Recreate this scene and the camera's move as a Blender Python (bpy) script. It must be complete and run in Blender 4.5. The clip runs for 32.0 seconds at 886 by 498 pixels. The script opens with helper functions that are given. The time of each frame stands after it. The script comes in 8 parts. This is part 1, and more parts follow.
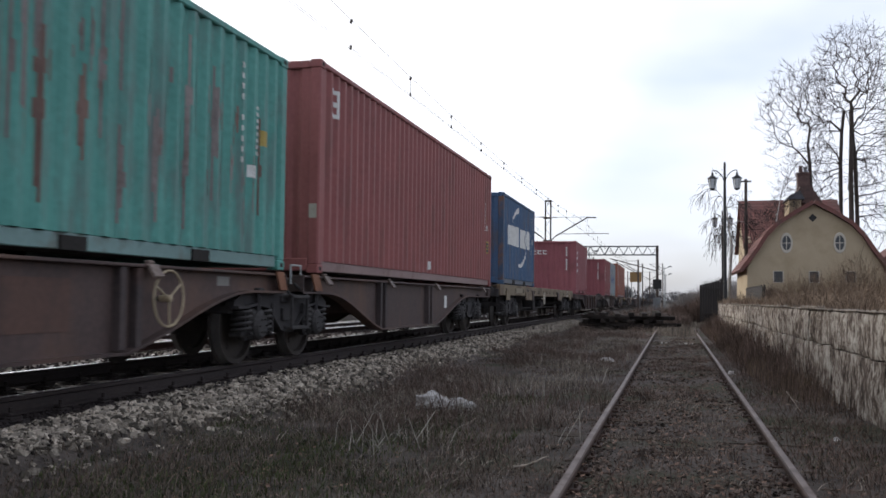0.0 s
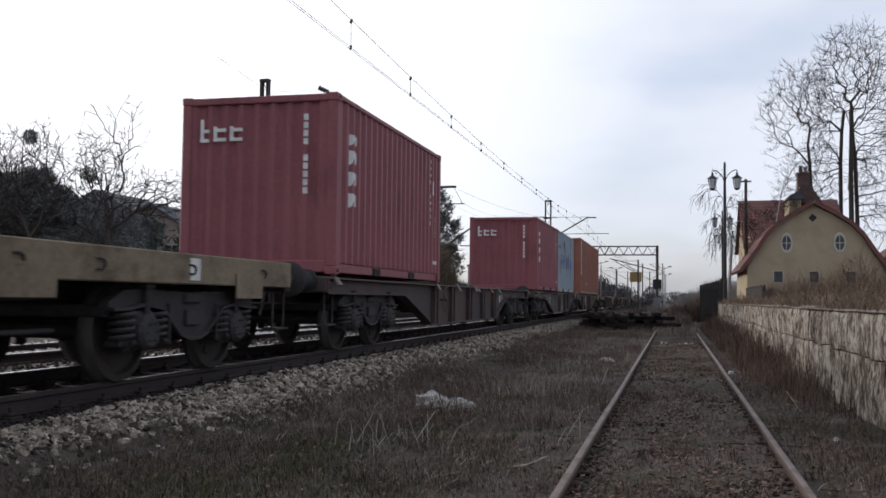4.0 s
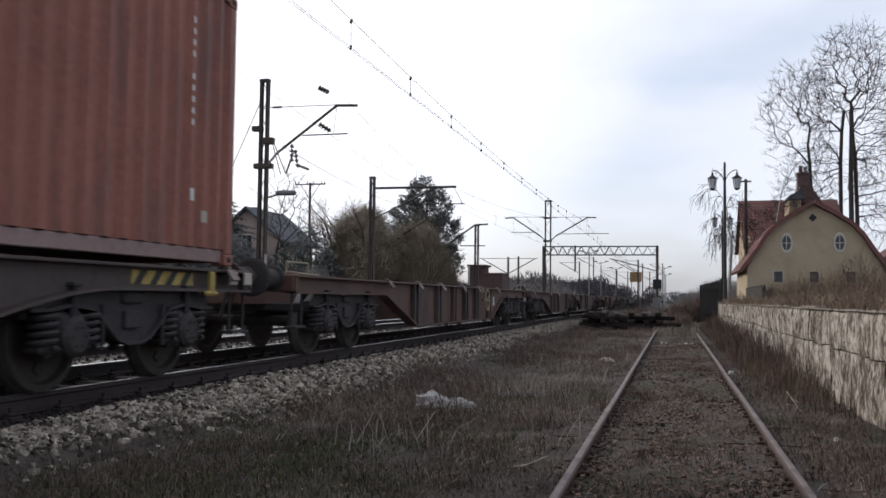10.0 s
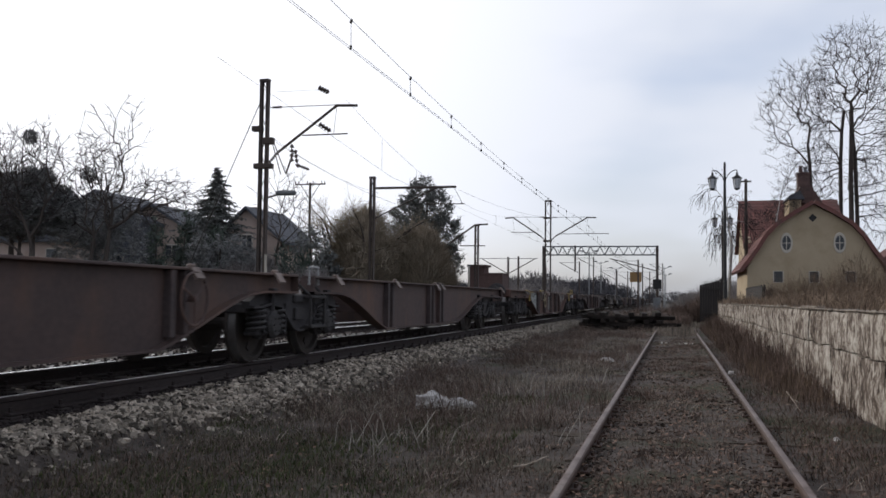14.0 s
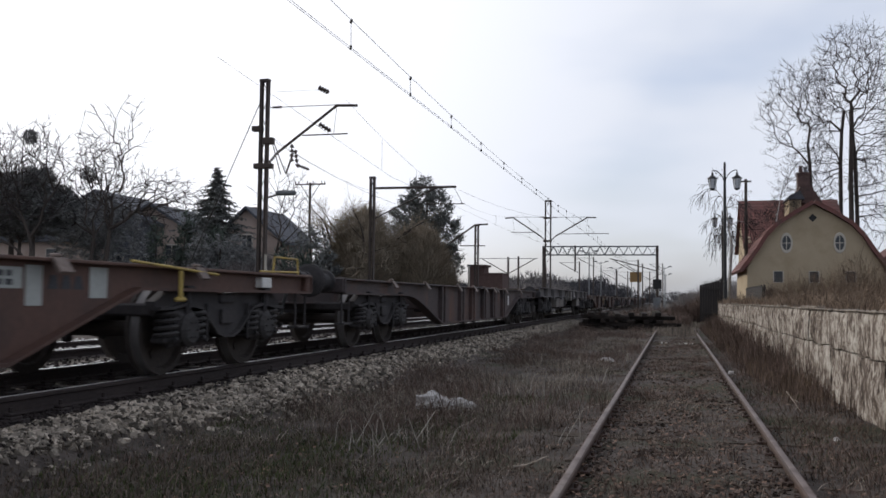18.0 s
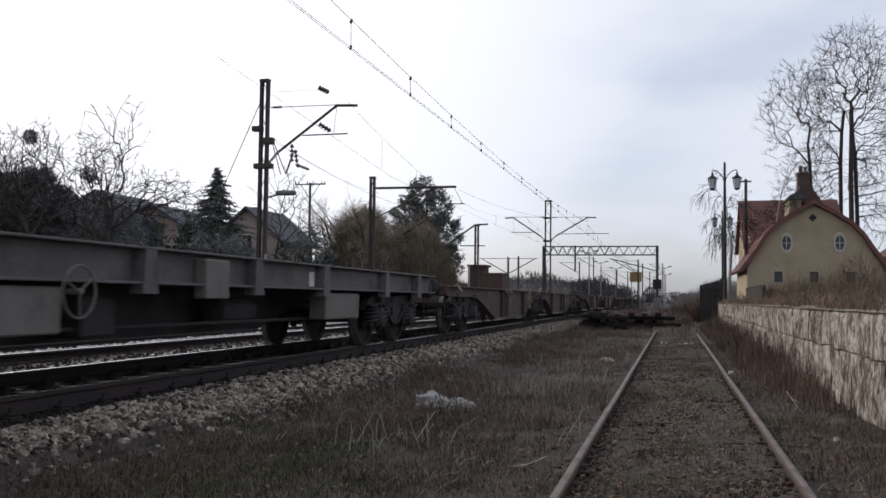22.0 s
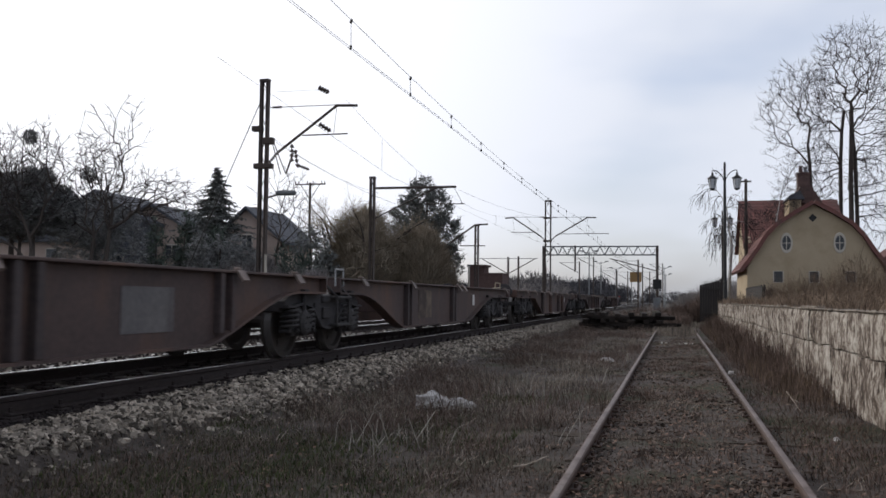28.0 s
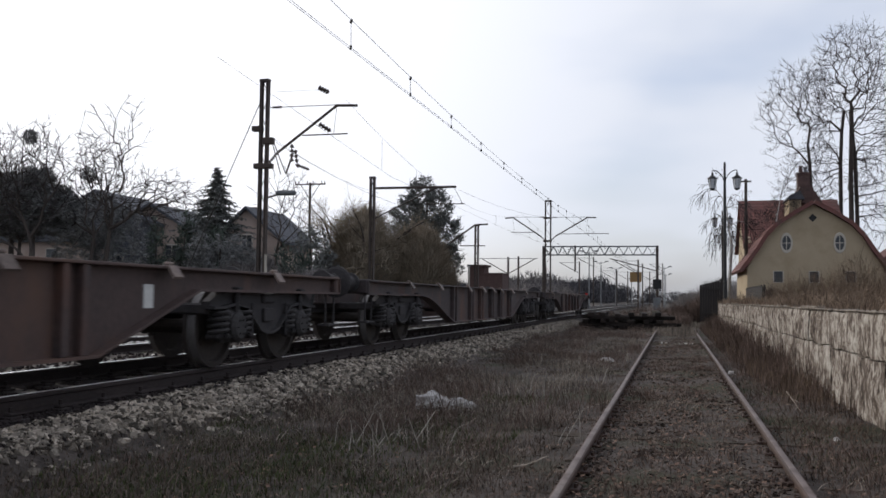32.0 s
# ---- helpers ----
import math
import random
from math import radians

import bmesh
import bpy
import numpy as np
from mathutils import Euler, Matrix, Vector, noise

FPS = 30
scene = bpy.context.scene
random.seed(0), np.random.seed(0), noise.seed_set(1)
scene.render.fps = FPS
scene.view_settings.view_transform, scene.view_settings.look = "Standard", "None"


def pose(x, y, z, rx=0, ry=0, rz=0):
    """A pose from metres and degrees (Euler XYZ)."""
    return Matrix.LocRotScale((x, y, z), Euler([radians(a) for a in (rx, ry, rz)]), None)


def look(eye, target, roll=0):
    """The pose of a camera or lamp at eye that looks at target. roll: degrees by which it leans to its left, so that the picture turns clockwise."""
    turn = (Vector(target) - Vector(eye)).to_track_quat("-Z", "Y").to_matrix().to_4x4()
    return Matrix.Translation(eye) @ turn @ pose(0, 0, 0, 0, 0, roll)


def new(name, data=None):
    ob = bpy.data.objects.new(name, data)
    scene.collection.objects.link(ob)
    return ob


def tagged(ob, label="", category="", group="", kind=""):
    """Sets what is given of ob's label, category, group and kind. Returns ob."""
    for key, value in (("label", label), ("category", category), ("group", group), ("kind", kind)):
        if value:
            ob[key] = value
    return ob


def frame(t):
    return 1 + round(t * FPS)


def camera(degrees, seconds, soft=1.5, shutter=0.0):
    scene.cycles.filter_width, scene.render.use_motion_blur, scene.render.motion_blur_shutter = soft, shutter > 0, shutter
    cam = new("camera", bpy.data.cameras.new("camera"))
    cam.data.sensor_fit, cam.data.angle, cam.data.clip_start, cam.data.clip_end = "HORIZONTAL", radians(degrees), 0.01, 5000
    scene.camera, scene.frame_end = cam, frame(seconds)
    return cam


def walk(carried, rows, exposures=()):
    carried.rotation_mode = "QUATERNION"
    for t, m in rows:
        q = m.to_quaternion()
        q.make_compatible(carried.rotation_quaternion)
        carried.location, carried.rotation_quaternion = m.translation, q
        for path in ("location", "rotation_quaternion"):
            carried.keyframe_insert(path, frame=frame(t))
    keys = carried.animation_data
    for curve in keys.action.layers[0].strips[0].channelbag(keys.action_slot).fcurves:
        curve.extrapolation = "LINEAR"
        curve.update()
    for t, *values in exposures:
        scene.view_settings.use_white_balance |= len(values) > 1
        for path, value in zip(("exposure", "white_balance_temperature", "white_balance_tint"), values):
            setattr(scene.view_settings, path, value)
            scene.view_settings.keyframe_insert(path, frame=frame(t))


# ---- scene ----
# ---- camera ----
EYE = (0.0, 0.0, 1.17)
YAW, PITCH, ROLL = 13.864, 3.044, 0.633
_f = Vector((-math.sin(radians(YAW)) * math.cos(radians(PITCH)), math.cos(radians(YAW)) * math.cos(radians(PITCH)), math.sin(radians(PITCH))))
STAND = look(EYE, Vector(EYE) + _f * 10, ROLL)
cam = camera(51.0, 32.0, soft=1.6, shutter=0.2)
walk(cam, [(0.0, STAND), (32.0, STAND)],
     exposures=[(0, 0.63, 6420.0, 12.0), (1.4, 0.63, 6420.0, 12.0), (2.6, 0.53, 6420.0, 12.0), (3.2, 0.38, 6420.0, 12.0), (5.6, 0.30, 6420.0, 12.0), (6.2, 0.41, 6420.0, 12.0), (7, 0.61, 6420.0, 12.0), (9.2, 0.63, 6420.0, 12.0), (10, 0.42, 6420.0, 12.0), (10.6, 0.24, 6420.0, 12.0), (12, 0.22, 6420.0, 12.0), (32, 0.22, 6420.0, 12.0)])

# ---- world and sun ----
SUN_EL, SUN_AZ = 24.0, -62.0      # height over the horizon; azimuth from +Y, negative to the west of the tracks
world = bpy.data.worlds.new("sky")
scene.world = world
world.use_nodes = True


def build_sky():
    nt = world.node_tree
    nt.nodes.clear()
    N, L = nt.nodes.new, nt.links.new
    out = N("ShaderNodeOutputWorld")
    bg = N("ShaderNodeBackground")
    sky = N("ShaderNodeTexSky")
    sky.sky_type = "NISHITA"
    sky.sun_disc = False
    sky.sun_elevation = radians(SUN_EL)
    sky.sun_rotation = radians(SUN_AZ)
    sky.air_density, sky.dust_density = 1.0, 3.0
    tc = N("ShaderNodeTexCoord")
    # thin cloud sheet: long soft bands, denser towards the hidden sun
    mp = N("ShaderNodeMapping")
    mp.inputs["Rotation"].default_value = (radians(4), radians(-12), radians(20))
    mp.inputs["Scale"].default_value = (1.4, 1.4, 4.2)
    n1 = N("ShaderNodeTexNoise")
    n1.inputs["Scale"].default_value, n1.inputs["Detail"].default_value, n1.inputs["Roughness"].default_value = 1.3, 4.0, 0.5
    L(tc.outputs["Generated"], mp.inputs["Vector"])
    L(mp.outputs["Vector"], n1.inputs["Vector"])
    dot = N("ShaderNodeVectorMath")
    dot.operation = "DOT_PRODUCT"
    az, el = radians(SUN_AZ), radians(SUN_EL)
    dot.inputs[1].default_value = (math.sin(az) * math.cos(el), math.cos(az) * math.cos(el), math.sin(el))
    L(tc.outputs["Generated"], dot.inputs[0])
    near = N("ShaderNodeMapRange")
    near.inputs["From Min"].default_value, near.inputs["From Max"].default_value = 0.52, 0.93
    L(dot.outputs["Value"], near.inputs["Value"])
    add = N("ShaderNodeMath")
    add.operation = "ADD"
    L(n1.outputs["Fac"], add.inputs[0])
    sc = N("ShaderNodeMath")
    sc.operation = "MULTIPLY"
    sc.inputs[1].default_value = 0.34
    L(near.outputs["Result"], sc.inputs[0])
    L(sc.outputs["Value"], add.inputs[1])
    cov = N("ShaderNodeMapRange")
    cov.interpolation_type = "SMOOTHSTEP"
    cov.inputs["From Min"].default_value, cov.inputs["From Max"].default_value = 0.36, 0.64
    cov.inputs["To Min"].default_value, cov.inputs["To Max"].default_value = 0.42, 1.0
    L(add.outputs["Value"], cov.inputs["Value"])
    glow = N("ShaderNodeMix")
    glow.data_type = "RGBA"
    glow.inputs[6].default_value = (0.655, 0.695, 0.765, 1)
    glow.inputs[7].default_value = (1.12, 1.13, 1.16, 1)
    L(near.outputs["Result"], glow.inputs[0])
    blue = N("ShaderNodeVectorMath")
    blue.operation = "MULTIPLY"
    blue.inputs[1].default_value = (0.108, 0.116, 0.134)
    L(sky.outputs["Color"], blue.inputs[0])
    mix = N("ShaderNodeMix")
    mix.data_type = "RGBA"
    L(cov.outputs["Result"], mix.inputs[0])
    L(blue.outputs["Vector"], mix.inputs[6])
    L(glow.outputs[2], mix.inputs[7])
    L(mix.outputs[2], bg.inputs["Color"])
    bg.inputs["Strength"].default_value = 1.0
    L(bg.outputs["Background"], out.inputs["Surface"])


build_sky()
sun = new("sun", bpy.data.lights.new("sun", "SUN"))
sun.data.energy, sun.data.angle, sun.data.color = 1.45, radians(14), (1.0, 0.94, 0.86)
_az, _el = radians(SUN_AZ), radians(SUN_EL)
sun.matrix_world = look((0, 0, 60), Vector((0, 0, 60)) - Vector((math.sin(_az) * math.cos(_el), math.cos(_az) * math.cos(_el), math.sin(_el))))

# ---- materials ----


def mat(name, a, b, rough=0.8, metal=0.0, scale=3.0, fine=40.0, bump=0.3, third=None, stretch=(1, 1, 1), spec=0.3, rand=0.0, amount=0.55, depth=0.01):
    """A surface that varies between two colours at a coarse and a fine scale, in metres; third: stains or rust in patches."""
    m = bpy.data.materials.new(name)
    m.use_nodes = True
    nt = m.node_tree
    N, L = nt.nodes.new, nt.links.new
    bsdf = nt.nodes["Principled BSDF"]
    tc = N("ShaderNodeTexCoord")
    mp = N("ShaderNodeMapping")
    mp.inputs["Scale"].default_value = stretch
    L(tc.outputs["Object"], mp.inputs["Vector"])
    n1, n2 = N("ShaderNodeTexNoise"), N("ShaderNodeTexNoise")
    n1.inputs["Scale"].default_value, n1.inputs["Detail"].default_value = scale, 6.0
    n2.inputs["Scale"].default_value, n2.inputs["Detail"].default_value = fine, 3.0
    L(mp.outputs["Vector"], n1.inputs["Vector"])
    L(mp.outputs["Vector"], n2.inputs["Vector"])
    av = N("ShaderNodeMix")
    av.inputs[0].default_value = 0.4
    L(n1.outputs["Fac"], av.inputs[2])
    L(n2.outputs["Fac"], av.inputs[3])
    rg = N("ShaderNodeMapRange")
    rg.inputs["From Min"].default_value, rg.inputs["From Max"].default_value = 0.5 - amount * 0.35, 0.5 + amount * 0.35
    L(av.outputs[0], rg.inputs["Value"])
    mix = N("ShaderNodeMix")
    mix.data_type = "RGBA"
    mix.inputs[6].default_value, mix.inputs[7].default_value = (*a, 1), (*b, 1)
    L(rg.outputs["Result"], mix.inputs[0])
    col = mix.outputs[2]
    if third:
        c3, sc3, lo, hi = third[:4]
        n3 = N("ShaderNodeTexNoise")
        n3.inputs["Scale"].default_value, n3.inputs["Detail"].default_value, n3.inputs["Roughness"].default_value = sc3, 7.0, 0.65
        mp3 = N("ShaderNodeMapping")
        mp3.inputs["Scale"].default_value = third[4] if len(third) > 4 else (1, 1, 1)
        L(tc.outputs["Object"], mp3.inputs["Vector"])
        L(mp3.outputs["Vector"], n3.inputs["Vector"])
        r3 = N("ShaderNodeMapRange")
        r3.inputs["From Min"].default_value, r3.inputs["From Max"].default_value = lo, hi
        L(n3.outputs["Fac"], r3.inputs["Value"])
        m3 = N("ShaderNodeMix")
        m3.data_type = "RGBA"
        m3.inputs[7].default_value = (*c3, 1)
        L(r3.outputs["Result"], m3.inputs[0])
        L(col, m3.inputs[6])
        col = m3.outputs[2]
    if rand:
        oi = N("ShaderNodeObjectInfo") if rand > 0 else N("ShaderNodeNewGeometry")
        hs = N("ShaderNodeHueSaturation")
        rr = N("ShaderNodeMapRange")
        rr.inputs["To Min"].default_value, rr.inputs["To Max"].default_value = 1 - abs(rand), 1 + abs(rand)
        L(oi.outputs["Random"] if rand > 0 else oi.outputs["Random Per Island"], rr.inputs["Value"])
        L(rr.outputs["Result"], hs.inputs["Value"])
        L(col, hs.inputs["Color"])
        col = hs.outputs["Color"]
    L(col, bsdf.inputs["Base Color"])
    rr2 = N("ShaderNodeMapRange")
    rr2.inputs["To Min"].default_value, rr2.inputs["To Max"].default_value = max(0.02, rough - 0.12), min(1.0, rough + 0.12)
    L(n1.outputs["Fac"], rr2.inputs["Value"])
    L(rr2.outputs["Result"], bsdf.inputs["Roughness"])
    bsdf.inputs["Metallic"].default_value = metal
    bsdf.inputs["Specular IOR Level"].default_value = spec
    if bump:
        bp = N("ShaderNodeBump")
        bp.inputs["Strength"].default_value, bp.inputs["Distance"].default_value = bump, depth
        L(av.outputs[0], bp.inputs["Height"])
        L(bp.outputs["Normal"], bsdf.inputs["Normal"])
    return m


M_EARTH = mat("dry_earth", (0.032, 0.027, 0.024), (0.108, 0.090, 0.079), 0.95, scale=2.6, fine=30, bump=0.9, depth=0.05, third=((0.040, 0.041, 0.024), 0.55, 0.50, 0.62), spec=0.1, amount=0.4)
M_STONE = mat("ballast_stone", (0.075, 0.062, 0.051), (0.41, 0.355, 0.288), 0.9, scale=8, fine=60, bump=0.4, rand=-0.85, spec=0.15)
M_STONE_PALE = mat("pale_ballast_stone", (0.30, 0.285, 0.26), (0.64, 0.61, 0.56), 0.9, scale=8, fine=60, bump=0.4, rand=-0.45, spec=0.15)
# very dark brown stone for the bed around the main rails
M_STONE_DARK = mat("near_black_ballast_stone", (0.019, 0.016, 0.016), (0.048, 0.038, 0.035), 0.95, scale=8, fine=60, bump=0.4, rand=-0.4, spec=0.08)
M_GRAVEL = mat("siding_gravel", (0.030, 0.022, 0.018), (0.115, 0.085, 0.070), 0.95, scale=8, fine=60, bump=0.4, rand=-0.85, spec=0.1)
M_WHITE_ROCK = mat("white_rock", (0.30, 0.28, 0.26), (0.62, 0.60, 0.57), 0.85, scale=9, fine=50, bump=0.7, depth=0.03)
M_RAIL_RUST = mat("rusty_rail", (0.036, 0.022, 0.017), (0.080, 0.048, 0.036), 0.75, scale=4, fine=50, bump=0.3, stretch=(1, 0.3, 1))
M_RAIL_HEAD_OLD = mat("dull_rail_head", (0.070, 0.050, 0.042), (0.20, 0.155, 0.138), 0.6, metal=0.2, scale=3, fine=26, bump=0.35, stretch=(3, 0.5, 1), spec=0.4, amount=0.5, third=((0.060, 0.036, 0.028), 2.5, 0.46, 0.62))
M_RAIL_SHINE = mat("polished_rail_head", (0.84, 0.84, 0.84), (0.94, 0.94, 0.94), 0.34, metal=1.0, scale=2, fine=30, bump=0.03, stretch=(1, 0.1, 1))
M_SLEEPER = mat("old_wooden_sleeper", (0.036, 0.027, 0.021), (0.115, 0.090, 0.070), 0.95, scale=3, fine=30, bump=0.7, stretch=(0.3, 4, 1), rand=0.3, spec=0.1)
M_CONC_SLEEPER = mat("near_black_concrete", (0.022, 0.019, 0.019), (0.052, 0.044, 0.042), 0.9, scale=4, fine=40, bump=0.4, spec=0.1)
M_WALL_JOINT = mat("dark_wall_core", (0.035, 0.03, 0.025), (0.09, 0.08, 0.065), 0.95, scale=4, fine=20, bump=0.6)
M_COPING = mat("weedy_wall_top", (0.060, 0.048, 0.036), (0.24, 0.205, 0.165), 0.95, scale=4, fine=18, bump=0.9, rand=0.2, amount=0.4)
M_WAGON = mat("grimy_wagon_steel", (0.036, 0.029, 0.029), (0.082, 0.061, 0.057), 0.7, scale=1.1, fine=18, bump=0.15, third=((0.115, 0.056, 0.038), 1.0, 0.52, 0.75, (1, 1, 0.5)), rand=0.15, stretch=(1, 0.6, 1.2), amount=0.5)
M_WAGON_GREY = mat("grimy_grey_wagon_paint", (0.042, 0.032, 0.030), (0.080, 0.060, 0.055), 0.65, scale=1.2, fine=18, bump=0.15, third=((0.085, 0.050, 0.038), 1.0, 0.54, 0.72), rand=0.1, amount=0.4)
M_WAGON_BROWN = mat("red_brown_wagon_paint", (0.062, 0.033, 0.026), (0.118, 0.064, 0.048), 0.65, scale=1.0, fine=20, bump=0.15, third=((0.040, 0.030, 0.028), 0.9, 0.5, 0.72, (1, 1, 0.6)), rand=0.12)
M_WAGON_OLIVE = mat("faded_brown_wagon_paint", (0.046, 0.032, 0.030), (0.098, 0.065, 0.057), 0.7, scale=1.0, fine=20, bump=0.15, third=((0.125, 0.070, 0.049), 1.1, 0.50, 0.72, (1, 1, 0.5)), rand=0.12, amount=0.5)
M_FLAT = mat("faded_yellow_wagon_paint", (0.125, 0.094, 0.060), (0.225, 0.178, 0.118), 0.75, scale=1.3, fine=20, bump=0.2, third=((0.075, 0.048, 0.034), 1.2, 0.48, 0.66, (1, 1, 1.6)), rand=0.1, amount=0.4)
M_FLAT_GREY = mat("dusty_grey_side_beam", (0.078, 0.073, 0.074), (0.150, 0.137, 0.132), 0.7, scale=1.3, fine=20, bump=0.2, third=((0.062, 0.054, 0.050), 1.4, 0.52, 0.7), rand=0.1, amount=0.45)
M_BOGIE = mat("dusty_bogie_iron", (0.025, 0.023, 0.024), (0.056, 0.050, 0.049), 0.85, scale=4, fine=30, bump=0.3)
M_AXLEBOX = mat("dusty_cast_iron", (0.023, 0.021, 0.021), (0.054, 0.049, 0.047), 0.8, scale=4, fine=30, bump=0.3)
M_WHEEL = mat("wheel_steel", (0.024, 0.020, 0.018), (0.060, 0.048, 0.041), 0.7, metal=0.2, scale=5, fine=30, bump=0.2)
M_TREAD = mat("worn_wheel_tread", (0.12, 0.11, 0.105), (0.20, 0.19, 0.18), 0.55, metal=0.6, scale=5, fine=30, bump=0.05)
M_STEEL = mat("galvanised_steel", (0.22, 0.22, 0.22), (0.36, 0.36, 0.35), 0.5, metal=0.5, scale=5, fine=30, bump=0.1)
M_PALE = mat("pale_dusty_paint", (0.30, 0.27, 0.22), (0.48, 0.44, 0.37), 0.7, scale=3, fine=30, bump=0.1)
M_LATCH = mat("worn_bare_latch", (0.085, 0.060, 0.050), (0.22, 0.17, 0.145), 0.65, metal=0.1, scale=7, fine=30, bump=0.2, rand=0.35)
M_WHITE = mat("dusty_white_paint", (0.48, 0.47, 0.44), (0.72, 0.71, 0.68), 0.65, scale=5, fine=40, bump=0.05)
M_GREY_PLATE = mat("grey_lettering_panel", (0.17, 0.16, 0.15), (0.28, 0.27, 0.245), 0.7, scale=4, fine=30, bump=0.05)
M_YELLOW = mat("yellow_paint", (0.29, 0.205, 0.050), (0.42, 0.31, 0.09), 0.65, scale=4, fine=30, bump=0.1, third=((0.16, 0.11, 0.05), 5, 0.52, 0.7))
M_DUSTY_CREAM = mat("dusty_cream_panel", (0.17, 0.14, 0.095), (0.25, 0.21, 0.15), 0.75, scale=4, fine=25, bump=0.1)
M_HANDWHEEL = mat("cream_handwheel_paint", (0.24, 0.19, 0.12), (0.38, 0.31, 0.205), 0.6, scale=6, fine=30, bump=0.1, rand=0.2)
M_BLACK = mat("black_paint", (0.012, 0.012, 0.012), (0.03, 0.03, 0.03), 0.6, scale=5, fine=30, bump=0.1)
M_INK = mat("dark_lettering", (0.03, 0.03, 0.035), (0.06, 0.06, 0.065), 0.7, scale=8, fine=40, bump=0)
M_BLUE_INK = mat("faded_blue_lettering", (0.035, 0.075, 0.20), (0.075, 0.13, 0.29), 0.6, scale=3, fine=30, bump=0)
M_C_TEAL = mat("weathered_teal_paint", (0.066, 0.225, 0.192), (0.108, 0.325, 0.278), 0.6, scale=0.9, fine=16, bump=0.1, third=((0.125, 0.150, 0.142), 1.6, 0.48, 0.68, (1, 1.6, 0.35)), amount=0.45)
M_C_RED = mat("faded_maroon_paint", (0.20, 0.062, 0.058), (0.29, 0.10, 0.092), 0.6, scale=0.9, fine=16, bump=0.1, third=((0.16, 0.07, 0.06), 2.0, 0.52, 0.72, (1, 1.6, 0.3)))
M_C_TEX = mat("dark_red_paint", (0.195, 0.056, 0.066), (0.272, 0.092, 0.099), 0.55, scale=0.9, fine=16, bump=0.1, third=((0.10, 0.045, 0.04), 2.0, 0.56, 0.76, (1, 1.6, 0.3)))
M_C_BLUE = mat("weathered_blue_paint", (0.029, 0.070, 0.142), (0.058, 0.112, 0.20), 0.6, scale=0.9, fine=16, bump=0.1, third=((0.10, 0.088, 0.082), 2.0, 0.52, 0.70, (1, 1.6, 0.3)), amount=0.4)
M_C_GREY = mat("weathered_pale_grey_paint", (0.205, 0.255, 0.285), (0.30, 0.36, 0.395), 0.6, scale=0.9, fine=16, bump=0.1, third=((0.19, 0.145, 0.115), 2.0, 0.55, 0.72, (1, 1.6, 0.3)))
M_C_ORANGE = mat("faded_brick_red_paint", (0.215, 0.076, 0.052), (0.295, 0.114, 0.080), 0.6, scale=0.9, fine=16, bump=0.1, third=((0.145, 0.078, 0.064), 2.0, 0.50, 0.70, (1, 1.6, 0.3)), amount=0.4)
M_RAIL_MAIN = mat("dark_rusty_rail", (0.026, 0.021, 0.020), (0.056, 0.043, 0.040), 0.85, scale=4, fine=50, bump=0.3, stretch=(1, 0.3, 1), spec=0.2)
M_RUSTY = mat("orange_brown_rust", (0.14, 0.060, 0.034), (0.26, 0.125, 0.075), 0.85, scale=5, fine=30, bump=0.4)
M_STREAK = mat("red_brown_rust_streak", (0.150, 0.095, 0.080), (0.235, 0.155, 0.130), 0.85, scale=4, fine=25, bump=0.2, rand=0.3)
M_SCRAPE = mat("grey_brown_scraped_steel", (0.175, 0.150, 0.143), (0.28, 0.242, 0.23), 0.8, scale=4, fine=25, bump=0.2, third=((0.14, 0.095, 0.080), 3, 0.52, 0.72), rand=0.25)
M_POST_BLUE = mat("rust_edged_blue_paint", (0.030, 0.060, 0.110), (0.060, 0.095, 0.150), 0.65, scale=1.5, fine=20, bump=0.2, third=((0.135, 0.080, 0.060), 2.2, 0.46, 0.60, (1, 1, 0.6)))
M_RAIL_PINK = mat("faded_greyish_pink_paint", (0.20, 0.135, 0.125), (0.29, 0.205, 0.19), 0.7, scale=1.2, fine=18, bump=0.1, third=((0.14, 0.075, 0.06), 2.0, 0.55, 0.75))
M_RAIL_BLUE = mat("faded_greyish_blue_paint", (0.082, 0.098, 0.120), (0.135, 0.152, 0.176), 0.7, scale=1.2, fine=18, bump=0.1, third=((0.10, 0.075, 0.06), 2.0, 0.55, 0.75))
M_RAIL_TEAL = mat("faded_greyish_teal_paint", (0.13, 0.21, 0.20), (0.19, 0.29, 0.275), 0.7, scale=1.2, fine=18, bump=0.1, third=((0.12, 0.10, 0.085), 2.0, 0.53, 0.73))
M_PANEL = mat("dull_greenish_white_panel", (0.27, 0.28, 0.26), (0.37, 0.38, 0.355), 0.7, scale=4, fine=30, bump=0.05)
M_TOOLBOX = mat("dusty_brown_grey_sheet", (0.120, 0.107, 0.096), (0.195, 0.176, 0.158), 0.75, scale=2, fine=25, bump=0.1, third=((0.08, 0.068, 0.06), 1.5, 0.5, 0.7))
M_WORN = mat("worn_tan_paint", (0.085, 0.062, 0.048), (0.17, 0.130, 0.098), 0.8, scale=2.2, fine=25, bump=0.1, third=((0.05, 0.035, 0.030), 2.4, 0.45, 0.60), amount=0.35)
# near-black: the shade inside container openings is put into this colour
M_POCKET_SHADE = mat("pocket_shade_black", (0.012, 0.011, 0.010), (0.03, 0.026, 0.023), 0.9, scale=5, fine=30, bump=0.1)
M_MAST = mat("old_mast_steel", (0.040, 0.032, 0.028), (0.095, 0.072, 0.060), 0.75, scale=5, fine=30, bump=0.2)
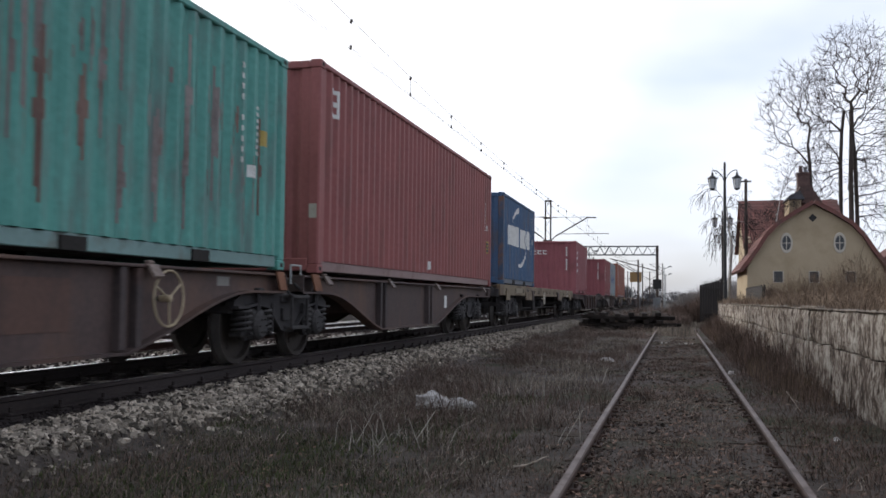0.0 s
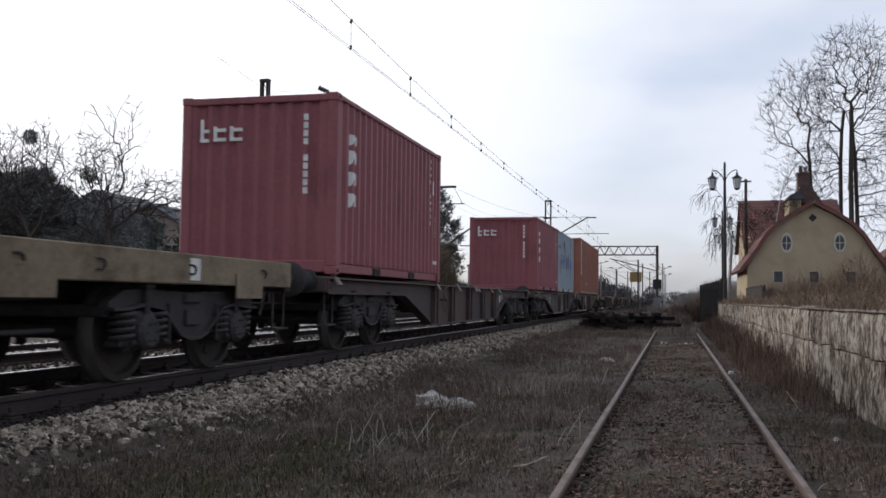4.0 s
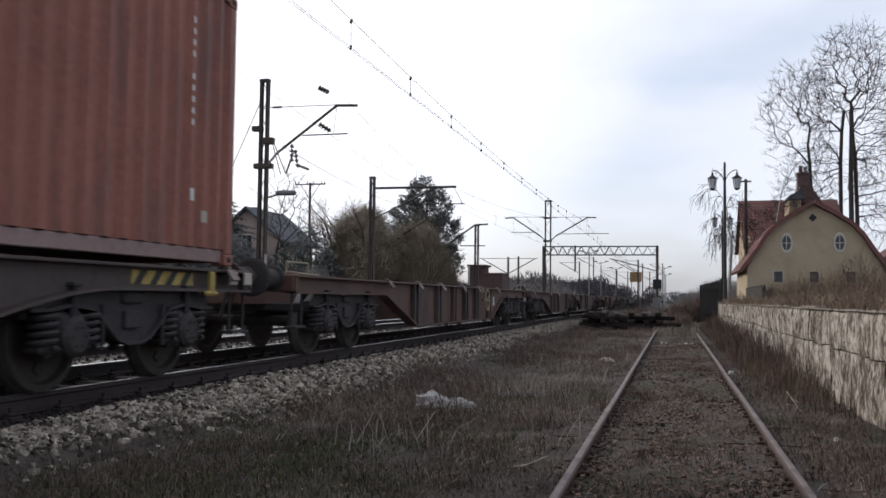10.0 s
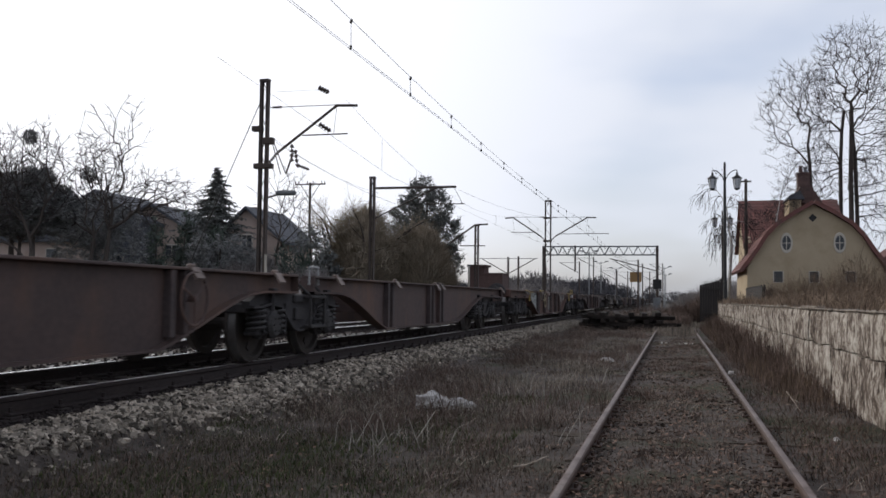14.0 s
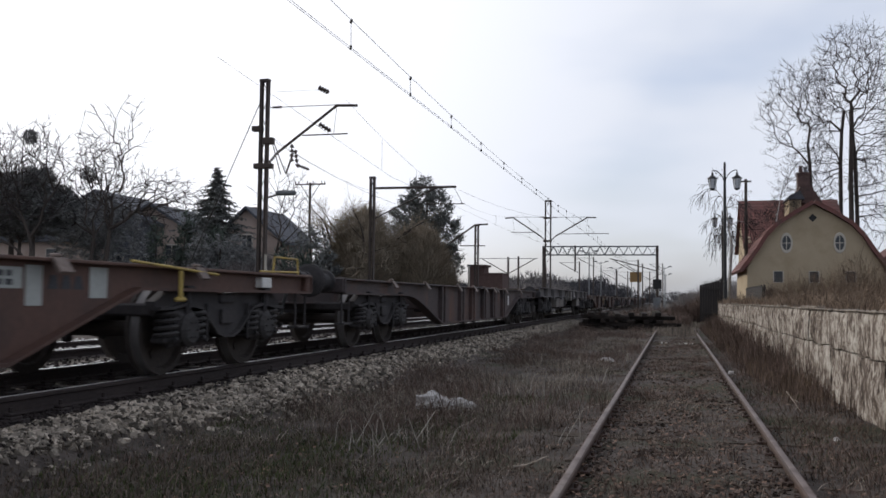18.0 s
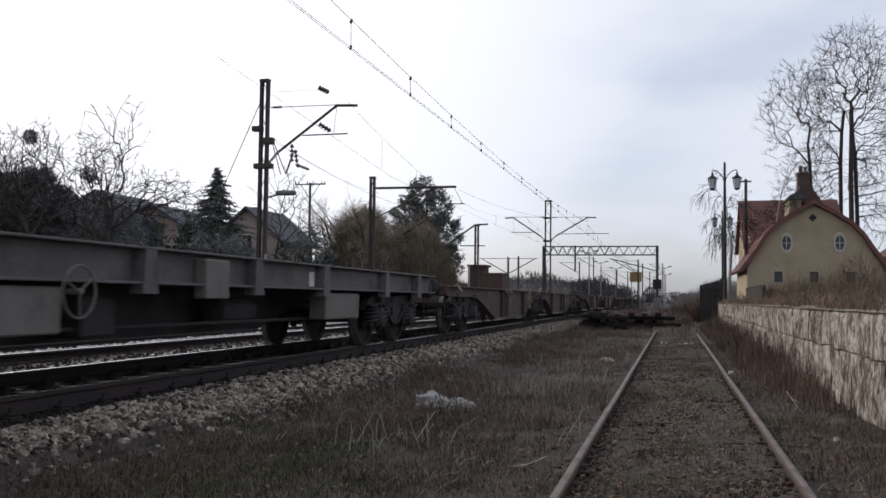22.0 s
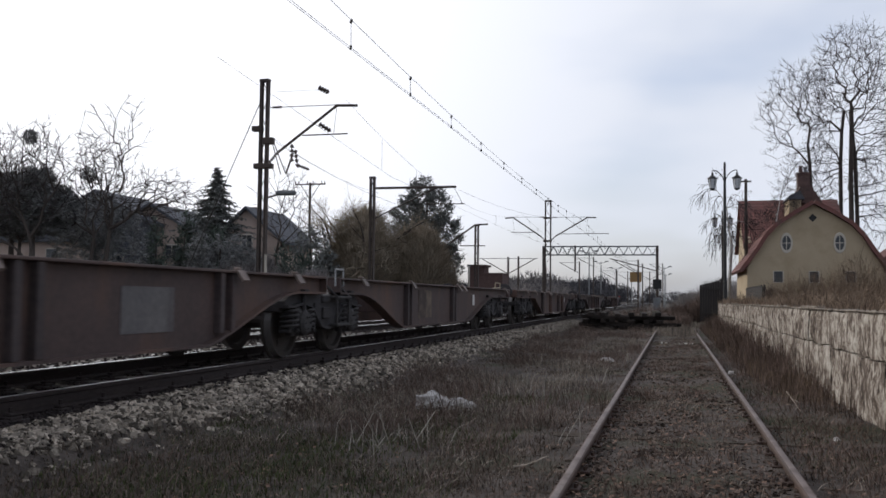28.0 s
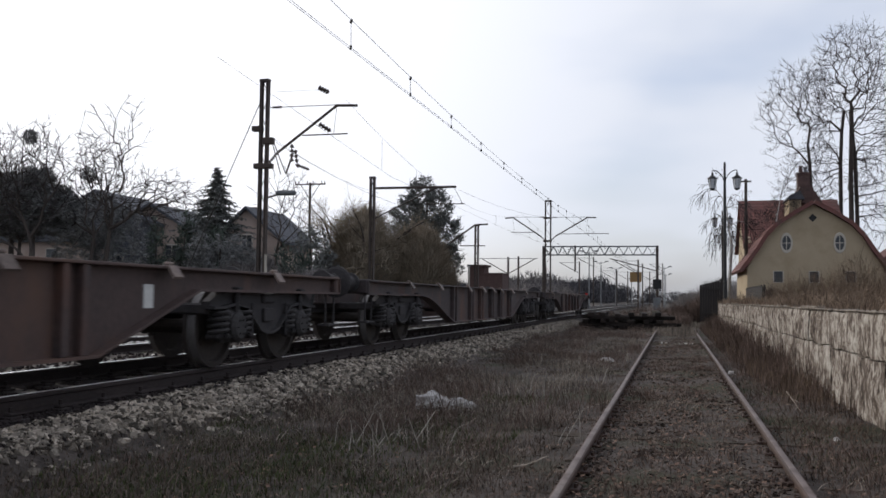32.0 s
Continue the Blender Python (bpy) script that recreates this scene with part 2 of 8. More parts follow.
M_GREY_STEEL = mat("grey_painted_steel", (0.10, 0.105, 0.11), (0.18, 0.185, 0.19), 0.6, scale=4, fine=30, bump=0.1)
M_INSUL = mat("brown_glazed_insulator", (0.035, 0.022, 0.018), (0.06, 0.04, 0.03), 0.3, scale=6, fine=30, bump=0.05, spec=0.5)
M_WIRE = mat("copper_wire_patina", (0.045, 0.04, 0.036), (0.08, 0.07, 0.06), 0.6, metal=0.4, scale=5, fine=30, bump=0)
M_PLASTER = mat("ochre_plaster", (0.345, 0.275, 0.185), (0.425, 0.345, 0.24), 0.9, scale=0.8, fine=14, bump=0.2, third=((0.27, 0.215, 0.135), 0.5, 0.52, 0.78), spec=0.1)
M_PLASTER_TAN = mat("salmon_plaster", (0.34, 0.265, 0.225), (0.43, 0.34, 0.29), 0.9, scale=0.8, fine=14, bump=0.2, third=((0.27, 0.21, 0.175), 0.7, 0.52, 0.75), spec=0.1)
M_TRIM = mat("pale_window_surround", (0.40, 0.36, 0.30), (0.52, 0.47, 0.40), 0.85, scale=2, fine=20, bump=0.2)
M_TILE = mat("red_clay_roof_tile", (0.105, 0.045, 0.039), (0.185, 0.083, 0.070), 0.8, scale=3, fine=25, bump=0.4, third=((0.10, 0.065, 0.056), 1.2, 0.52, 0.72), rand=-0.25)
M_DARKROOF = mat("dark_slate_roof", (0.052, 0.054, 0.062), (0.090, 0.093, 0.105), 0.8, scale=2, fine=20, bump=0.3, rand=-0.2)
M_SOOT = mat("sooty_brick", (0.065, 0.042, 0.038), (0.13, 0.080, 0.070), 0.9, scale=5, fine=30, bump=0.5, rand=0.1)
M_GLASS = mat("window_glass", (0.020, 0.022, 0.026), (0.045, 0.048, 0.055), 0.15, scale=2, fine=10, bump=0.02, spec=0.5)
M_DARKWOOD = mat("dark_boarding", (0.020, 0.018, 0.017), (0.045, 0.038, 0.033), 0.85, scale=2, fine=25, bump=0.4, stretch=(4, 4, 0.5))
M_BARK = mat("grey_brown_bark", (0.042, 0.035, 0.031), (0.085, 0.070, 0.061), 0.95, scale=4, fine=25, bump=0.8, stretch=(1, 1, 0.25), spec=0.1)
M_TWIG = mat("bare_twig", (0.034, 0.028, 0.026), (0.066, 0.054, 0.049), 0.95, scale=2, fine=15, bump=0, spec=0.1)
M_TWIG_WARM = mat("budding_willow_twig", (0.175, 0.142, 0.105), (0.315, 0.262, 0.195), 0.95, scale=0.7, fine=8, bump=0, rand=-0.45, spec=0.1)
M_IVY = mat("dusty_dark_ivy", (0.125, 0.126, 0.126), (0.25, 0.25, 0.242), 0.8, scale=0.9, fine=10, bump=0, rand=-0.5, spec=0.25)
M_TIMBER = mat("tarred_black_timber", (0.014, 0.012, 0.011), (0.042, 0.034, 0.029), 0.95, scale=2, fine=25, bump=0.5, rand=0.4, spec=0.08)
M_BIRCH = mat("birch_bark", (0.20, 0.19, 0.175), (0.42, 0.40, 0.37), 0.9, scale=3, fine=14, bump=0.3, stretch=(1, 1, 3))
M_NEEDLE = mat("dark_conifer_needles", (0.098, 0.101, 0.098), (0.190, 0.192, 0.178), 0.9, scale=0.9, fine=10, bump=0, rand=-0.4, spec=0.15)
M_THUJA = mat("thuja_foliage", (0.052, 0.064, 0.054), (0.10, 0.115, 0.092), 0.9, scale=0.9, fine=10, bump=0, rand=-0.4, spec=0.1)
# grey-brown twigs made paler, so that haze is part of the colour
M_HEDGE_HAZY = mat("haze_lifted_hedge_twigs", (0.13, 0.118, 0.112), (0.25, 0.225, 0.215), 0.95, scale=0.5, fine=6, bump=0, rand=-0.4, spec=0.1)
M_LEAF = mat("rotting_leaf", (0.036, 0.023, 0.017), (0.19, 0.120, 0.086), 0.9, scale=2, fine=10, bump=0, rand=-0.8, spec=0.2)
M_STRAW = mat("dry_straw", (0.095, 0.078, 0.063), (0.29, 0.245, 0.20), 0.95, scale=0.8, fine=12, bump=0, rand=-0.7, spec=0.1)
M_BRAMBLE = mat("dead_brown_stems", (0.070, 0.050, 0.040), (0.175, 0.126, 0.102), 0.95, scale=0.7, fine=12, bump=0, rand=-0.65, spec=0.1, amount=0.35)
M_GRASS = mat("short_winter_grass", (0.083, 0.066, 0.052), (0.185, 0.144, 0.113), 0.95, scale=0.7, fine=10, bump=0, rand=-0.6, spec=0.1)
M_MOSS = mat("dark_moss", (0.034, 0.044, 0.018), (0.090, 0.100, 0.044), 0.95, scale=0.9, fine=10, bump=0, rand=-0.5, spec=0.1)
M_REED = mat("tall_russet_grass", (0.105, 0.074, 0.052), (0.235, 0.172, 0.122), 0.95, scale=0.5, fine=8, bump=0, rand=-0.5, spec=0.1)
# paler and greyer than the near twigs: distance haze is painted in
M_FARWOOD = mat("haze_grey_far_wood", (0.055, 0.053, 0.057), (0.105, 0.100, 0.104), 1.0, scale=0.1, fine=2, bump=0, rand=-0.35, spec=0.0)
M_SIGN = mat("yellow_signboard", (0.21, 0.125, 0.05), (0.28, 0.17, 0.07), 0.6, scale=3, fine=20, bump=0)
M_LAMPGLASS = mat("frosted_lantern_glass", (0.42, 0.44, 0.46), (0.58, 0.60, 0.62), 0.3, scale=4, fine=20, bump=0)
M_RED_LENS = mat("red_lens", (0.30, 0.015, 0.012), (0.42, 0.03, 0.02), 0.25, scale=5, fine=30, bump=0)


def wall_render():
    """Old lime render: pale skin that has run and flaked in upright streaks, with brown stone and dirt showing."""
    m = bpy.data.materials.new("weathered_render")
    m.use_nodes = True
    nt = m.node_tree
    N, L = nt.nodes.new, nt.links.new
    bsdf = nt.nodes["Principled BSDF"]
    tc = N("ShaderNodeTexCoord")
    field = []
    for scale, detail, rough in (((1.0, 4.6, 2.3), 12.0, 0.80), ((1.0, 1.5, 1.9), 5.0, 0.6), ((14.0, 18.0, 10.0), 5.0, 0.65), ((2.0, 13.0, 2.4), 8.0, 0.74)):
        mp, n = N("ShaderNodeMapping"), N("ShaderNodeTexNoise")
        mp.inputs["Scale"].default_value = scale
        n.inputs["Scale"].default_value, n.inputs["Detail"].default_value, n.inputs["Roughness"].default_value = 1.0, detail, rough
        L(tc.outputs["Object"], mp.inputs["Vector"])
        L(mp.outputs["Vector"], n.inputs["Vector"])
        field.append(n.outputs["Fac"])

    def blend(a, b, k):
        x = N("ShaderNodeMix")
        x.inputs[0].default_value = k
        L(a, x.inputs[2])
        L(b, x.inputs[3])
        return x.outputs[0]
    skin = blend(blend(field[0], field[1], 0.42), field[3], 0.26)
    grain = blend(skin, field[2], 0.26)
    ramp = N("ShaderNodeValToRGB")
    L(grain, ramp.inputs["Fac"])
    e = ramp.color_ramp.elements
    e[0].position, e[0].color = 0.44, (0.045, 0.036, 0.030, 1)
    e[1].position, e[1].color = 0.592, (0.47, 0.435, 0.38, 1)
    for at, c in ((0.482, (0.115, 0.090, 0.072, 1)), (0.506, (0.24, 0.205, 0.172, 1)), (0.532, (0.355, 0.325, 0.28, 1))):
        k = e.new(at)
        k.color = c
    L(ramp.outputs["Color"], bsdf.inputs["Base Color"])
    bsdf.inputs["Roughness"].default_value = 0.93
    bsdf.inputs["Specular IOR Level"].default_value = 0.1
    bp = N("ShaderNodeBump")
    bp.inputs["Strength"].default_value, bp.inputs["Distance"].default_value = 0.8, 0.016
    L(grain, bp.inputs["Height"])
    L(bp.outputs["Normal"], bsdf.inputs["Normal"])
    return m


M_WALL = wall_render()

# ---- mesh tools ----


class Geo:
    """Collects vertices and faces of one mesh."""

    def __init__(self):
        self.v, self.f = [], []

    def add(self, verts, faces):
        k = len(self.v)
        self.v.extend(verts)
        self.f.extend([tuple(i + k for i in f) for f in faces])
        return self

    def box(self, x0, x1, y0, y1, z0, z1, b=0.0):
        """A box; b: width of its chamfered edges."""
        if b <= 0:
            v = [(x, y, z) for x in (x0, x1) for y in (y0, y1) for z in (z0, z1)]
            return self.add(v, [(0, 1, 3, 2), (4, 6, 7, 5), (0, 4, 5, 1), (2, 3, 7, 6), (0, 2, 6, 4), (1, 5, 7, 3)])
        b = min(b, (x1 - x0) / 2.2, (y1 - y0) / 2.2, (z1 - z0) / 2.2)
        lo, hi = (x0, y0, z0), (x1, y1, z1)
        v, idx = [], {}
        for c in range(8):
            s = [(c >> k) & 1 for k in range(3)]
            for a in range(3):
                p = [(hi[k] if s[k] else lo[k]) for k in range(3)]
                for k in range(3):
                    if k != a:
                        p[k] += -b if s[k] else b
                idx[c, a] = len(v)
                v.append(tuple(p))
        f = []
        for a in range(3):
            k, l = [i for i in range(3) if i != a]
            for s in (0, 1):
                cs = [(s << a) | (i << k) | (j << l) for i, j in ((0, 0), (1, 0), (1, 1), (0, 1))]
                q = [idx[c, a] for c in cs]
                f.append(tuple(q) if (s == 1) == ((k + 1) % 3 == l) else tuple(reversed(q)))
            for i in (0, 1):
                for j in (0, 1):
                    c0 = (i << k) | (j << l)
                    c1 = c0 | (1 << a)
                    f.append((idx[c0, k], idx[c1, k], idx[c1, l], idx[c0, l]))
        for c in range(8):
            f.append(tuple(idx[c, a] for a in range(3)))
        return self.add(v, f)

    def rod(self, p, q, r0, r1=None, n=6, caps=True):
        """A tapered round bar from p to q."""
        r1 = r0 if r1 is None else r1
        p, q = Vector(p), Vector(q)
        d = (q - p)
        if d.length < 1e-6:
            return self
        d.normalize()
        a = d.orthogonal().normalized()
        b = d.cross(a)
        v = []
        for c, r in ((p, r0), (q, r1)):
            for i in range(n):
                w = 2 * math.pi * i / n
                v.append(tuple(c + (a * math.cos(w) + b * math.sin(w)) * r))
        f = [(i, (i + 1) % n, n + (i + 1) % n, n + i) for i in range(n)]
        if caps:
            f += [tuple(reversed(range(n))), tuple(range(n, 2 * n))]
        return self.add(v, f)

    def turn(self, prof, centre, axis="z", n=16):
        """A body of revolution: prof is a row of (radius, along); open ends close when the radius is 0."""
        v, f = [], []
        for r, h in prof:
            for i in range(n):
                w = 2 * math.pi * i / n
                c, s = r * math.cos(w), r * math.sin(w)
                o = {"z": (c, s, h), "x": (h, c, s), "y": (s, h, c)}[axis]
                v.append((centre[0] + o[0], centre[1] + o[1], centre[2] + o[2]))
        for j in range(len(prof) - 1):
            for i in range(n):
                f.append((j * n + i, j * n + (i + 1) % n, (j + 1) * n + (i + 1) % n, (j + 1) * n + i))
        return self.add(v, f)

    def ring(self, c, R, r, axis="x", n=24, m=6):
        v, f = [], []
        for i in range(n):
            w = 2 * math.pi * i / n
            for j in range(m):
                t = 2 * math.pi * j / m
                q = R + r * math.cos(t)
                o = (r * math.sin(t), q * math.cos(w), q * math.sin(w))
                o = o if axis == "x" else (o[1], o[2], o[0])
                v.append((c[0] + o[0], c[1] + o[1], c[2] + o[2]))
        for i in range(n):
            for j in range(m):
                f.append((i * m + j, ((i + 1) % n) * m + j, ((i + 1) % n) * m + (j + 1) % m, i * m + (j + 1) % m))
        return self.add(v, f)

    def plate(self, pts, axis, lo, hi):
        """A polygon (given in the two other axes, in order) made thick along axis."""
        n = len(pts)
        v = []
        for h in (lo, hi):
            for a, b in pts:
                v.append({"x": (h, a, b), "y": (a, h, b), "z": (a, b, h)}[axis])
        f = [tuple(range(n)), tuple(range(2 * n - 1, n - 1, -1))] + [(i, i + n, (i + 1) % n + n, (i + 1) % n) for i in range(n)]
        return self.add(v, f)

    def strip(self, a, b):
        """Quads between two rows of points of the same length."""
        n = len(a)
        return self.add(list(a) + list(b), [(i, i + 1, n + i + 1, n + i) for i in range(n - 1)])

    def mesh(self, name, fix=True):
        me = bpy.data.meshes.new(name)
        me.from_pydata([tuple(p) for p in self.v], [], self.f)
        me.update()
        if fix:
            bm = bmesh.new()
            bm.from_mesh(me)
            bmesh.ops.recalc_face_normals(bm, faces=bm.faces)
            bm.to_mesh(me)
            bm.free()
        return me


def part(name, geo, material, parent, label="", at=None, fix=True):
    """Links a mesh as one object under a thing or a part; geo is a Geo or a ready mesh."""
    if isinstance(geo, Geo):
        geo = geo.mesh(name, fix)
    if not geo.materials:
        geo.materials.append(material)
    ob = new(name, geo)
    ob.parent = parent
    if at:
        ob.location = at
    return tagged(ob, label)


def thing(name, label, category, group="", at=(0, 0, 0), turn=0.0):
    ob = new(name)
    ob.empty_display_size = 0.2
    ob.matrix_basis = pose(*at, 0, 0, turn)
    return tagged(ob, label, category, group)


def solid(name, geo, material, label, category, group="", kind="", at=(0, 0, 0), turn=0.0, fix=True):
    me = geo.mesh(name, fix) if isinstance(geo, Geo) else geo
    if not me.materials:
        me.materials.append(material)
    ob = new(name, me)
    ob.matrix_basis = pose(*at, 0, 0, turn)
    return tagged(ob, label, category, group, kind)


def smooth(me):
    me.polygons.foreach_set("use_smooth", [True] * len(me.polygons))
    return me


# ---- the container train ----
RAIL_Z, TRACK_X = 0.37, -5.80
MOVERS, WHEELS = [], []
SPEEDS = (8.382, 8.585, 8.676, 8.543, 8.599)      # m/s at 0, 8, 16, 24 and 32 s


def travelled(t):
    """Metres the train has run at t seconds."""
    s, k = 0.0, 0
    while t > 8 and k < 3:
        s += 4 * (SPEEDS[k] + SPEEDS[k + 1])
        t -= 8
        k += 1
    return s + t * SPEEDS[k] + t * t / 16 * (SPEEDS[k + 1] - SPEEDS[k])


def wheelset_mesh():
    g = Geo()
    g.turn([(0, -1.0), (0.08, -1.0), (0.08, 1.0), (0, 1.0)], (0, 0, 0), "x", 10)
    for s in (-1, 1):
        p = [(0.08, 0.70), (0.11, 0.70), (0.12, 0.73), (0.38, 0.755), (0.40, 0.715), (0.49, 0.712), (0.485, 0.742), (0.46, 0.750), (0.455, 0.842), (0.40, 0.846), (0.38, 0.79), (0.13, 0.80), (0.12, 0.84), (0.08, 0.84)]
        g.turn([(r, s * h) for r, h in p], (0, 0, 0), "x", 28)
        for k in range(3):      # balance holes and chalk marks: shallow bosses that show the turning
            w = 2 * math.pi * k / 3
            g.box(s * 0.795 - 0.012, s * 0.795 + 0.012, 0.27 * math.cos(w) - 0.04, 0.27 * math.cos(w) + 0.04, 0.27 * math.sin(w) - 0.04, 0.27 * math.sin(w) + 0.04, 0.006)
    return g.mesh("wheelset")


def bogie_frame_mesh(base):
    g = Geo()
    h = base / 2
    for s in (-1, 1):
        x = s * 1.0
        st = [(-h - 0.52, 0.74, 0.66), (-h - 0.30, 0.84, 0.66), (-h, 0.86, 0.70), (-h + 0.30, 0.85, 0.66), (-0.42, 0.84, 0.52), (-0.26, 0.84, 0.40), (-0.10, 0.83, 0.355)]
        st = st + [(-a, b, c) for a, b, c in reversed(st)]
        for (y0, t0, b0), (y1, t1, b1) in zip(st[:-1], st[1:]):
            g.plate([(y0, t0), (y1, t1), (y1, b1), (y0, b0)], "x", x - 0.05, x + 0.05)
            g.plate([(y0, b0 + 0.03), (y1, b1 + 0.03), (y1, b1), (y0, b0)], "x", x - 0.05, x + s * 0.05 + 0.06)
        for e in (-1, 1):
            g.rod((x + s * 0.10, e * h, 0.60), (x + s * 0.10, e * h, 0.90), 0.035)
            g.box(x + s * 0.10 - 0.05, x + s * 0.10 + 0.05, e * h - 0.07, e * h + 0.07, 0.86, 0.90, 0.012)
        for e in (-1, 1):
            for o in (-0.20, 0.20):
                g.box(x - 0.05, x + 0.05, e * h + o - 0.03, e * h + o + 0.03, 0.30, 0.62, 0.01)
            g.rod((x + s * 0.02, e * h - 0.24, 0.31), (x + s * 0.02, e * h + 0.24, 0.31), 0.022)
            g.rod((x + s * 0.09, e * (h - 0.42), 0.33), (x + s * 0.09, e * (h - 0.42), 0.72), 0.02)
        g.box(x - 0.09, x + 0.09, -0.16, 0.16, 0.72, 0.83, 0.02)
        g.box(x + s * 0.07 - 0.02, x + s * 0.07 + 0.02, -0.13, 0.13, 0.50, 0.66, 0.01)
    g.box(-1.0, 1.0, -0.20, 0.20, 0.50, 0.74, 0.03)
    for e in (-1, 1):
        g.box(-0.98, 0.98, e * (h + 0.43) - 0.05, e * (h + 0.43) + 0.05, 0.60, 0.72, 0.02)
        for s in (-1, 1):
            g.box(s * 0.62, s * 0.72, e * (h - 0.56) - 0.05, e * (h - 0.56) + 0.05, 0.28, 0.62, 0.02) if s > 0 else g.box(-0.72, -0.62, e * (h - 0.56) - 0.05, e * (h - 0.56) + 0.05, 0.28, 0.62, 0.02)
    g.rod((-0.9, 0, 0.40), (0.9, 0, 0.40), 0.03)
    return g.mesh("bogie")


def axle_box_mesh():
    g = Geo()
    g.box(-0.11, 0.11, -0.19, 0.19, -0.16, 0.20, 0.05)
    g.turn([(0, 0.17), (0.13, 0.17), (0.17, 0.13), (0.17, 0.09), (0.17, -0.05)], (0, 0, 0), "x", 14)
    g.box(-0.10, 0.08, -0.36, 0.36, -0.13, -0.06, 0.02)
    for k in range(6):
        w = math.pi / 3 * k
        g.rod((0.15, 0.085 * math.cos(w), 0.085 * math.sin(w)), (0.185, 0.085 * math.cos(w), 0.085 * math.sin(w)), 0.014)
    return g.mesh("axle_box")


def coil_mesh():
    """A helical spring: one tube swept along the helix."""
    n, turns, R, r, hgt, k = 72, 4.5, 0.105, 0.023, 0.29, 5
    v, f = [], []
    for i in range(n + 1):
        w = 2 * math.pi * turns * i / n
        for q in range(k):
            a = 2 * math.pi * q / k
            d = R + r * math.cos(a)
            v.append((d * math.cos(w), d * math.sin(w), hgt * i / n + r * math.sin(a)))
    for i in range(n):
        for q in range(k):
            a, b = i * k + q, i * k + (q + 1) % k
            f.append((a, b, b + k, a + k))
    f += [tuple(range(k)), tuple(range(n * k, n * k + k))]
    return Geo().add(v, f).mesh("spring")


ME_WHEEL, ME_BOGIE, ME_BOX, ME_COIL = wheelset_mesh(), bogie_frame_mesh(1.8), axle_box_mesh(), coil_mesh()
ME_WHEEL.materials.append(M_WHEEL)
ME_WHEEL.materials.append(M_TREAD)
for p in ME_WHEEL.polygons:
    c = p.center
    r = math.hypot(c.y, c.z)
    if 0.444 < r < 0.475 and abs(p.normal.x) < 0.5:
        p.material_index = 1


def bogie(wagon, y):
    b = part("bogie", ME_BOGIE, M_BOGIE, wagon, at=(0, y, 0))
    for e in (-1, 1):
        w = part("wheelset", ME_WHEEL, M_WHEEL, b, "dark steel wheelset with worn bright treads", at=(0, 0.9 * e, 0.46))
        WHEELS.append(w)
        for s in (-1, 1):
            o = part("axle_box", ME_BOX, M_AXLEBOX, b, at=(s * 1.0, 0.9 * e, 0.46))
            if s < 0:
                o.rotation_euler.z = math.pi
            for k in (-1, 1):
                part("spring", ME_COIL, M_AXLEBOX, b, at=(s * 1.02, 0.9 * e + k * 0.27, 0.37))


def sill_geo(ys, bottom, top, s, web=1.08, out=1.18):
    """A side sill: thick web between the lower edge bottom(y) and top, with flanges."""
    g = Geo()
    x0, x1 = s * web, s * (web - 0.025)
    zb = [bottom(y) for y in ys]
    A = [(x0, y, z) for y, z in zip(ys, zb)]
    B = [(x0, y, top) for y in ys]
    C = [(x1, y, z) for y, z in zip(ys, zb)]
    D = [(x1, y, top) for y in ys]
    g.strip(A, B)
    g.strip(C, D)
    web_geo, g = g, Geo()
    for lo, hi in ((0.0, 0.028),):
        p = [(s * (web - 0.09), y, z - lo) for y, z in zip(ys, zb)]
        q = [(s * out, y, z - lo) for y, z in zip(ys, zb)]
        p2 = [(x, y, z - hi) for x, y, z in p]
        q2 = [(x, y, z - hi) for x, y, z in q]
        g.strip(p, q)
        g.strip(p2, q2)
        g.strip(q, q2)
        g.strip(p, p2)
    low_geo = g
    top_geo = Geo().box(min(s * (web - 0.10), s * out), max(s * (web - 0.10), s * out), ys[0], ys[-1], top, top + 0.03, 0.006)
    g = web_geo
    g.box(min(s * (web - 0.10), s * out), max(s * (web - 0.10), s * out), ys[0] - 0.012, ys[0] + 0.012, zb[0], top)
    g.box(min(s * (web - 0.10), s * out), max(s * (web - 0.10), s * out), ys[-1] - 0.012, ys[-1] + 0.012, zb[-1], top)
    return web_geo, top_geo, low_geo


def latch_mesh():
    g = Geo()
    g.box(0.96, 1.20, -0.09, 0.09, 1.06, 1.085, 0.005)
    g.plate([(1.17, 1.085), (1.20, 1.085), (1.275, 0.975), (1.255, 0.955)], "y", -0.085, 0.085)
    g.box(1.13, 1.19, -0.045, 0.045, 1.085, 1.118, 0.01)
    return g.mesh("latch")


def buffer_mesh():
    g = Geo()
    g.turn([(0, -0.62), (0.16, -0.62), (0.16, -0.58), (0.115, -0.56), (0.115, -0.25), (0.13, -0.25), (0.13, -0.20), (0.085, -0.20), (0.085, -0.05), (0.20, -0.045), (0.235, -0.03), (0.225, 0.0), (0, 0.008)], (0, 0, 0), "y", 18)
    return g.mesh("buffer")


def handwheel_geo():
    g = Geo()
    g.ring((0, 0, 0), 0.262, 0.0125, "x", 32, 6)
    g.turn([(0, -0.10), (0.03, -0.10), (0.035, 0.02), (0, 0.03)], (0, 0, 0), "x", 8)
    for k in range(3):
        w = 2 * math.pi * k / 3 + 0.6
        g.rod((0, 0, 0), (0, 0.262 * math.cos(w), 0.262 * math.sin(w)), 0.010)
    return g


ME_LATCH, ME_BUFFER, ME_HAND = latch_mesh(), buffer_mesh(), handwheel_geo().mesh("handwheel")
ME_LATCH_L = ME_LATCH.copy()
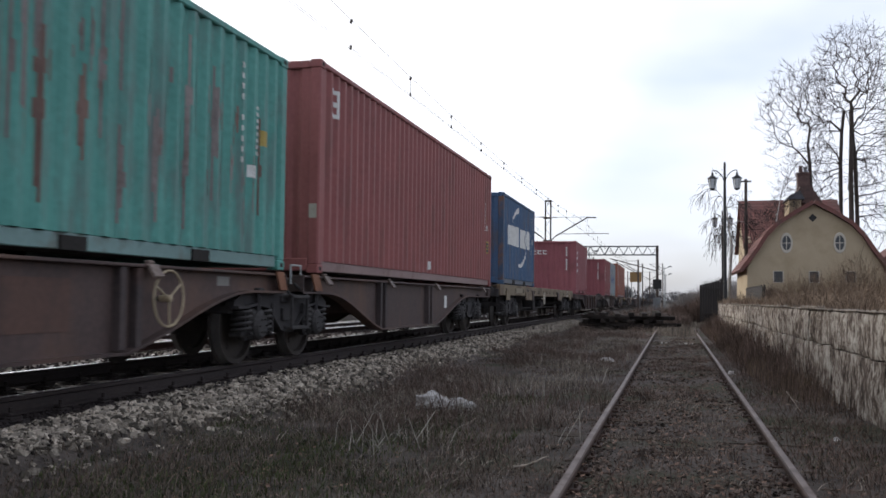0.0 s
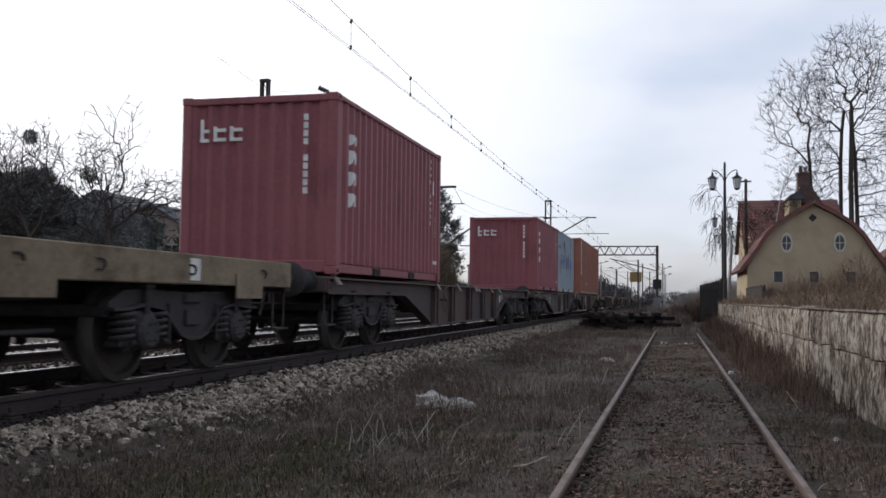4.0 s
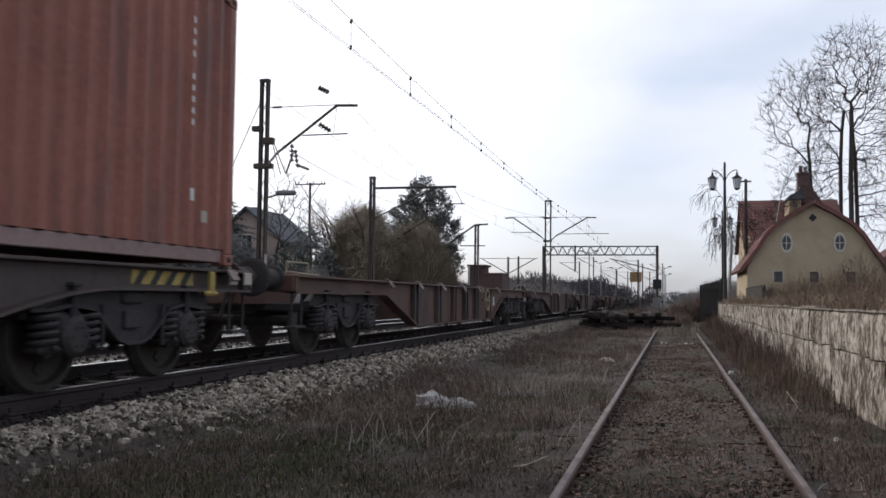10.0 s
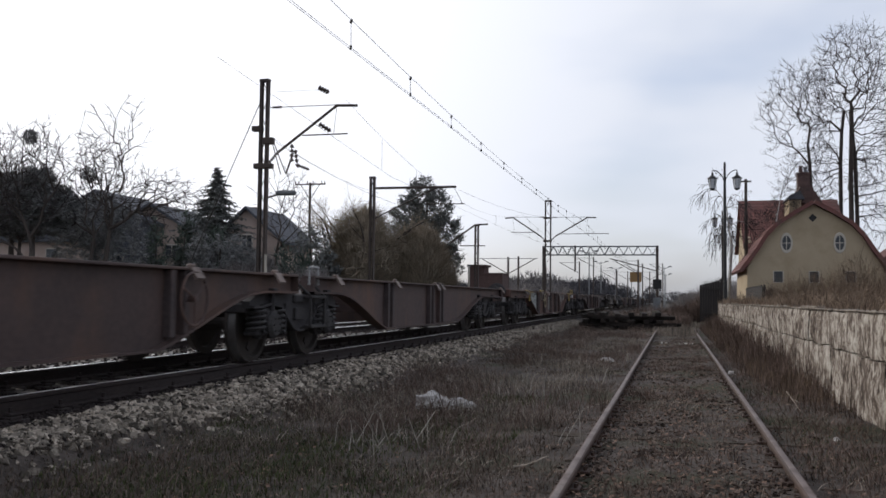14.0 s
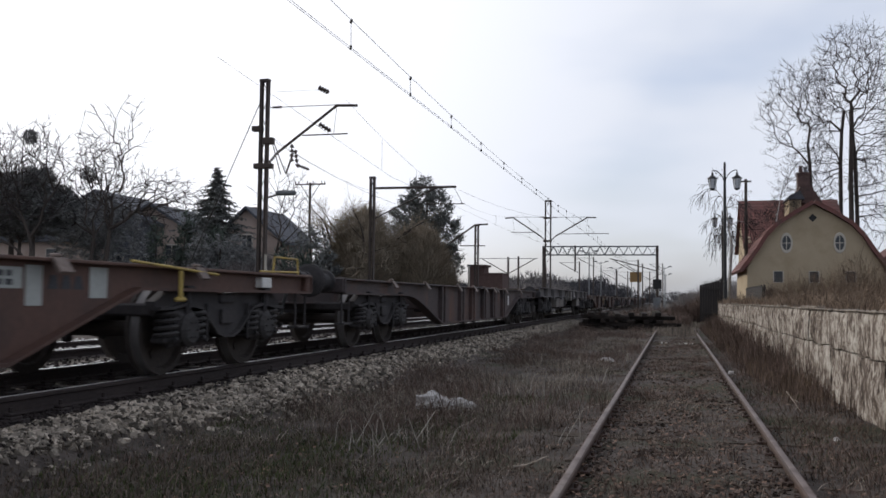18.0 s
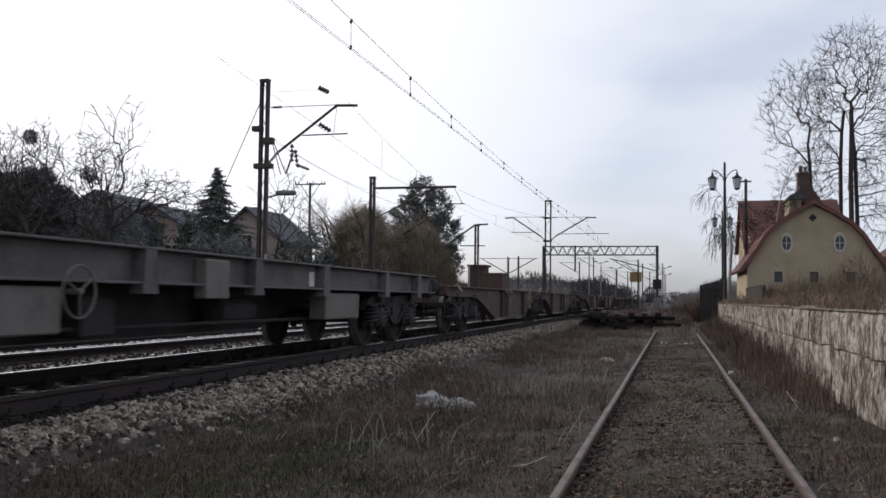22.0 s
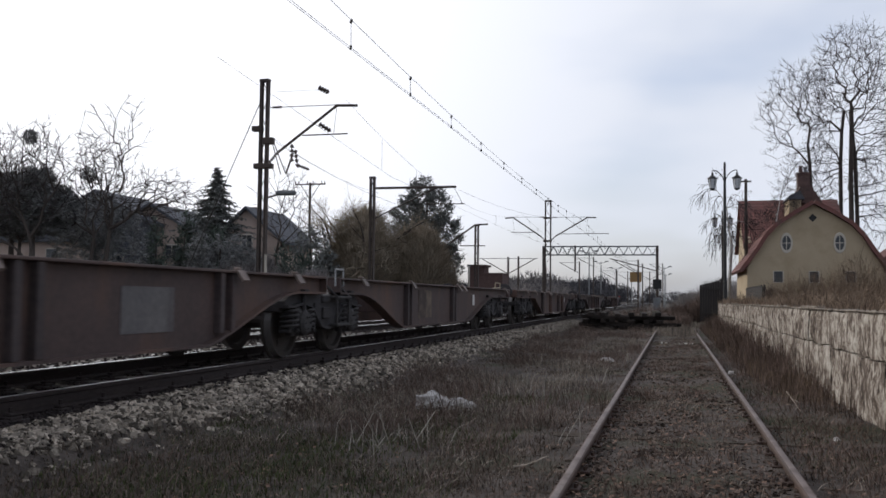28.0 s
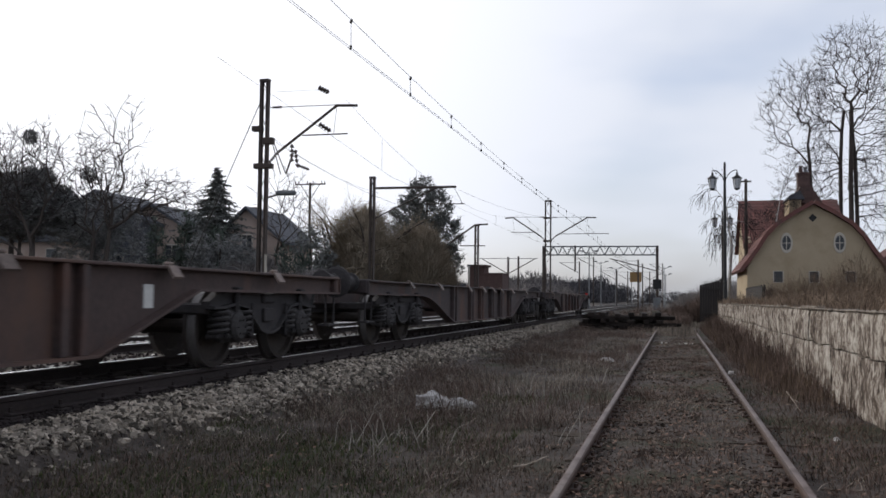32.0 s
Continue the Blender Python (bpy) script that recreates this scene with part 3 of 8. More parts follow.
ME_LATCH_L.transform(Matrix.Diagonal((-1, 1, 1, 1)))
ME_LATCH_L.flip_normals()


def ends(w, ya, yb, body):
    """Buffers, end sills, drawhooks and brake hoses at both ends of a wagon."""
    for y, e in ((ya, -1), (yb, 1)):
        g = Geo().box(-1.16, 1.16, min(y - e * 0.62, y - e * 0.78), max(y - e * 0.62, y - e * 0.78), 0.86, 1.09, 0.02)
        part("end_sill", g, body, w)
        for s in (-1, 1):
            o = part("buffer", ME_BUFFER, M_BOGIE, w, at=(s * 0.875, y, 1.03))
            if e < 0:
                o.rotation_euler.z = math.pi
            g = Geo()
            g.rod((s * 0.42, y - e * 0.62, 0.98), (s * 0.40, y - e * 0.30, 0.86), 0.022)
            g.rod((s * 0.40, y - e * 0.30, 0.86), (s * 0.36, y - e * 0.22, 0.55), 0.025)
            part("brake_hose", g, M_BLACK, w)
        g = Geo()
        g.box(-0.05, 0.05, min(y - e * 0.62, y - e * 0.18), max(y - e * 0.62, y - e * 0.18), 0.98, 1.06, 0.015)
        g.ring((0, y - e * 0.08, 0.93), 0.10, 0.022, "x", 14, 6)
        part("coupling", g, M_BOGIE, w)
        for s in (-1, 1):
            g = Geo()
            g.rod((s * 1.10, y - e * 0.70, 0.86), (s * 1.10, y - e * 0.70, 0.42), 0.016)
            g.rod((s * 1.10, y - e * 1.02, 0.86), (s * 1.10, y - e * 1.02, 0.42), 0.016)
            g.box(min(s * 1.0, s * 1.16), max(s * 1.0, s * 1.16), y - e * 0.86 - 0.18, y - e * 0.86 + 0.18, 0.40, 0.425)
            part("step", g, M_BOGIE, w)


def body_unit(w, a, b, lo_a, hi_a, lo_b, hi_b, mats, posts, latches, curved, name="side_sill"):
    """The frame of one wagon unit from a to b; lo/hi: distances from each end where the lower edge begins and stops to dip."""
    top, high, low = 1.05, 0.87, 0.30

    def bottom(y):
        d = min((y - a - lo_a) / (hi_a - lo_a), (b - lo_b - y) / (hi_b - lo_b))
        d = max(0.0, min(1.0, d))
        if curved:
            d = d * d * (2.2 - 1.2 * d) if d < 1 else 1.0
        return high + (low - high) * d
    ys = [a, a + lo_a] + [a + lo_a + (hi_a - lo_a) * k / 10 for k in range(1, 11)] + [b - hi_b + (hi_b - lo_b) * k / 10 for k in range(0, 11)] + [b]
    for s in (1, -1):
        web, upper, lower = sill_geo(ys, bottom, top, s)
        sill = part(name, web, mats[0], w)
        part("top_flange", upper, mats[0], sill)
        part("bottom_flange", lower, mats[0], sill)
        for y in posts:
            z = bottom(y)
            for o in (y - 0.13, y + 0.13):
                part("post", Geo().box(min(s * 1.075, s * 1.165), max(s * 1.075, s * 1.165), o - 0.045, o + 0.045, z, top, 0.008), mats[1], w)
        for y in latches:
            o = part("latch", ME_LATCH if s > 0 else ME_LATCH_L, M_LATCH, w, at=(0, y, 0))
    part("centre_sill", Geo().box(-0.32, -0.28, a, b, 0.72, 1.03), mats[0], w)
    part("centre_sill", Geo().box(0.28, 0.32, a, b, 0.72, 1.03), mats[0], w)
    part("sill_plate", Geo().box(-0.40, 0.40, a, b, 0.70, 0.72), mats[0], w)
    n = max(3, int((b - a) / 2.4))
    for k in range(n + 1):
        y = a + 0.3 + (b - a - 0.6) * k / n
        z = max(bottom(y) + 0.05, 0.55)
        part("cross_member", Geo().box(-1.06, 1.06, y - 0.05, y + 0.05, z, 1.03, 0.01), mats[0], w)
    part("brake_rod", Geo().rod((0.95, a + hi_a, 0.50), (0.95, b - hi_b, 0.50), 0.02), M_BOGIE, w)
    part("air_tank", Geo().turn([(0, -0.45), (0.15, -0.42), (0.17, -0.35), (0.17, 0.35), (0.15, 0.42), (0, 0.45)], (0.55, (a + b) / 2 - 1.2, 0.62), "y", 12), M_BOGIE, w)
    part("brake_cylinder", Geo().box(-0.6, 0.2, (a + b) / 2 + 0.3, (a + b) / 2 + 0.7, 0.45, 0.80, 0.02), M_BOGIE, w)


def put_handwheel(w, y, m=None, z=0.77, size=1.0, x=1.23):
    o = part("handwheel", ME_HAND.copy(), m or M_HANDWHEEL, w, "round three-spoked handbrake wheel", at=(x, y, z))
    part("spindle", Geo().rod((x - 0.09, y, z), (1.06, y, z), 0.02, n=8), M_BOGIE, w)
    o.scale = (1, size, size)
    o.data.materials.clear()
    o.data.materials.append(m or M_HANDWHEEL)
    return o


def put_panel(w, y0, y1, z0, z1, m=None, name="lettering_panel", x=1.0805, bars=0, ink=None):
    part(name, Geo().box(x, x + 0.006, y0, y1, z0, z1), m or M_WHITE, w)
    if bars:
        g = Geo()
        rnd = random.Random(int(y0 * 100) + bars)
        for k in range(bars):
            zc = z1 - (k + 0.7) * (z1 - z0) / (bars + 0.4)
            y = y0 + 0.05
            while y < y1 - 0.10:
                wd = rnd.uniform(0.04, 0.12)
                g.box(x + 0.006, x + 0.009, y, min(y + wd, y1 - 0.04), zc - 0.022, zc + 0.022)
                y += wd + 0.035
        part("writing", g, ink or M_INK, w)


def put_rows(w, rows, middle):
    """Small pale panels, each with its row of dark unreadable marks."""
    for a, b, c, d, n in rows:
        part("lettering_panel", Geo().box(1.0805, 1.0855, a - middle, b - middle, c, d), M_GREY_PLATE, w)
        g = Geo()
        step = (b - a) / n
        for k in range(n):
            y = a - middle + (k + 0.5) * step
            g.box(1.0855, 1.0875, y - step * 0.22, y + step * 0.22, c + (d - c) * 0.25, c + (d - c) * 0.72)
        part("writing", g, M_INK, w)


def put_words(w, words, y, z, high):
    """Readable lettering painted on the near side, letters running along the wagon."""
    cu = bpy.data.curves.new("writing", "FONT")
    cu.body, cu.size = words, high * 1.4
    tmp = bpy.data.objects.new("writing", cu)
    me = bpy.data.meshes.new_from_object(tmp)
    bpy.data.objects.remove(tmp)
    me.transform(Matrix(((0, 0, 1, 1.0885), (1, 0, 0, y), (0, 1, 0, z), (0, 0, 0, 1))))
    part("writing", me, M_INK, w)


def put_rail(w, y, e, m=M_HANDWHEEL, high=0.20):
    """A bent tube handrail over the end of a wagon."""
    g = Geo()
    a, b = y, y - e * 0.80
    for x in (1.02,):
        g.rod((x, a, 1.07), (x, a - e * 0.03, 1.05 + high), 0.013)
        g.rod((x, a - e * 0.03, 1.05 + high), (x, b + e * 0.05, 1.05 + high), 0.013)
        g.rod((x, b + e * 0.05, 1.05 + high), (x, b, 1.07), 0.013)
        g.rod((x, a, 1.12), (x, b - e * 0.35, 1.10), 0.013)
    part("handrail", g, m, w, "bent tube handrail over the wagon end")


def put_step_frame(w, y):
    """The hanging two-step frame beside the middle bogie, with its grab handle."""
    g = Geo()
    for o in (-0.25, 0.25):
        g.box(1.165, 1.20, y + o - 0.018, y + o + 0.018, 0.40, 0.82, 0.006)
        g.rod((1.18, y + o, 0.81), (1.10, y + o - 0.24, 0.97), 0.018)
    for z in (0.41, 0.80):
        g.box(1.09, 1.21, y - 0.27, y + 0.27, z - 0.02, z + 0.02, 0.006)
    step_frame = part("step_frame", g, M_AXLEBOX, w, "hanging step frame of grey steel")
    g = Geo()
    for o in (-0.16, 0.16):
        g.rod((1.12, y + o, 0.96), (1.12, y + o, 1.20), 0.014)
    g.rod((1.12, y - 0.16, 1.20), (1.12, y + 0.16, 1.20), 0.014)
    part("grab_handle", g, M_STEEL, step_frame)


def put_bracket(w, y0, y1, z0, z1, m):
    """A slanted plate that carries a container's corner."""
    d = (y1 - y0) * 0.62
    part("corner_bracket", Geo().plate([(y0, z1), (y0 + d, z1), (y1, z0), (y1 - d, z0)], "x", 1.183, 1.205), m, w, "slanted bracket under a container corner")


TRAIN = "wagons of the container train"


def start_wagon(name, u0, u1, label):
    w = thing(name, label, "freight wagon", TRAIN, (TRACK_X, (u0 + u1) / 2, RAIL_Z))
    MOVERS.append((w, TRACK_X, (u0 + u1) / 2, RAIL_Z))
    return w


def four_axle(u0, u1, label, mats, posts, latches, low=(4.5, 6.5, 4.7, 6.4), curved=False):
    """A single fish-bellied container wagon on two bogies. Distances are from its front end, towards the rear."""
    w = start_wagon("container_wagon", u0, u1, label)
    c = (u0 + u1) / 2
    L = (u1 - u0)
    a, b = -L / 2 + 0.65, L / 2 - 0.65
    body_unit(w, a, b, low[0] - 0.65, low[1] - 0.65, low[2] - 0.65, low[3] - 0.65, mats, [p - L / 2 for p in posts], [p - L / 2 for p in latches], curved)
    ends(w, -L / 2, L / 2, mats[0])
    for y in (-L / 2 + 2.85, L / 2 - 2.85):
        bogie(w, y)
    return w, -L / 2


def six_axle(u0, u1, label, mats, posts, latches, arch=3.2, deep=6.3, inner=3.3, ladder=0.38):
    """An articulated container wagon: two arched units that share a middle bogie."""
    w = start_wagon("articulated_wagon", u0, u1, label)
    L = (u1 - u0)
    h = L / 2
    for k, (a, b, la, ha, lb, hb) in enumerate(((-h + 0.65, -0.28, arch - 0.65, deep - 0.65, 0.9, inner), (0.28, h - 0.65, 0.9, inner, arch - 0.65, deep - 0.65))):
        body_unit(w, a, b, la, ha, lb, hb, mats, [p - h for p in posts if a < p - h < b], [p - h for p in latches if a < p - h < b], True)
    ends(w, -h, h, mats[0])
    for y in (-h + 2.85, 0.0, h - 2.85):
        bogie(w, y)
    put_step_frame(w, ladder)
    part("joint", Geo().box(-0.5, 0.5, -0.45, 0.45, 0.80, 1.0, 0.05), M_BOGIE, w)
    return w, -h


def flat_deck(u0, u1, label, mats, grey=False):
    w = start_wagon("flat_wagon", u0, u1, label)
    up = 0.11
    L = u1 - u0
    a, b = -L / 2 + 0.70, L / 2 - 0.70
    part("deck", Geo().box(-1.10, 1.10, a, b, 1.02 + up, 1.08 + up, 0.01), M_SLEEPER, w, "worn wooden deck planks")
    for s in (1, -1):
        x0, x1 = sorted((s * 1.12, s * 1.30))
        if grey:
            g = Geo().box(min(s * 1.10, s * 1.14), max(s * 1.10, s * 1.14), a, b, 0.80 + up, 1.10 + up)
            g.box(min(s * 1.10, s * 1.26), max(s * 1.10, s * 1.26), a, b, 1.10 + up, 1.125 + up, 0.006)
            g.box(min(s * 1.10, s * 1.26), max(s * 1.10, s * 1.26), a, b, 0.785 + up, 0.81 + up, 0.006)
            part("side_beam", g, mats[0], w)
            for y in (-8.05, -6.0, -3.3, -1.08, 1.18, 3.3, 6.07, 8.05):
                low = 0.78 + up * 0.3
                part("stake_pocket", Geo().plate([(y - 0.085, 1.10 + up), (y + 0.085, 1.10 + up), (y + 0.125, low), (y - 0.125, low)], "x", *sorted((s * 1.142, s * 1.275))), mats[1], w)
        else:
            part("side_beam", Geo().box(min(s * 1.08, s * 1.20), max(s * 1.08, s * 1.20), a, b, 0.80 + up, 1.105 + up, 0.012), mats[0], w)
            half = [-8.76, -7.12, -5.6, -4.6, -3.13, -2.08, -0.94, 0.07]
            for y in half + [-q for q in half[:7]]:
                g = Geo()
                arc = [(y + 0.02 + 0.055 * math.sin(q), 0.945 + up + 0.045 * math.cos(q)) for q in [math.pi * k / 8 for k in range(9)]]
                arc = [(y - 0.04, 0.99 + up)] + arc + [(y - 0.04, 0.90 + up)]
                for p, q in zip(arc[:-1], arc[1:]):
                    g.rod((s * 1.215, *p), (s * 1.215, *q), 0.011, n=5)
                part("lashing_hook", g, M_BOGIE, w)
            for y0, y1 in ((-8.74, -8.07), (-5.05, -3.72), (3.72, 5.05), (8.07, 8.74)):
                part("stake_flap", Geo().plate([(y0, 0.93 + up), (y1, 0.93 + up), (y1 - 0.02, 0.665 + up), (y0 + 0.02, 0.665 + up)], "x", *sorted((s * 1.203, s * 1.225))), mats[0], w)
            for y in (-3.58, 3.58):
                part("stake_post", Geo().box(min(s * 1.203, s * 1.25), max(s * 1.203, s * 1.25), y - 0.17, y + 0.17, 0.66 + up, 0.985 + up, 0.01), M_WAGON, w)
            part("lettering_panel", Geo().box(min(s * 1.203, s * 1.207), max(s * 1.203, s * 1.207), -7.0, -5.72, 0.88 + up, 1.03 + up), M_DUSTY_CREAM, w)
    for x in (-0.34, 0.34):
        edge = [(a, 1.02 + up), (b, 1.02 + up), (b, 0.74), (b - 4.6, 0.74), (b - 6.2, 0.36), (a + 6.2, 0.36), (a + 4.6, 0.74), (a, 0.74)]
        g = Geo().plate(edge, "x", x - 0.02, x + 0.02)
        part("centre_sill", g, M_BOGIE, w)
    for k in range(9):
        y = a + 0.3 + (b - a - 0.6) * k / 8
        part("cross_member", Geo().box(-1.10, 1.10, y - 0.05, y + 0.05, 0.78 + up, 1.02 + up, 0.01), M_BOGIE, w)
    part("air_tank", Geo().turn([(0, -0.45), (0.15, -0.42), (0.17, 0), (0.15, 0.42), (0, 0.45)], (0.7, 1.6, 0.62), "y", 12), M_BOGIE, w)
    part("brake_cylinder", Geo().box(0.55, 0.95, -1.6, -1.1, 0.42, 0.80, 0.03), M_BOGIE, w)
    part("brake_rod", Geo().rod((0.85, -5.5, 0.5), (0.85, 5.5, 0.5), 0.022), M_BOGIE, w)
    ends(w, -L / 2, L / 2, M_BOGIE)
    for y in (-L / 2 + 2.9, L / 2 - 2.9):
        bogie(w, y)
    return w, -L / 2


DULL, BROWN, OLIVE, GREYED = (M_WAGON, M_WAGON), (M_WAGON_BROWN, M_WAGON), (M_WAGON_OLIVE, M_WAGON), (M_WAGON_GREY, M_WAGON_GREY)


def build_wagons():
    # first articulated wagon, under the teal and the faded red boxes
    w, o = six_axle(-2.7, 24.6, "grimy brown articulated container wagon under two containers", (M_WAGON_OLIVE, M_WAGON), [10.03, 17.45, 20.55], [10.3, 13.56, 14.7, 17.7, 20.9, 25.6], inner=3.4, ladder=0.15)
    put_bracket(w, 10.33 - 10.95, 10.66 - 10.95, 0.88, 1.10, M_RUSTY)
    put_bracket(w, 11.45 - 10.95, 11.85 - 10.95, 0.88, 1.10, M_RUSTY)
    put_handwheel(w, 7.84 - 10.95)
    put_panel(w, 9.06 - 10.95, 9.33 - 10.95, 0.91, 1.01, M_GREY_PLATE)
    put_panel(w, 19.28 - 10.95, 19.48 - 10.95, 0.60, 0.86, M_WHITE)
    put_panel(w, 5.75 - 10.95, 6.56 - 10.95, 0.50, 0.93, M_WAGON_BROWN)
    # flat wagon with yellowish side beams under the blue box
    w, o = flat_deck(24.6, 45.2, "faded yellow flat wagon with one blue container", (M_FLAT, M_FLAT))
    put_handwheel(w, 33.07 - 34.9, M_PALE, 0.83, 0.8, 1.38)
    put_panel(w, 42.0 - 34.9, 42.2 - 34.9, 0.95, 1.17, M_WHITE, x=1.2005)
    # single wagon with the first dark red box in front
    w, o = four_axle(45.2, 65.0, "dark brown container wagon with one small container", DULL, [6.9, 8.4, 10.2, 11.8, 13.3], [0.9, 6.75, 8.6, 10.4, 10.75, 12.4, 13.6, 18.9], low=(4.5, 6.5, 4.7, 6.5))
    put_handwheel(w, 52.6 - 55.1, M_WAGON_OLIVE)
    put_panel(w, 59.5 - 55.1, 59.65 - 55.1, 0.72, 0.90, M_WHITE)
    put_panel(w, 59.8 - 55.1, 59.95 - 55.1, 0.76, 0.93, M_GREY_PLATE)
    # long articulated wagon under dark red, pale grey and brick red boxes
    w, o = six_axle(65.0, 95.4, "grey-black articulated wagon loaded with three containers", GREYED, [8.7, 10.6, 12.0, 19.25, 20.6, 22.4, 23.7], [1.4, 7.2, 7.6, 12.6, 17.9, 22.8, 23.3, 29.2], ladder=0.58)
    for a, b, c, d, m in ((78.93, 79.28, .92, 1.07, M_RUSTY), (79.53, 79.85, .89, 1.09, M_PALE), (80.8, 81.04, .92, 1.09, M_PALE), (81.6, 82.0, .95, 1.07, M_LATCH)):
        put_bracket(w, a - 80.2, b - 80.2, c, d, m)
    put_handwheel(w, 83.53 - 80.2, M_HANDWHEEL, x=1.33)
    for a, b, c, d, n in ((68.9, 69.2, .94, 1.02, 1), (69.47, 69.83, .92, 1.02, 1), (69.94, 70.44, .79, 1.03, 3), (70.45, 71.0, .57, 1.02, 0), (71.50, 71.74, .57, .79, 0)):
        put_panel(w, a - 80.2, b - 80.2, c, d, M_GREY_PLATE, bars=n)
    put_words(w, "Sggmrs", 70.49 - 80.2, 0.79, 0.062)
    g = Geo()
    for a, b, z in ((70.50, 70.66, 0.945), (70.70, 70.80, 0.945), (70.83, 70.93, 0.945), (70.62, 70.72, 0.66), (70.80, 70.90, 0.81)):
        g.box(1.0865, 1.0895, a - 80.2, b - 80.2, z - 0.028, z + 0.028)
    part("writing", g, M_INK, w)
    part("hatch", Geo().box(1.08, 1.10, 71.08 - 80.2, 71.47 - 80.2, 0.57, 0.79, 0.01), M_BLACK, w)
    put_rows(w, ((74.19, 74.50, .87, .95, 2), (74.17, 74.49, .775, .855, 2), (74.12, 74.53, .655, .755, 1), (73.79, 74.49, .565, .645, 5), (73.72, 74.48, .485, .56, 7), (74.50, 74.66, .485, .62, 2), (73.45, 73.98, .40, .475, 1), (74.02, 74.50, .40, .475, 1), (74.67, 75.10, .375, .53, 2)), 80.2)
    g = Geo()
    for a, b, c, d in ((75.61, 76.04, .50, .52), (75.61, 76.04, .98, 1.0), (75.61, 75.63, .52, .98), (76.02, 76.04, .52, .98)):
        g.box(1.0805, 1.0865, a - 80.2, b - 80.2, c, d)
    part("painted_frame", g, M_GREY_PLATE, w, "outlined pale painted frame")
    put_panel(w, 84.55 - 80.2, 85.53 - 80.2, 0.32, 1.03, M_PANEL)
    put_panel(w, 84.75 - 80.2, 85.2 - 80.2, 0.62, 0.80, M_GREY_PLATE, x=1.0865, bars=2, ink=M_BLUE_INK)
    part("logo_mark", Geo().box(1.0895, 1.092, 84.72 - 80.2, 85.15 - 80.2, 0.90, 0.98), M_INK, w)
    for a, b, c, d in ((85.9, 86.2, .82, .96), (86.5, 86.94, .68, .98), (85.9, 86.33, .36, .56), (88.8, 89.1, .61, .81), (89.5, 89.8, .86, 1.02), (83.36, 83.66, .79, .97), (86.96, 87.22, .43, .53)):
        put_panel(w, a - 80.2, b - 80.2, c, d, M_GREY_PLATE, bars=1 if b - a > 0.4 else 0)
    part("warning_board", Geo().box(1.0805, 1.0865, 92.5 - 80.2, 93.6 - 80.2, 0.90, 1.03), M_YELLOW, w, "yellow and black striped board")
    for k in range(4):
        y = 92.52 - 80.2 + k * 0.27
        part("hazard_stripe", Geo().plate([(y, 0.90), (y + 0.12, 0.90), (y + 0.24, 1.03), (y + 0.12, 1.03)], "x", 1.0865, 1.089), M_BLACK, w)
    g = Geo().box(1.16, 1.22, 13.55, 13.63, 0.80, 1.05, 0.02)
    g.box(1.16, 1.22, 13.47, 13.71, 0.80, 0.85, 0.02)
    part("yellow_hook", g, M_YELLOW, w, "yellow release lever with hook")
    for y in (14.0, 14.35):
        part("end_plate", Geo().box(1.17, 1.20, y, y + 0.18, 0.92, 1.06, 0.01), M_PALE, w)
    # rusty single wagon with a cream handwheel
    w, o = four_axle(95.4, 115.75, "rusty brown empty container wagon with cream handwheel", BROWN, [6.5, 8.3, 9.7, 10.9, 12.1, 13.7], [4.6, 6.5, 8.3, 10.3, 12.0, 12.4, 14.6])
    put_handwheel(w, 108.4 - 105.575)
    put_panel(w, 109.9 - 105.575, 110.05 - 105.575, 0.62, 0.86, M_WHITE)
    put_panel(w, 104.7 - 105.575, 105.6 - 105.575, 0.45, 0.92, M_WAGON_OLIVE)
    put_panel(w, 102.4 - 105.575, 103.3 - 105.575, 0.45, 0.92, M_WAGON_BROWN)
    put_rail(w, 9.5, 1)
    put_rail(w, -9.5, -1)
    # articulated, empty
    w, o = six_axle(115.75, 146.1, "dark brown empty articulated container wagon", (M_WAGON_OLIVE, M_WAGON), [6.6, 7.6, 8.8, 12.0, 19.0, 21.8, 22.6], [1.0, 5.4, 7.9, 8.4, 12.2, 14.2, 16.3, 19.2, 22.0, 22.4, 29.4])
    put_handwheel(w, 127.9 - 130.925, M_WAGON_OLIVE)
    part("hatch", Geo().box(1.08, 1.10, 122.0 - 130.925, 122.5 - 130.925, 0.55, 0.82, 0.008), M_BLACK, w)
    # brown wagon with white panels and yellow fittings
    w, o = four_axle(146.1, 166.4, "red-brown empty wagon with white panels and yellow fittings", BROWN, [6.78, 8.55, 10.38, 11.9, 13.2], [3.4, 3.8, 7.0, 7.3, 8.7, 9.0, 12.1, 12.7, 14.4, 16.6])
    put_handwheel(w, 154.05 - 156.25)
    part("lettering_panel", Geo().plate([(151.5 - 156.25, 1.045), (152.82 - 156.25, 1.03), (152.82 - 156.25, 0.38), (152.2 - 156.25, 0.57), (151.5 - 156.25, 0.80)], "x", 1.0805, 1.0865), M_PANEL, w)
    put_words(w, "RIV", 151.60 - 156.25, 0.885, 0.085)
    put_words(w, "Sgns", 152.17 - 156.25, 0.865, 0.085)
    g = Geo()
    for y0, y1, z in ((151.62, 151.74, 0.985), (151.80, 151.92, 0.985), (152.10, 152.30, 0.975), (152.36, 152.56, 0.97), (152.62, 152.68, 0.97), (151.82, 152.10, 0.905), (151.66, 151.74, 0.80)):
        g.box(1.0865, 1.0885, y0 - 156.25, y1 - 156.25, z - 0.025, z + 0.025)
    for z in (0.67, 0.735, 0.80):
        g.box(1.0865, 1.0885, 152.0 - 156.25, 152.66 - 156.25, z - 0.005, z + 0.005)
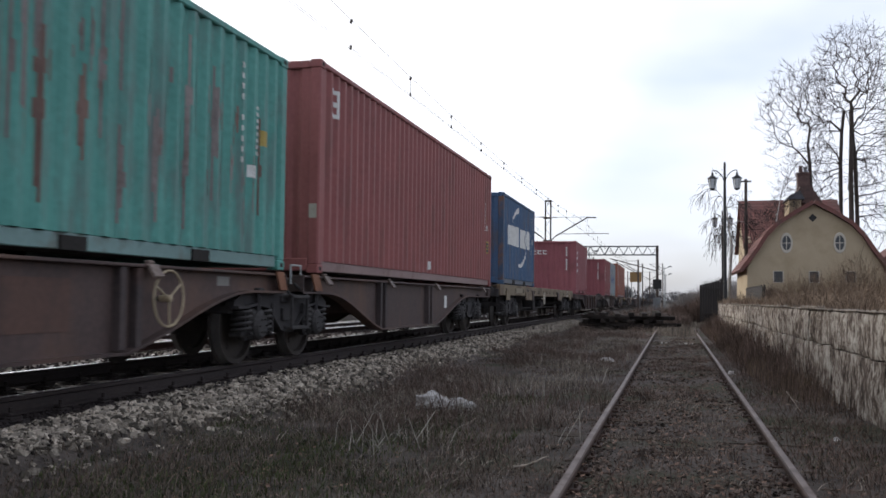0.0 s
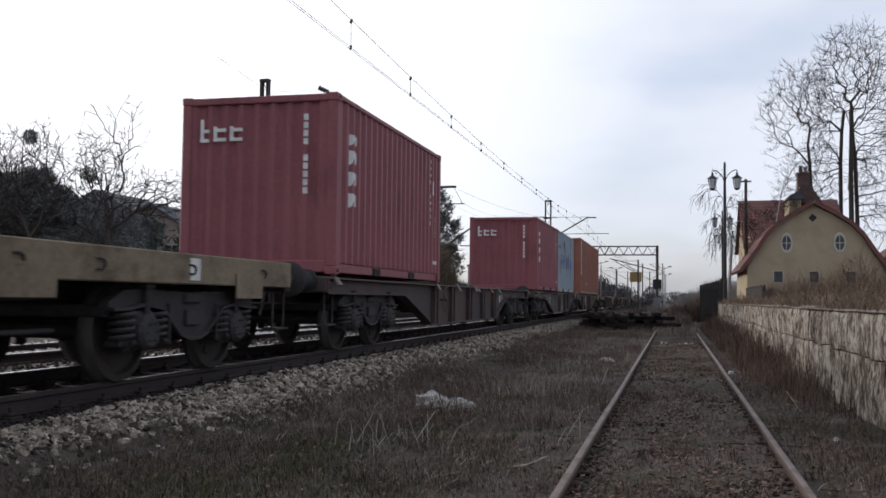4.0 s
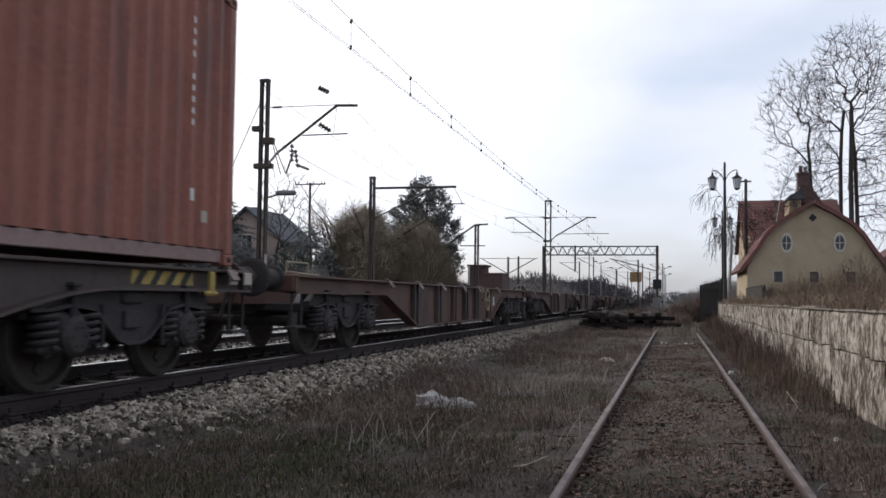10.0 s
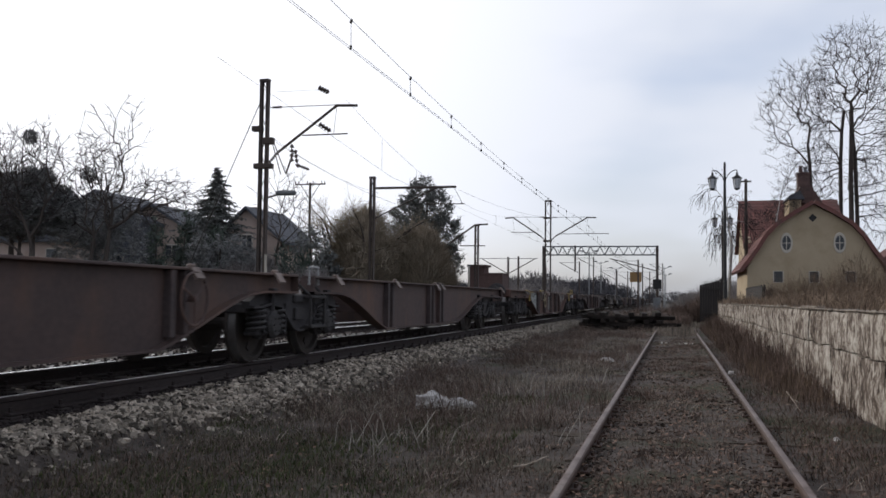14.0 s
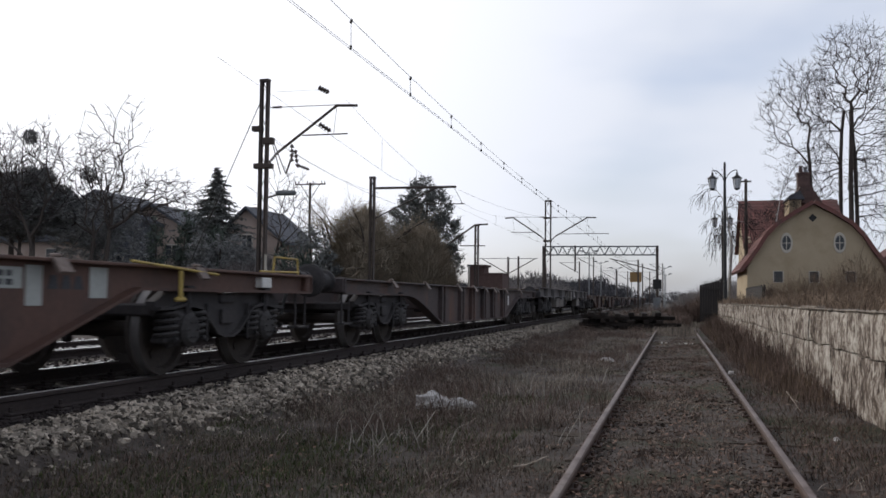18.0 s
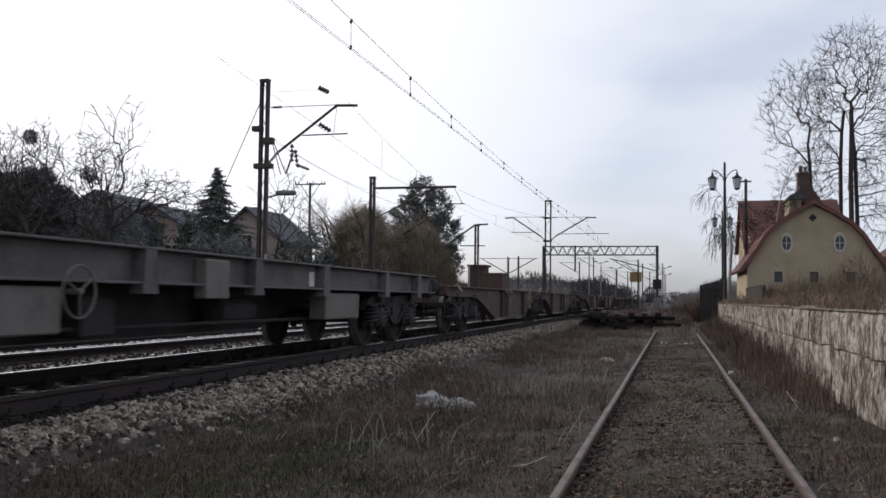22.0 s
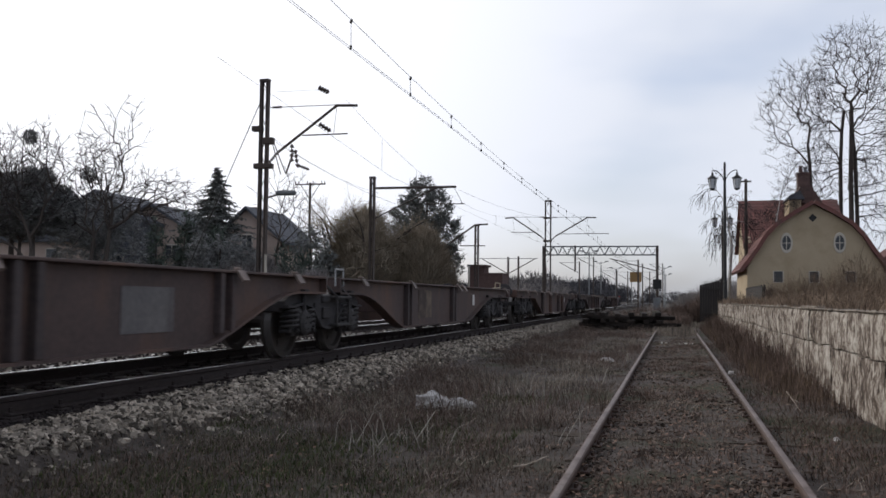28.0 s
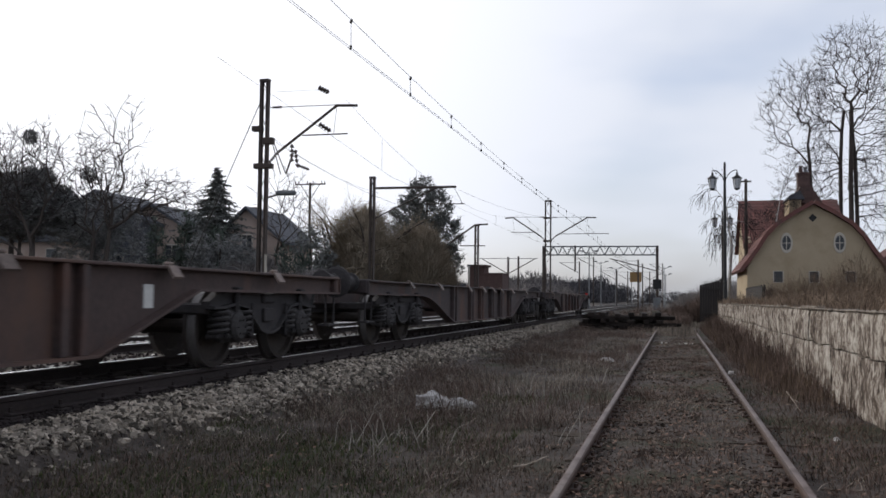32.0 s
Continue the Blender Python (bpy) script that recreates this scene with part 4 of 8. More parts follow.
    for k in range(5):
        g.box(1.0865, 1.0885, 152.0 - 156.25 + k * 0.163, 152.01 - 156.25 + k * 0.163, 0.675, 0.795)
    for k in range(4):
        for z in (0.70, 0.765):
            g.box(1.0865, 1.0885, 152.05 - 156.25 + k * 0.163, 152.12 - 156.25 + k * 0.163, z - 0.014, z + 0.014)
    part("writing", g, M_INK, w)
    for a, b, c, d, n in ((152.95, 153.30, .37, .93, 4), (154.83, 155.02, .35, .80, 0), (156.12, 156.33, .40, .90, 3), (156.65, 157.16, .70, 1.03, 0), (158.15, 158.64, .44, .92, 3), (160.26, 160.45, .71, 1.02, 0), (161.05, 161.30, .77, 1.03, 0), (159.85, 160.22, .84, 1.0, 2)):
        put_panel(w, a - 156.25, b - 156.25, c, d, M_PANEL, bars=n)
    put_panel(w, 153.5 - 156.25, 154.45 - 156.25, 0.77, 1.01, M_WORN, name="worn_patch")
    put_panel(w, 152.95 - 156.25, 153.30 - 156.25, 0.34, 0.46, M_RUSTY, name="worn_patch", x=1.0866)
    g = Geo().plate([(154.84 - 156.25, 0.54), (155.0 - 156.25, 0.54), (154.92 - 156.25, 0.71)], "x", 1.0865, 1.0875)
    part("warning_triangle", g, M_YELLOW, w)
    put_words(w, "C", 154.89 - 156.25, 0.56, 0.06)
    for y in (160.52, 160.68, 160.84):
        part("logo_mark", Geo().plate([(y - 156.25, 0.84), (y + 0.13 - 156.25, 0.84), (y + 0.10 - 156.25, 0.95), (y + 0.03 - 156.25, 0.95)], "x", 1.0805, 1.0835), M_INK, w)
    for y in (152.84,):
        bar = part("striped_bar", Geo().box(1.19, 1.215, y - 156.25, y + 0.8 - 156.25, 1.085, 1.15, 0.006), M_YELLOW, w, "yellow and black striped bar")
        for k in range(3):
            part("stripe", Geo().box(1.2155, 1.2175, y + 0.10 + k * 0.25 - 156.25, y + 0.22 + k * 0.25 - 156.25, 1.087, 1.148), M_BLACK, bar)
    for y in (-6.2, 5.9):
        g = Geo()
        g.rod((1.22, y - 0.7, 1.10), (1.22, y + 0.9, 1.02), 0.014)
        g.box(1.20, 1.24, y + 0.12, y + 0.17, 0.74, 1.04, 0.015)
        g.box(1.20, 1.24, y + 0.05, y + 0.24, 0.74, 0.785, 0.015)
        part("yellow_hook", g, M_YELLOW, w, "yellow release lever with hook")
    put_rail(w, 9.4, 1, M_YELLOW, 0.24)
    part("buffer_plate", Geo().box(1.0, 1.17, 8.0, 8.25, 0.90, 1.02, 0.01), M_WHITE, w)
    # dark single wagon
    w, o = four_axle(166.4, 187.2, "dark grimy empty container wagon", DULL, [6.8, 8.6, 9.8, 11.2, 12.5, 14.0], [3.0, 5.2, 8.0, 9.7, 11.0, 12.2, 12.6, 14.0, 16.6], low=(3.9, 6.7, 3.9, 6.6), curved=True)
    put_panel(w, 181.4 - 176.8, 181.58 - 176.8, 0.62, 0.90, M_WHITE)
    # grey flat wagon with side pockets and tool boxes
    w, o = flat_deck(187.2, 207.2, "dusty grey flat wagon with stake pockets and tool boxes", (M_FLAT_GREY, M_FLAT_GREY), True)
    for a, b in ((192.4, 194.98), (200.66, 202.05)):
        part("tool_box", Geo().box(0.95, 1.20, a - 197.2, b - 197.2, 0.49, 0.86, 0.015), M_TOOLBOX, w, "dusty brown-grey sheet metal tool box")
    put_handwheel(w, 195.05 - 197.2, M_TOOLBOX, 0.82, 0.79, 1.30)
    part("lettering_panel", Geo().box(1.145, 1.285, 197.12 - 197.2, 197.62 - 197.2, 0.77, 1.17, 0.01), M_TOOLBOX, w)
    put_panel(w, 200.17 - 197.2, 200.35 - 197.2, 0.94, 1.13, M_WHITE, x=1.142)
    # articulated wagon with pale worn patches
    w, o = six_axle(207.2, 237.0, "brown empty articulated wagon with pale worn patches", (M_WAGON_OLIVE, M_WAGON), [7.6, 8.2, 11.4, 18.8, 22.2, 23.0], [1.6, 7.6, 8.3, 12.0, 13.6, 16.2, 18.8, 22.4, 23.1, 29.0])
    put_handwheel(w, 219.25 - 222.1)
    for a, b, c, d in ((212.56, 213.5, .79, 1.0), (212.56, 212.85, .56, .785), (215.7, 216.75, .56, .84), (215.95, 216.3, .40, .555)):
        put_panel(w, a - 222.1, b - 222.1, c, d, M_WORN, name="worn_patch")
    put_panel(w, 226.7 - 222.1, 227.9 - 222.1, 0.46, 0.99, M_WORN, name="worn_patch")
    put_panel(w, 231.0 - 222.1, 231.15 - 222.1, 0.68, 0.88, M_WHITE)
    # articulated wagon, brown
    w, o = six_axle(237.0, 267.7, "dark brown empty articulated wagon with a handrail", (M_WAGON_OLIVE, M_WAGON), [7.4, 8.2, 9.0, 12.2, 19.4, 23.0], [1.2, 8.0, 8.5, 12.4, 14.0, 16.6, 19.4, 23.2, 23.7, 29.2])
    part("hatch", Geo().box(1.08, 1.10, 243.5 - 252.35, 244.1 - 252.35, 0.50, 0.86, 0.008), M_BLACK, w)
    for a, b, c, d, m in ((240.9, 241.6, .80, .98, M_FLAT_GREY), (247.3, 248.2, .45, .88, M_FLAT_GREY), (257.2, 258.2, .42, .96, M_WORN), (262.2, 262.4, .64, .90, M_WHITE)):
        put_panel(w, a - 252.35, b - 252.35, c, d, m, name="worn_patch")
    put_rail(w, 13.9, 1)
    # two single wagons and the last one with the tail lamps
    w, o = four_axle(267.7, 287.6, "rusty olive-brown empty container wagon", (M_WAGON_OLIVE, M_WAGON), [6.9, 9.2, 11.8, 13.2], [2.5, 4.5, 6.6, 8.2, 8.6, 10.4, 11.9, 12.3, 14.6, 17.0])
    for y in (277.2, 279.5):
        part("hatch", Geo().box(1.08, 1.10, y - 277.65, y + 0.26 - 277.65, 0.62, 0.76, 0.02), M_BLACK, w)
    put_panel(w, 282.0 - 277.65, 282.16 - 277.65, 0.68, 0.90, M_WHITE)
    w, o = four_axle(287.6, 308.4, "dark grimy empty container wagon", DULL, [6.8, 8.6, 9.8, 11.2, 12.5, 14.0], [3.0, 5.2, 8.0, 9.7, 11.0, 12.2, 14.0, 16.6], low=(3.9, 6.7, 3.9, 6.6), curved=True)
    put_panel(w, 300.0 - 298.0, 300.5 - 298.0, 0.45, 0.95, M_GREY_PLATE)
    w, o = four_axle(308.4, 329.2, "dark grimy last container wagon of the train", DULL, [6.8, 8.6, 9.8, 11.2, 12.5, 14.0], [3.0, 5.2, 8.0, 9.7, 11.0, 12.2, 14.0, 16.6], low=(3.9, 6.7, 3.9, 6.6), curved=True)
    for s in (-1, 1):
        part("tail_lamp", Geo().box(s * 1.0 - 0.06, s * 1.0 + 0.06, 9.72, 9.80, 1.06, 1.20, 0.02), M_RED_LENS, w, "red tail lamp")


build_wagons()

# ---- containers ----
PERIOD, DEEP = 0.278, 0.048


def rib(y):
    """How far a side panel lies inside its outer face at y; flats and slopes of equal length."""
    k = (y / PERIOD) % 1.0
    if k < 0.25:
        return 0.0
    if k < 0.5:
        return DEEP * (k - 0.25) * 4
    if k < 0.75:
        return DEEP
    return DEEP * (1 - k) * 4


def corrugated(length, z0, z1, place, period=PERIOD, deep=DEEP):
    """A corrugated sheet of that length; place(along, inset, z) gives the point."""
    g = Geo()
    n = int(length / (period / 4))
    along = [k * period / 4 for k in range(n + 1)] + [length]
    ins = [rib(a / period * PERIOD + 1e-6) / DEEP * deep if a < length else 0.0 for a in along]
    for k in (0.0, 0.008):
        A = [place(a, i + k, z0) for a, i in zip(along, ins)]
        B = [place(a, i + k, z1) for a, i in zip(along, ins)]
        g.strip(A, B)
    return g


def decal(c, L, shape, y0, y1, material, name="painted_mark", label=""):
    """Paint on the near side's ribs: shape(y) gives the runs (z0, z1) that are painted at y metres from the front end."""
    g = Geo()
    st = PERIOD / 12
    s0 = 0.16
    k0, k1 = int((y0 - s0) / st), int(math.ceil((y1 - s0) / st))
    for k in range(k0, k1):
        a, b = s0 + k * st, s0 + (k + 1) * st
        xa = 1.205 - rib((k % 12) * st + 1e-7) + 0.004
        xb = 1.205 - rib(((k + 1) % 12) * st + 1e-7) + 0.004
        for z0, z1 in shape((a + b) / 2):
            if z1 > z0:
                g.add([(xa, a - L / 2, z0), (xb, b - L / 2, z0), (xb, b - L / 2, z1), (xa, a - L / 2, z1)], [(0, 1, 2, 3)])
    if g.f:
        part(name, g, material, c, label, fix=False)


def end_mark(c, L, x0, x1, z0, z1, material, name="painted_mark"):
    part(name, Geo().box(x0, x1, -L / 2 - 0.004, -L / 2 - 0.001, z0, z1), material, c)


def column_marks(c, L, y, z_top, z_bot, n, material, skip=()):
    """A column of small characters on the side, too small to read: plain bars."""
    g = Geo()
    st = (z_top - z_bot) / n
    for k in range(n):
        if k in skip:
            continue
        z = z_top - k * st
        g.box(1.206, 1.209, y - L / 2 - 0.020, y - L / 2 + 0.020, z - st * 0.52, z)
    part("writing", g, material, c)


def rib_streaks(c, L, n, materials, seed, middle, longest):
    """Scraped and rusted streaks down the ribs' edges, pointed at both ends."""
    rnd = random.Random(seed)
    for _ in range(n):
        k = rnd.randrange(int((L - 0.6) / PERIOD))
        y = 0.16 + PERIOD * (k + rnd.choice((0.0, 0.22, 0.25, 0.72, 0.76)))
        wide = rnd.choice((0.022, 0.022, 0.045, 0.045, 0.068))
        z = middle + rnd.gauss(0, 0.38)
        up, down = longest * rnd.uniform(0.15, 0.55), longest * rnd.uniform(0.2, 0.75)
        lean = rnd.uniform(-0.4, 0.4)

        def shape(q, y=y, wide=wide, z=z, up=up, down=down, lean=lean):
            t = (q - y) / wide
            f = max(0.12, 1 - abs(2 * t - 1 - lean) ** 1.5)
            return [(max(0.2, z - down * f), min(2.48, z + up * f))]
        decal(c, L, shape, y, y + wide, rnd.choice(materials), "rust_streak")


def container(name, u0, L, H, paint, label, up=0.0, rail=None, post=None):
    c = thing(name, label, "shipping container", "containers on the train", (TRACK_X, u0 + L / 2, RAIL_Z + 1.119 + up))
    MOVERS.append((c, TRACK_X, u0 + L / 2, RAIL_Z + 1.119 + up))
    h = L / 2
    for s in (1, -1):
        g = corrugated(L - 0.32, 0.17, H - 0.075, lambda a, i, z, s=s: (s * (1.205 - i), -h + 0.16 + a, z))
        part("side_panel", g, paint, c, fix=False)
        g = Geo().box(min(s * 1.14, s * 1.217), max(s * 1.14, s * 1.217), -h + 0.16, h - 0.16, H - 0.085, H - 0.01, 0.012)
        part("top_rail", g, paint, c)
        x0, x1 = sorted((s * 1.08, s * 1.172))
        if L < 7:
            pk = [(-h + 0.16, -1.20), (-0.86, 0.86), (1.20, h - 0.16)]
            for a, b in pk:
                part("bottom_rail", Geo().box(x0, x1, a, b, 0.03, 0.165, 0.008), rail or paint, c)
            for a in (-1.20, 0.86):
                part("pocket_strap", Geo().box(x0, x1, a, a + 0.34, 0.145, 0.165), rail or paint, c)
            for a in (-1.20, 0.86):
                # solid block in the shade colour stands for the open pocket
                part("fork_pocket", Geo().box(min(s * 1.0, s * 1.19), max(s * 1.0, s * 1.19), a, a + 0.34, 0.03, 0.145), M_POCKET_SHADE, c)
        else:
            part("bottom_rail", Geo().box(x0, x1, -h + 0.16, h - 0.16, 0.03, 0.165, 0.008), rail or paint, c)
        for e in (1, -1):
            part("corner_post", Geo().box(min(s * 1.06, s * 1.216), max(s * 1.06, s * 1.216), min(e * h, e * (h - 0.16)), max(e * h, e * (h - 0.16)), 0.11, H - 0.11, 0.02), post or paint, c)
            for z in (0.0, H - 0.118):
                g = Geo().box(min(s * 1.057, s * 1.2195), max(s * 1.057, s * 1.2195), min(e * (h + 0.002), e * (h - 0.178)), max(e * (h + 0.002), e * (h - 0.178)), z, z + 0.118, 0.012)
                casting = part("corner_casting", g, paint, c)
                # hole is a block whose dark inside is painted as shade
                part("casting_hole", Geo().box(min(s * 1.20, s * 1.2215), max(s * 1.20, s * 1.2215), e * (h - 0.09) - 0.038, e * (h - 0.09) + 0.038, z + 0.035, z + 0.085), M_POCKET_SHADE, casting)
    for e in (-1, 1):
        g = corrugated(2.12, 0.20, H - 0.11, lambda a, i, z, e=e: (-1.06 + a, e * (h - 0.03 - i), z), 0.25, 0.045)
        part("end_panel", g, paint, c, fix=False)
        part("end_sill", Geo().box(-1.06, 1.06, min(e * (h - 0.01), e * (h - 0.12)), max(e * (h - 0.01), e * (h - 0.12)), 0.03, 0.20, 0.012), paint, c)
        part("end_header", Geo().box(-1.06, 1.06, min(e * (h - 0.005), e * (h - 0.10)), max(e * (h - 0.005), e * (h - 0.10)), H - 0.12, H - 0.015, 0.012), paint, c)
    g = corrugated(L - 0.3, -1.14, 1.14, lambda a, i, z: (z, -h + 0.15 + a, H - 0.02 - i * 0.5))
    part("roof", g, paint, c, fix=False)
    # floor takes the same painted shade colour
    part("floor", Geo().box(-1.12, 1.12, -h + 0.15, h - 0.15, 0.14, 0.165), M_POCKET_SHADE, c)
    return c, L


def between(y, a, b):
    return a <= y <= b


def build_containers():
    # teal, streaked with rust
    c, L = container("shipping_container", 4.45, 6.058, 2.591, M_C_TEAL, "weathered teal steel container streaked with rust", rail=M_RAIL_TEAL)
    column_marks(c, L, 4.88, 2.27, 0.98, 11, M_WHITE, (4, 10))
    column_marks(c, L, 5.25, 1.85, 1.25, 8, M_WHITE)
    decal(c, L, lambda y: [(1.02, 1.16)], 5.10, 5.30, M_WHITE, "small_sign")
    decal(c, L, lambda y: [(1.42, 1.60)], 5.38, 5.52, M_YELLOW, "small_sign")
    rib_streaks(c, L, 74, (M_SCRAPE, M_SCRAPE, M_SCRAPE, M_STREAK), 7, 1.45, 1.25)
    # faded maroon, long and tall
    c, L = container("shipping_container", 11.6, 12.192, 2.896, M_C_RED, "faded maroon long corrugated steel container", rail=M_RAIL_PINK)
    decal(c, L, lambda y: [(2.20, 2.26), (2.54, 2.60)], 0.50, 0.76, M_WHITE, "painted_mark")
    decal(c, L, lambda y: [(2.26, 2.54)], 0.70, 0.75, M_WHITE, "painted_mark")
    decal(c, L, lambda y: [(2.36, 2.43)], 0.52, 0.70, M_WHITE, "painted_mark")
    decal(c, L, lambda y: [(0.24, 0.40)], 5.88, 6.0, M_WHITE, "small_sign")
    decal(c, L, lambda y: [(0.84, 1.15)], 11.56, 11.86, M_YELLOW, "yellow_label")
    g = Geo()
    for k in range(3):
        g.box(1.211, 1.214, 11.60 - L / 2, 11.82 - L / 2, 0.88 + k * 0.085, 0.93 + k * 0.085)
    part("writing", g, M_INK, c)
    column_marks(c, L, 11.43, 2.10, 1.24, 9, M_WHITE, (8,))
    decal(c, L, lambda y: [(1.66, 1.78)], 11.66, 11.78, M_YELLOW, "small_sign")
    decal(c, L, lambda y: [(1.42, 1.56)], 11.66, 11.80, M_WHITE, "small_sign")
    end_mark(c, L, 1.08, 1.19, 0.74, 0.93, M_PALE)
    # blue with large white shapes and two arcs
    c, L = container("shipping_container", 25.63, 6.058, 2.591, M_C_BLUE, "weathered blue steel container with broad white lettering shapes", 0.105, M_RAIL_BLUE, M_POST_BLUE)
    for a, b, z0, z1, cut in ((0.78, 1.36, 1.17, 1.74, 1), (1.42, 2.16, 1.17, 1.76, 2), (2.20, 2.86, 1.17, 1.78, 3), (3.04, 3.62, 1.18, 1.76, 1), (3.68, 4.26, 1.18, 1.78, 1), (4.32, 4.95, 1.19, 1.80, 2)):
        def shape(y, a=a, b=b, z0=z0, z1=z1, cut=cut):
            t = (y - a) / (b - a)
            r = 0.10 * (1 - min(1.0, min(y - a, b - y) / 0.10)) ** 2
            lo, hi = z0 + r, z1 - r
            if cut == 1 and 0.42 < t < 0.62:
                return [(lo, z0 + 0.19), (z1 - 0.19, hi)]
            return [(lo, hi)]
        decal(c, L, shape, a, b, M_WHITE, "logo_shape", "plain white painted letter shape")
    decal(c, L, lambda y: [(1.86 + 0.52 * math.sin((y - 1.55) / 1.30 * 1.35) ** 0.8 - 0.05 - 0.10 * (y - 1.55) / 1.3, 1.88 + 0.54 * math.sin((y - 1.55) / 1.30 * 1.35) ** 0.8)], 1.56, 2.86, M_WHITE, "logo_arc")
    decal(c, L, lambda y: [(0.56 + 0.46 * max(0.0, (y - 3.2) / 1.1) ** 1.8, 0.66 + 0.42 * max(0.0, (y - 3.1) / 1.15) ** 1.5)], 2.85, 4.30, M_WHITE, "logo_arc")
    column_marks(c, L, 5.32, 2.30, 1.0, 11, M_PALE, (4,))
    column_marks(c, L, 5.62, 2.30, 1.7, 7, M_PALE)
    decal(c, L, lambda y: [(1.42, 1.60)], 5.52, 5.68, M_WHITE, "small_sign")
    for k in range(11):
        if k not in (4, 10):
            z = 2.44 - k * 0.115
            end_mark(c, L, 0.64, 0.72, z - 0.085, z, M_WHITE, "writing")
    # two dark red boxes of the same lessor, one ahead and one further back
    for u in (46.0, 66.1):
        c, L = container("shipping_container", u, 6.058, 2.591, M_C_TEX, "dark red steel container with white marks on its end")
        for x0, x1, z0, z1 in ((-0.91, -0.77, 1.92, 2.26), (-0.70, -0.50, 1.93, 2.15), (-0.44, -0.24, 1.93, 2.15)):
            end_mark(c, L, x0, x0 + 0.055, z0, z1, M_WHITE, "logo_shape")
            end_mark(c, L, x0 + 0.055, x1, z0, z0 + 0.05, M_WHITE, "logo_shape")
            end_mark(c, L, x0 + 0.055, x1, z0 + 0.14, z0 + 0.19, M_WHITE, "logo_shape")
        for k in range(11):
            if k not in (4, 10):
                z = 2.29 - k * 0.117
                end_mark(c, L, 0.71, 0.78, z - 0.09, z, M_WHITE, "writing")
        for z, n in ((2.02, 0.18), (1.76, 0.24), (1.44, 0.24), (1.12, 0.24)):
            decal(c, L, lambda y, z=z, n=n: [(z - 0.5 * n * abs(math.cos((y - 0.65) * 14)), z + n * 0.4)], 0.66, 0.93, M_WHITE, "logo_shape")
        column_marks(c, L, 5.28, 2.39, 0.91, 11, M_WHITE, (4, 10))
        column_marks(c, L, 5.62, 1.30, 0.85, 6, M_PALE)
        decal(c, L, lambda y: [(1.72, 1.98)], 5.46, 5.62, M_WHITE, "small_sign")
        decal(c, L, lambda y: [(1.45, 1.60)], 5.50, 5.62, M_YELLOW, "small_sign")
        decal(c, L, lambda y: [(0.35, 0.42)], 5.55, 5.85, M_WHITE, "small_sign")
    # pale grey with blue letters
    c, L = container("shipping_container", 72.46, 6.058, 2.591, M_C_GREY, "weathered pale grey container with faded blue letter shapes", rail=M_PANEL)
    for k, a in enumerate((0.96, 1.80, 2.72, 3.46, 4.32)):
        def shape(y, a=a, k=k):
            t = (y - a) / 0.60
            e = math.sqrt(max(0.0, 1 - (2 * t - 1) ** 2))
            lo, hi = 1.33 - 0.29 * e, 1.33 + 0.29 * e
            if 0.25 < t < 0.75 :
                i = 0.15 * math.sqrt(max(0.0, 1 - ((2 * t - 1) / 0.55) ** 2)) if abs(2 * t - 1) < 0.55 else 0.07
                return [(lo, 1.33 - i), (1.33 + i, hi)]
            return [(lo, hi)]
        decal(c, L, shape, a, a + 0.60, M_BLUE_INK, "logo_shape", "faded blue painted letter shape")
    for a, b, z0, z1 in ((0.30, 0.54, 1.88, 2.0), (0.58, 0.94, 1.86, 1.98), (1.02, 1.20, 2.08, 2.22), (1.34, 1.49, 2.0, 2.2), (1.64, 1.79, 1.95, 2.2), (2.04, 2.16, 1.92, 2.22)):
        decal(c, L, lambda y, z0=z0, z1=z1: [(z0, z1)], a, b, M_BLUE_INK, "writing")
    decal(c, L, lambda y: [(1.36, 1.52)], 5.48, 5.62, M_YELLOW, "small_sign")
    decal(c, L, lambda y: [(1.10, 1.24)], 5.48, 5.62, M_WHITE, "small_sign")
    rib_streaks(c, L, 30, (M_SCRAPE, M_STREAK), 3, 1.45, 0.95)
    # brick red, long and tall
    c, L = container("shipping_container", 82.0, 12.192, 2.896, M_C_ORANGE, "faded brick-red long corrugated steel container", rail=M_RAIL_PINK)
    for z in (2.52, 2.21, 1.90, 1.60, 1.29, 0.98):
        k = int(z * 10) % 3
        decal(c, L, lambda y, z=z, k=k: [(z, z + 0.055), (z + 0.185, z + 0.24)] if k else [(z, z + 0.24)], 0.68, 0.92, M_WHITE, "logo_shape", "plain white painted letter shape")
        decal(c, L, lambda y, z=z: [(z, z + 0.24)], 0.68, 0.73, M_WHITE, "logo_shape")
    decal(c, L, lambda y: [(0.50, 0.64)], 3.66, 3.78, M_WHITE, "small_sign")
    decal(c, L, lambda y: [(0.62, 0.74)], 11.3, 11.42, M_WHITE, "small_sign")
    decal(c, L, lambda y: [(0.42, 0.54)], 11.55, 11.66, M_PALE, "small_sign")
    column_marks(c, L, 11.3, 2.45, 1.2, 11, M_WHITE, (4, 10))
    for k in range(11):
        if k not in (4, 10):
            z = 2.54 - k * 0.125
            end_mark(c, L, 0.71, 0.79, z - 0.095, z, M_WHITE, "writing")
    end_mark(c, L, 0.46, 0.79, 0.42, 0.76, M_YELLOW, "yellow_label")
    for k in range(4):
        end_mark(c, L, 0.50, 0.75, 0.47 + k * 0.07, 0.50 + k * 0.07, M_INK, "writing")


build_containers()

# ---- ground ----


def step(a, b, x):
    t = np.clip((x - a) / (b - a), 0, 1)
    return t * t * (3 - 2 * t)


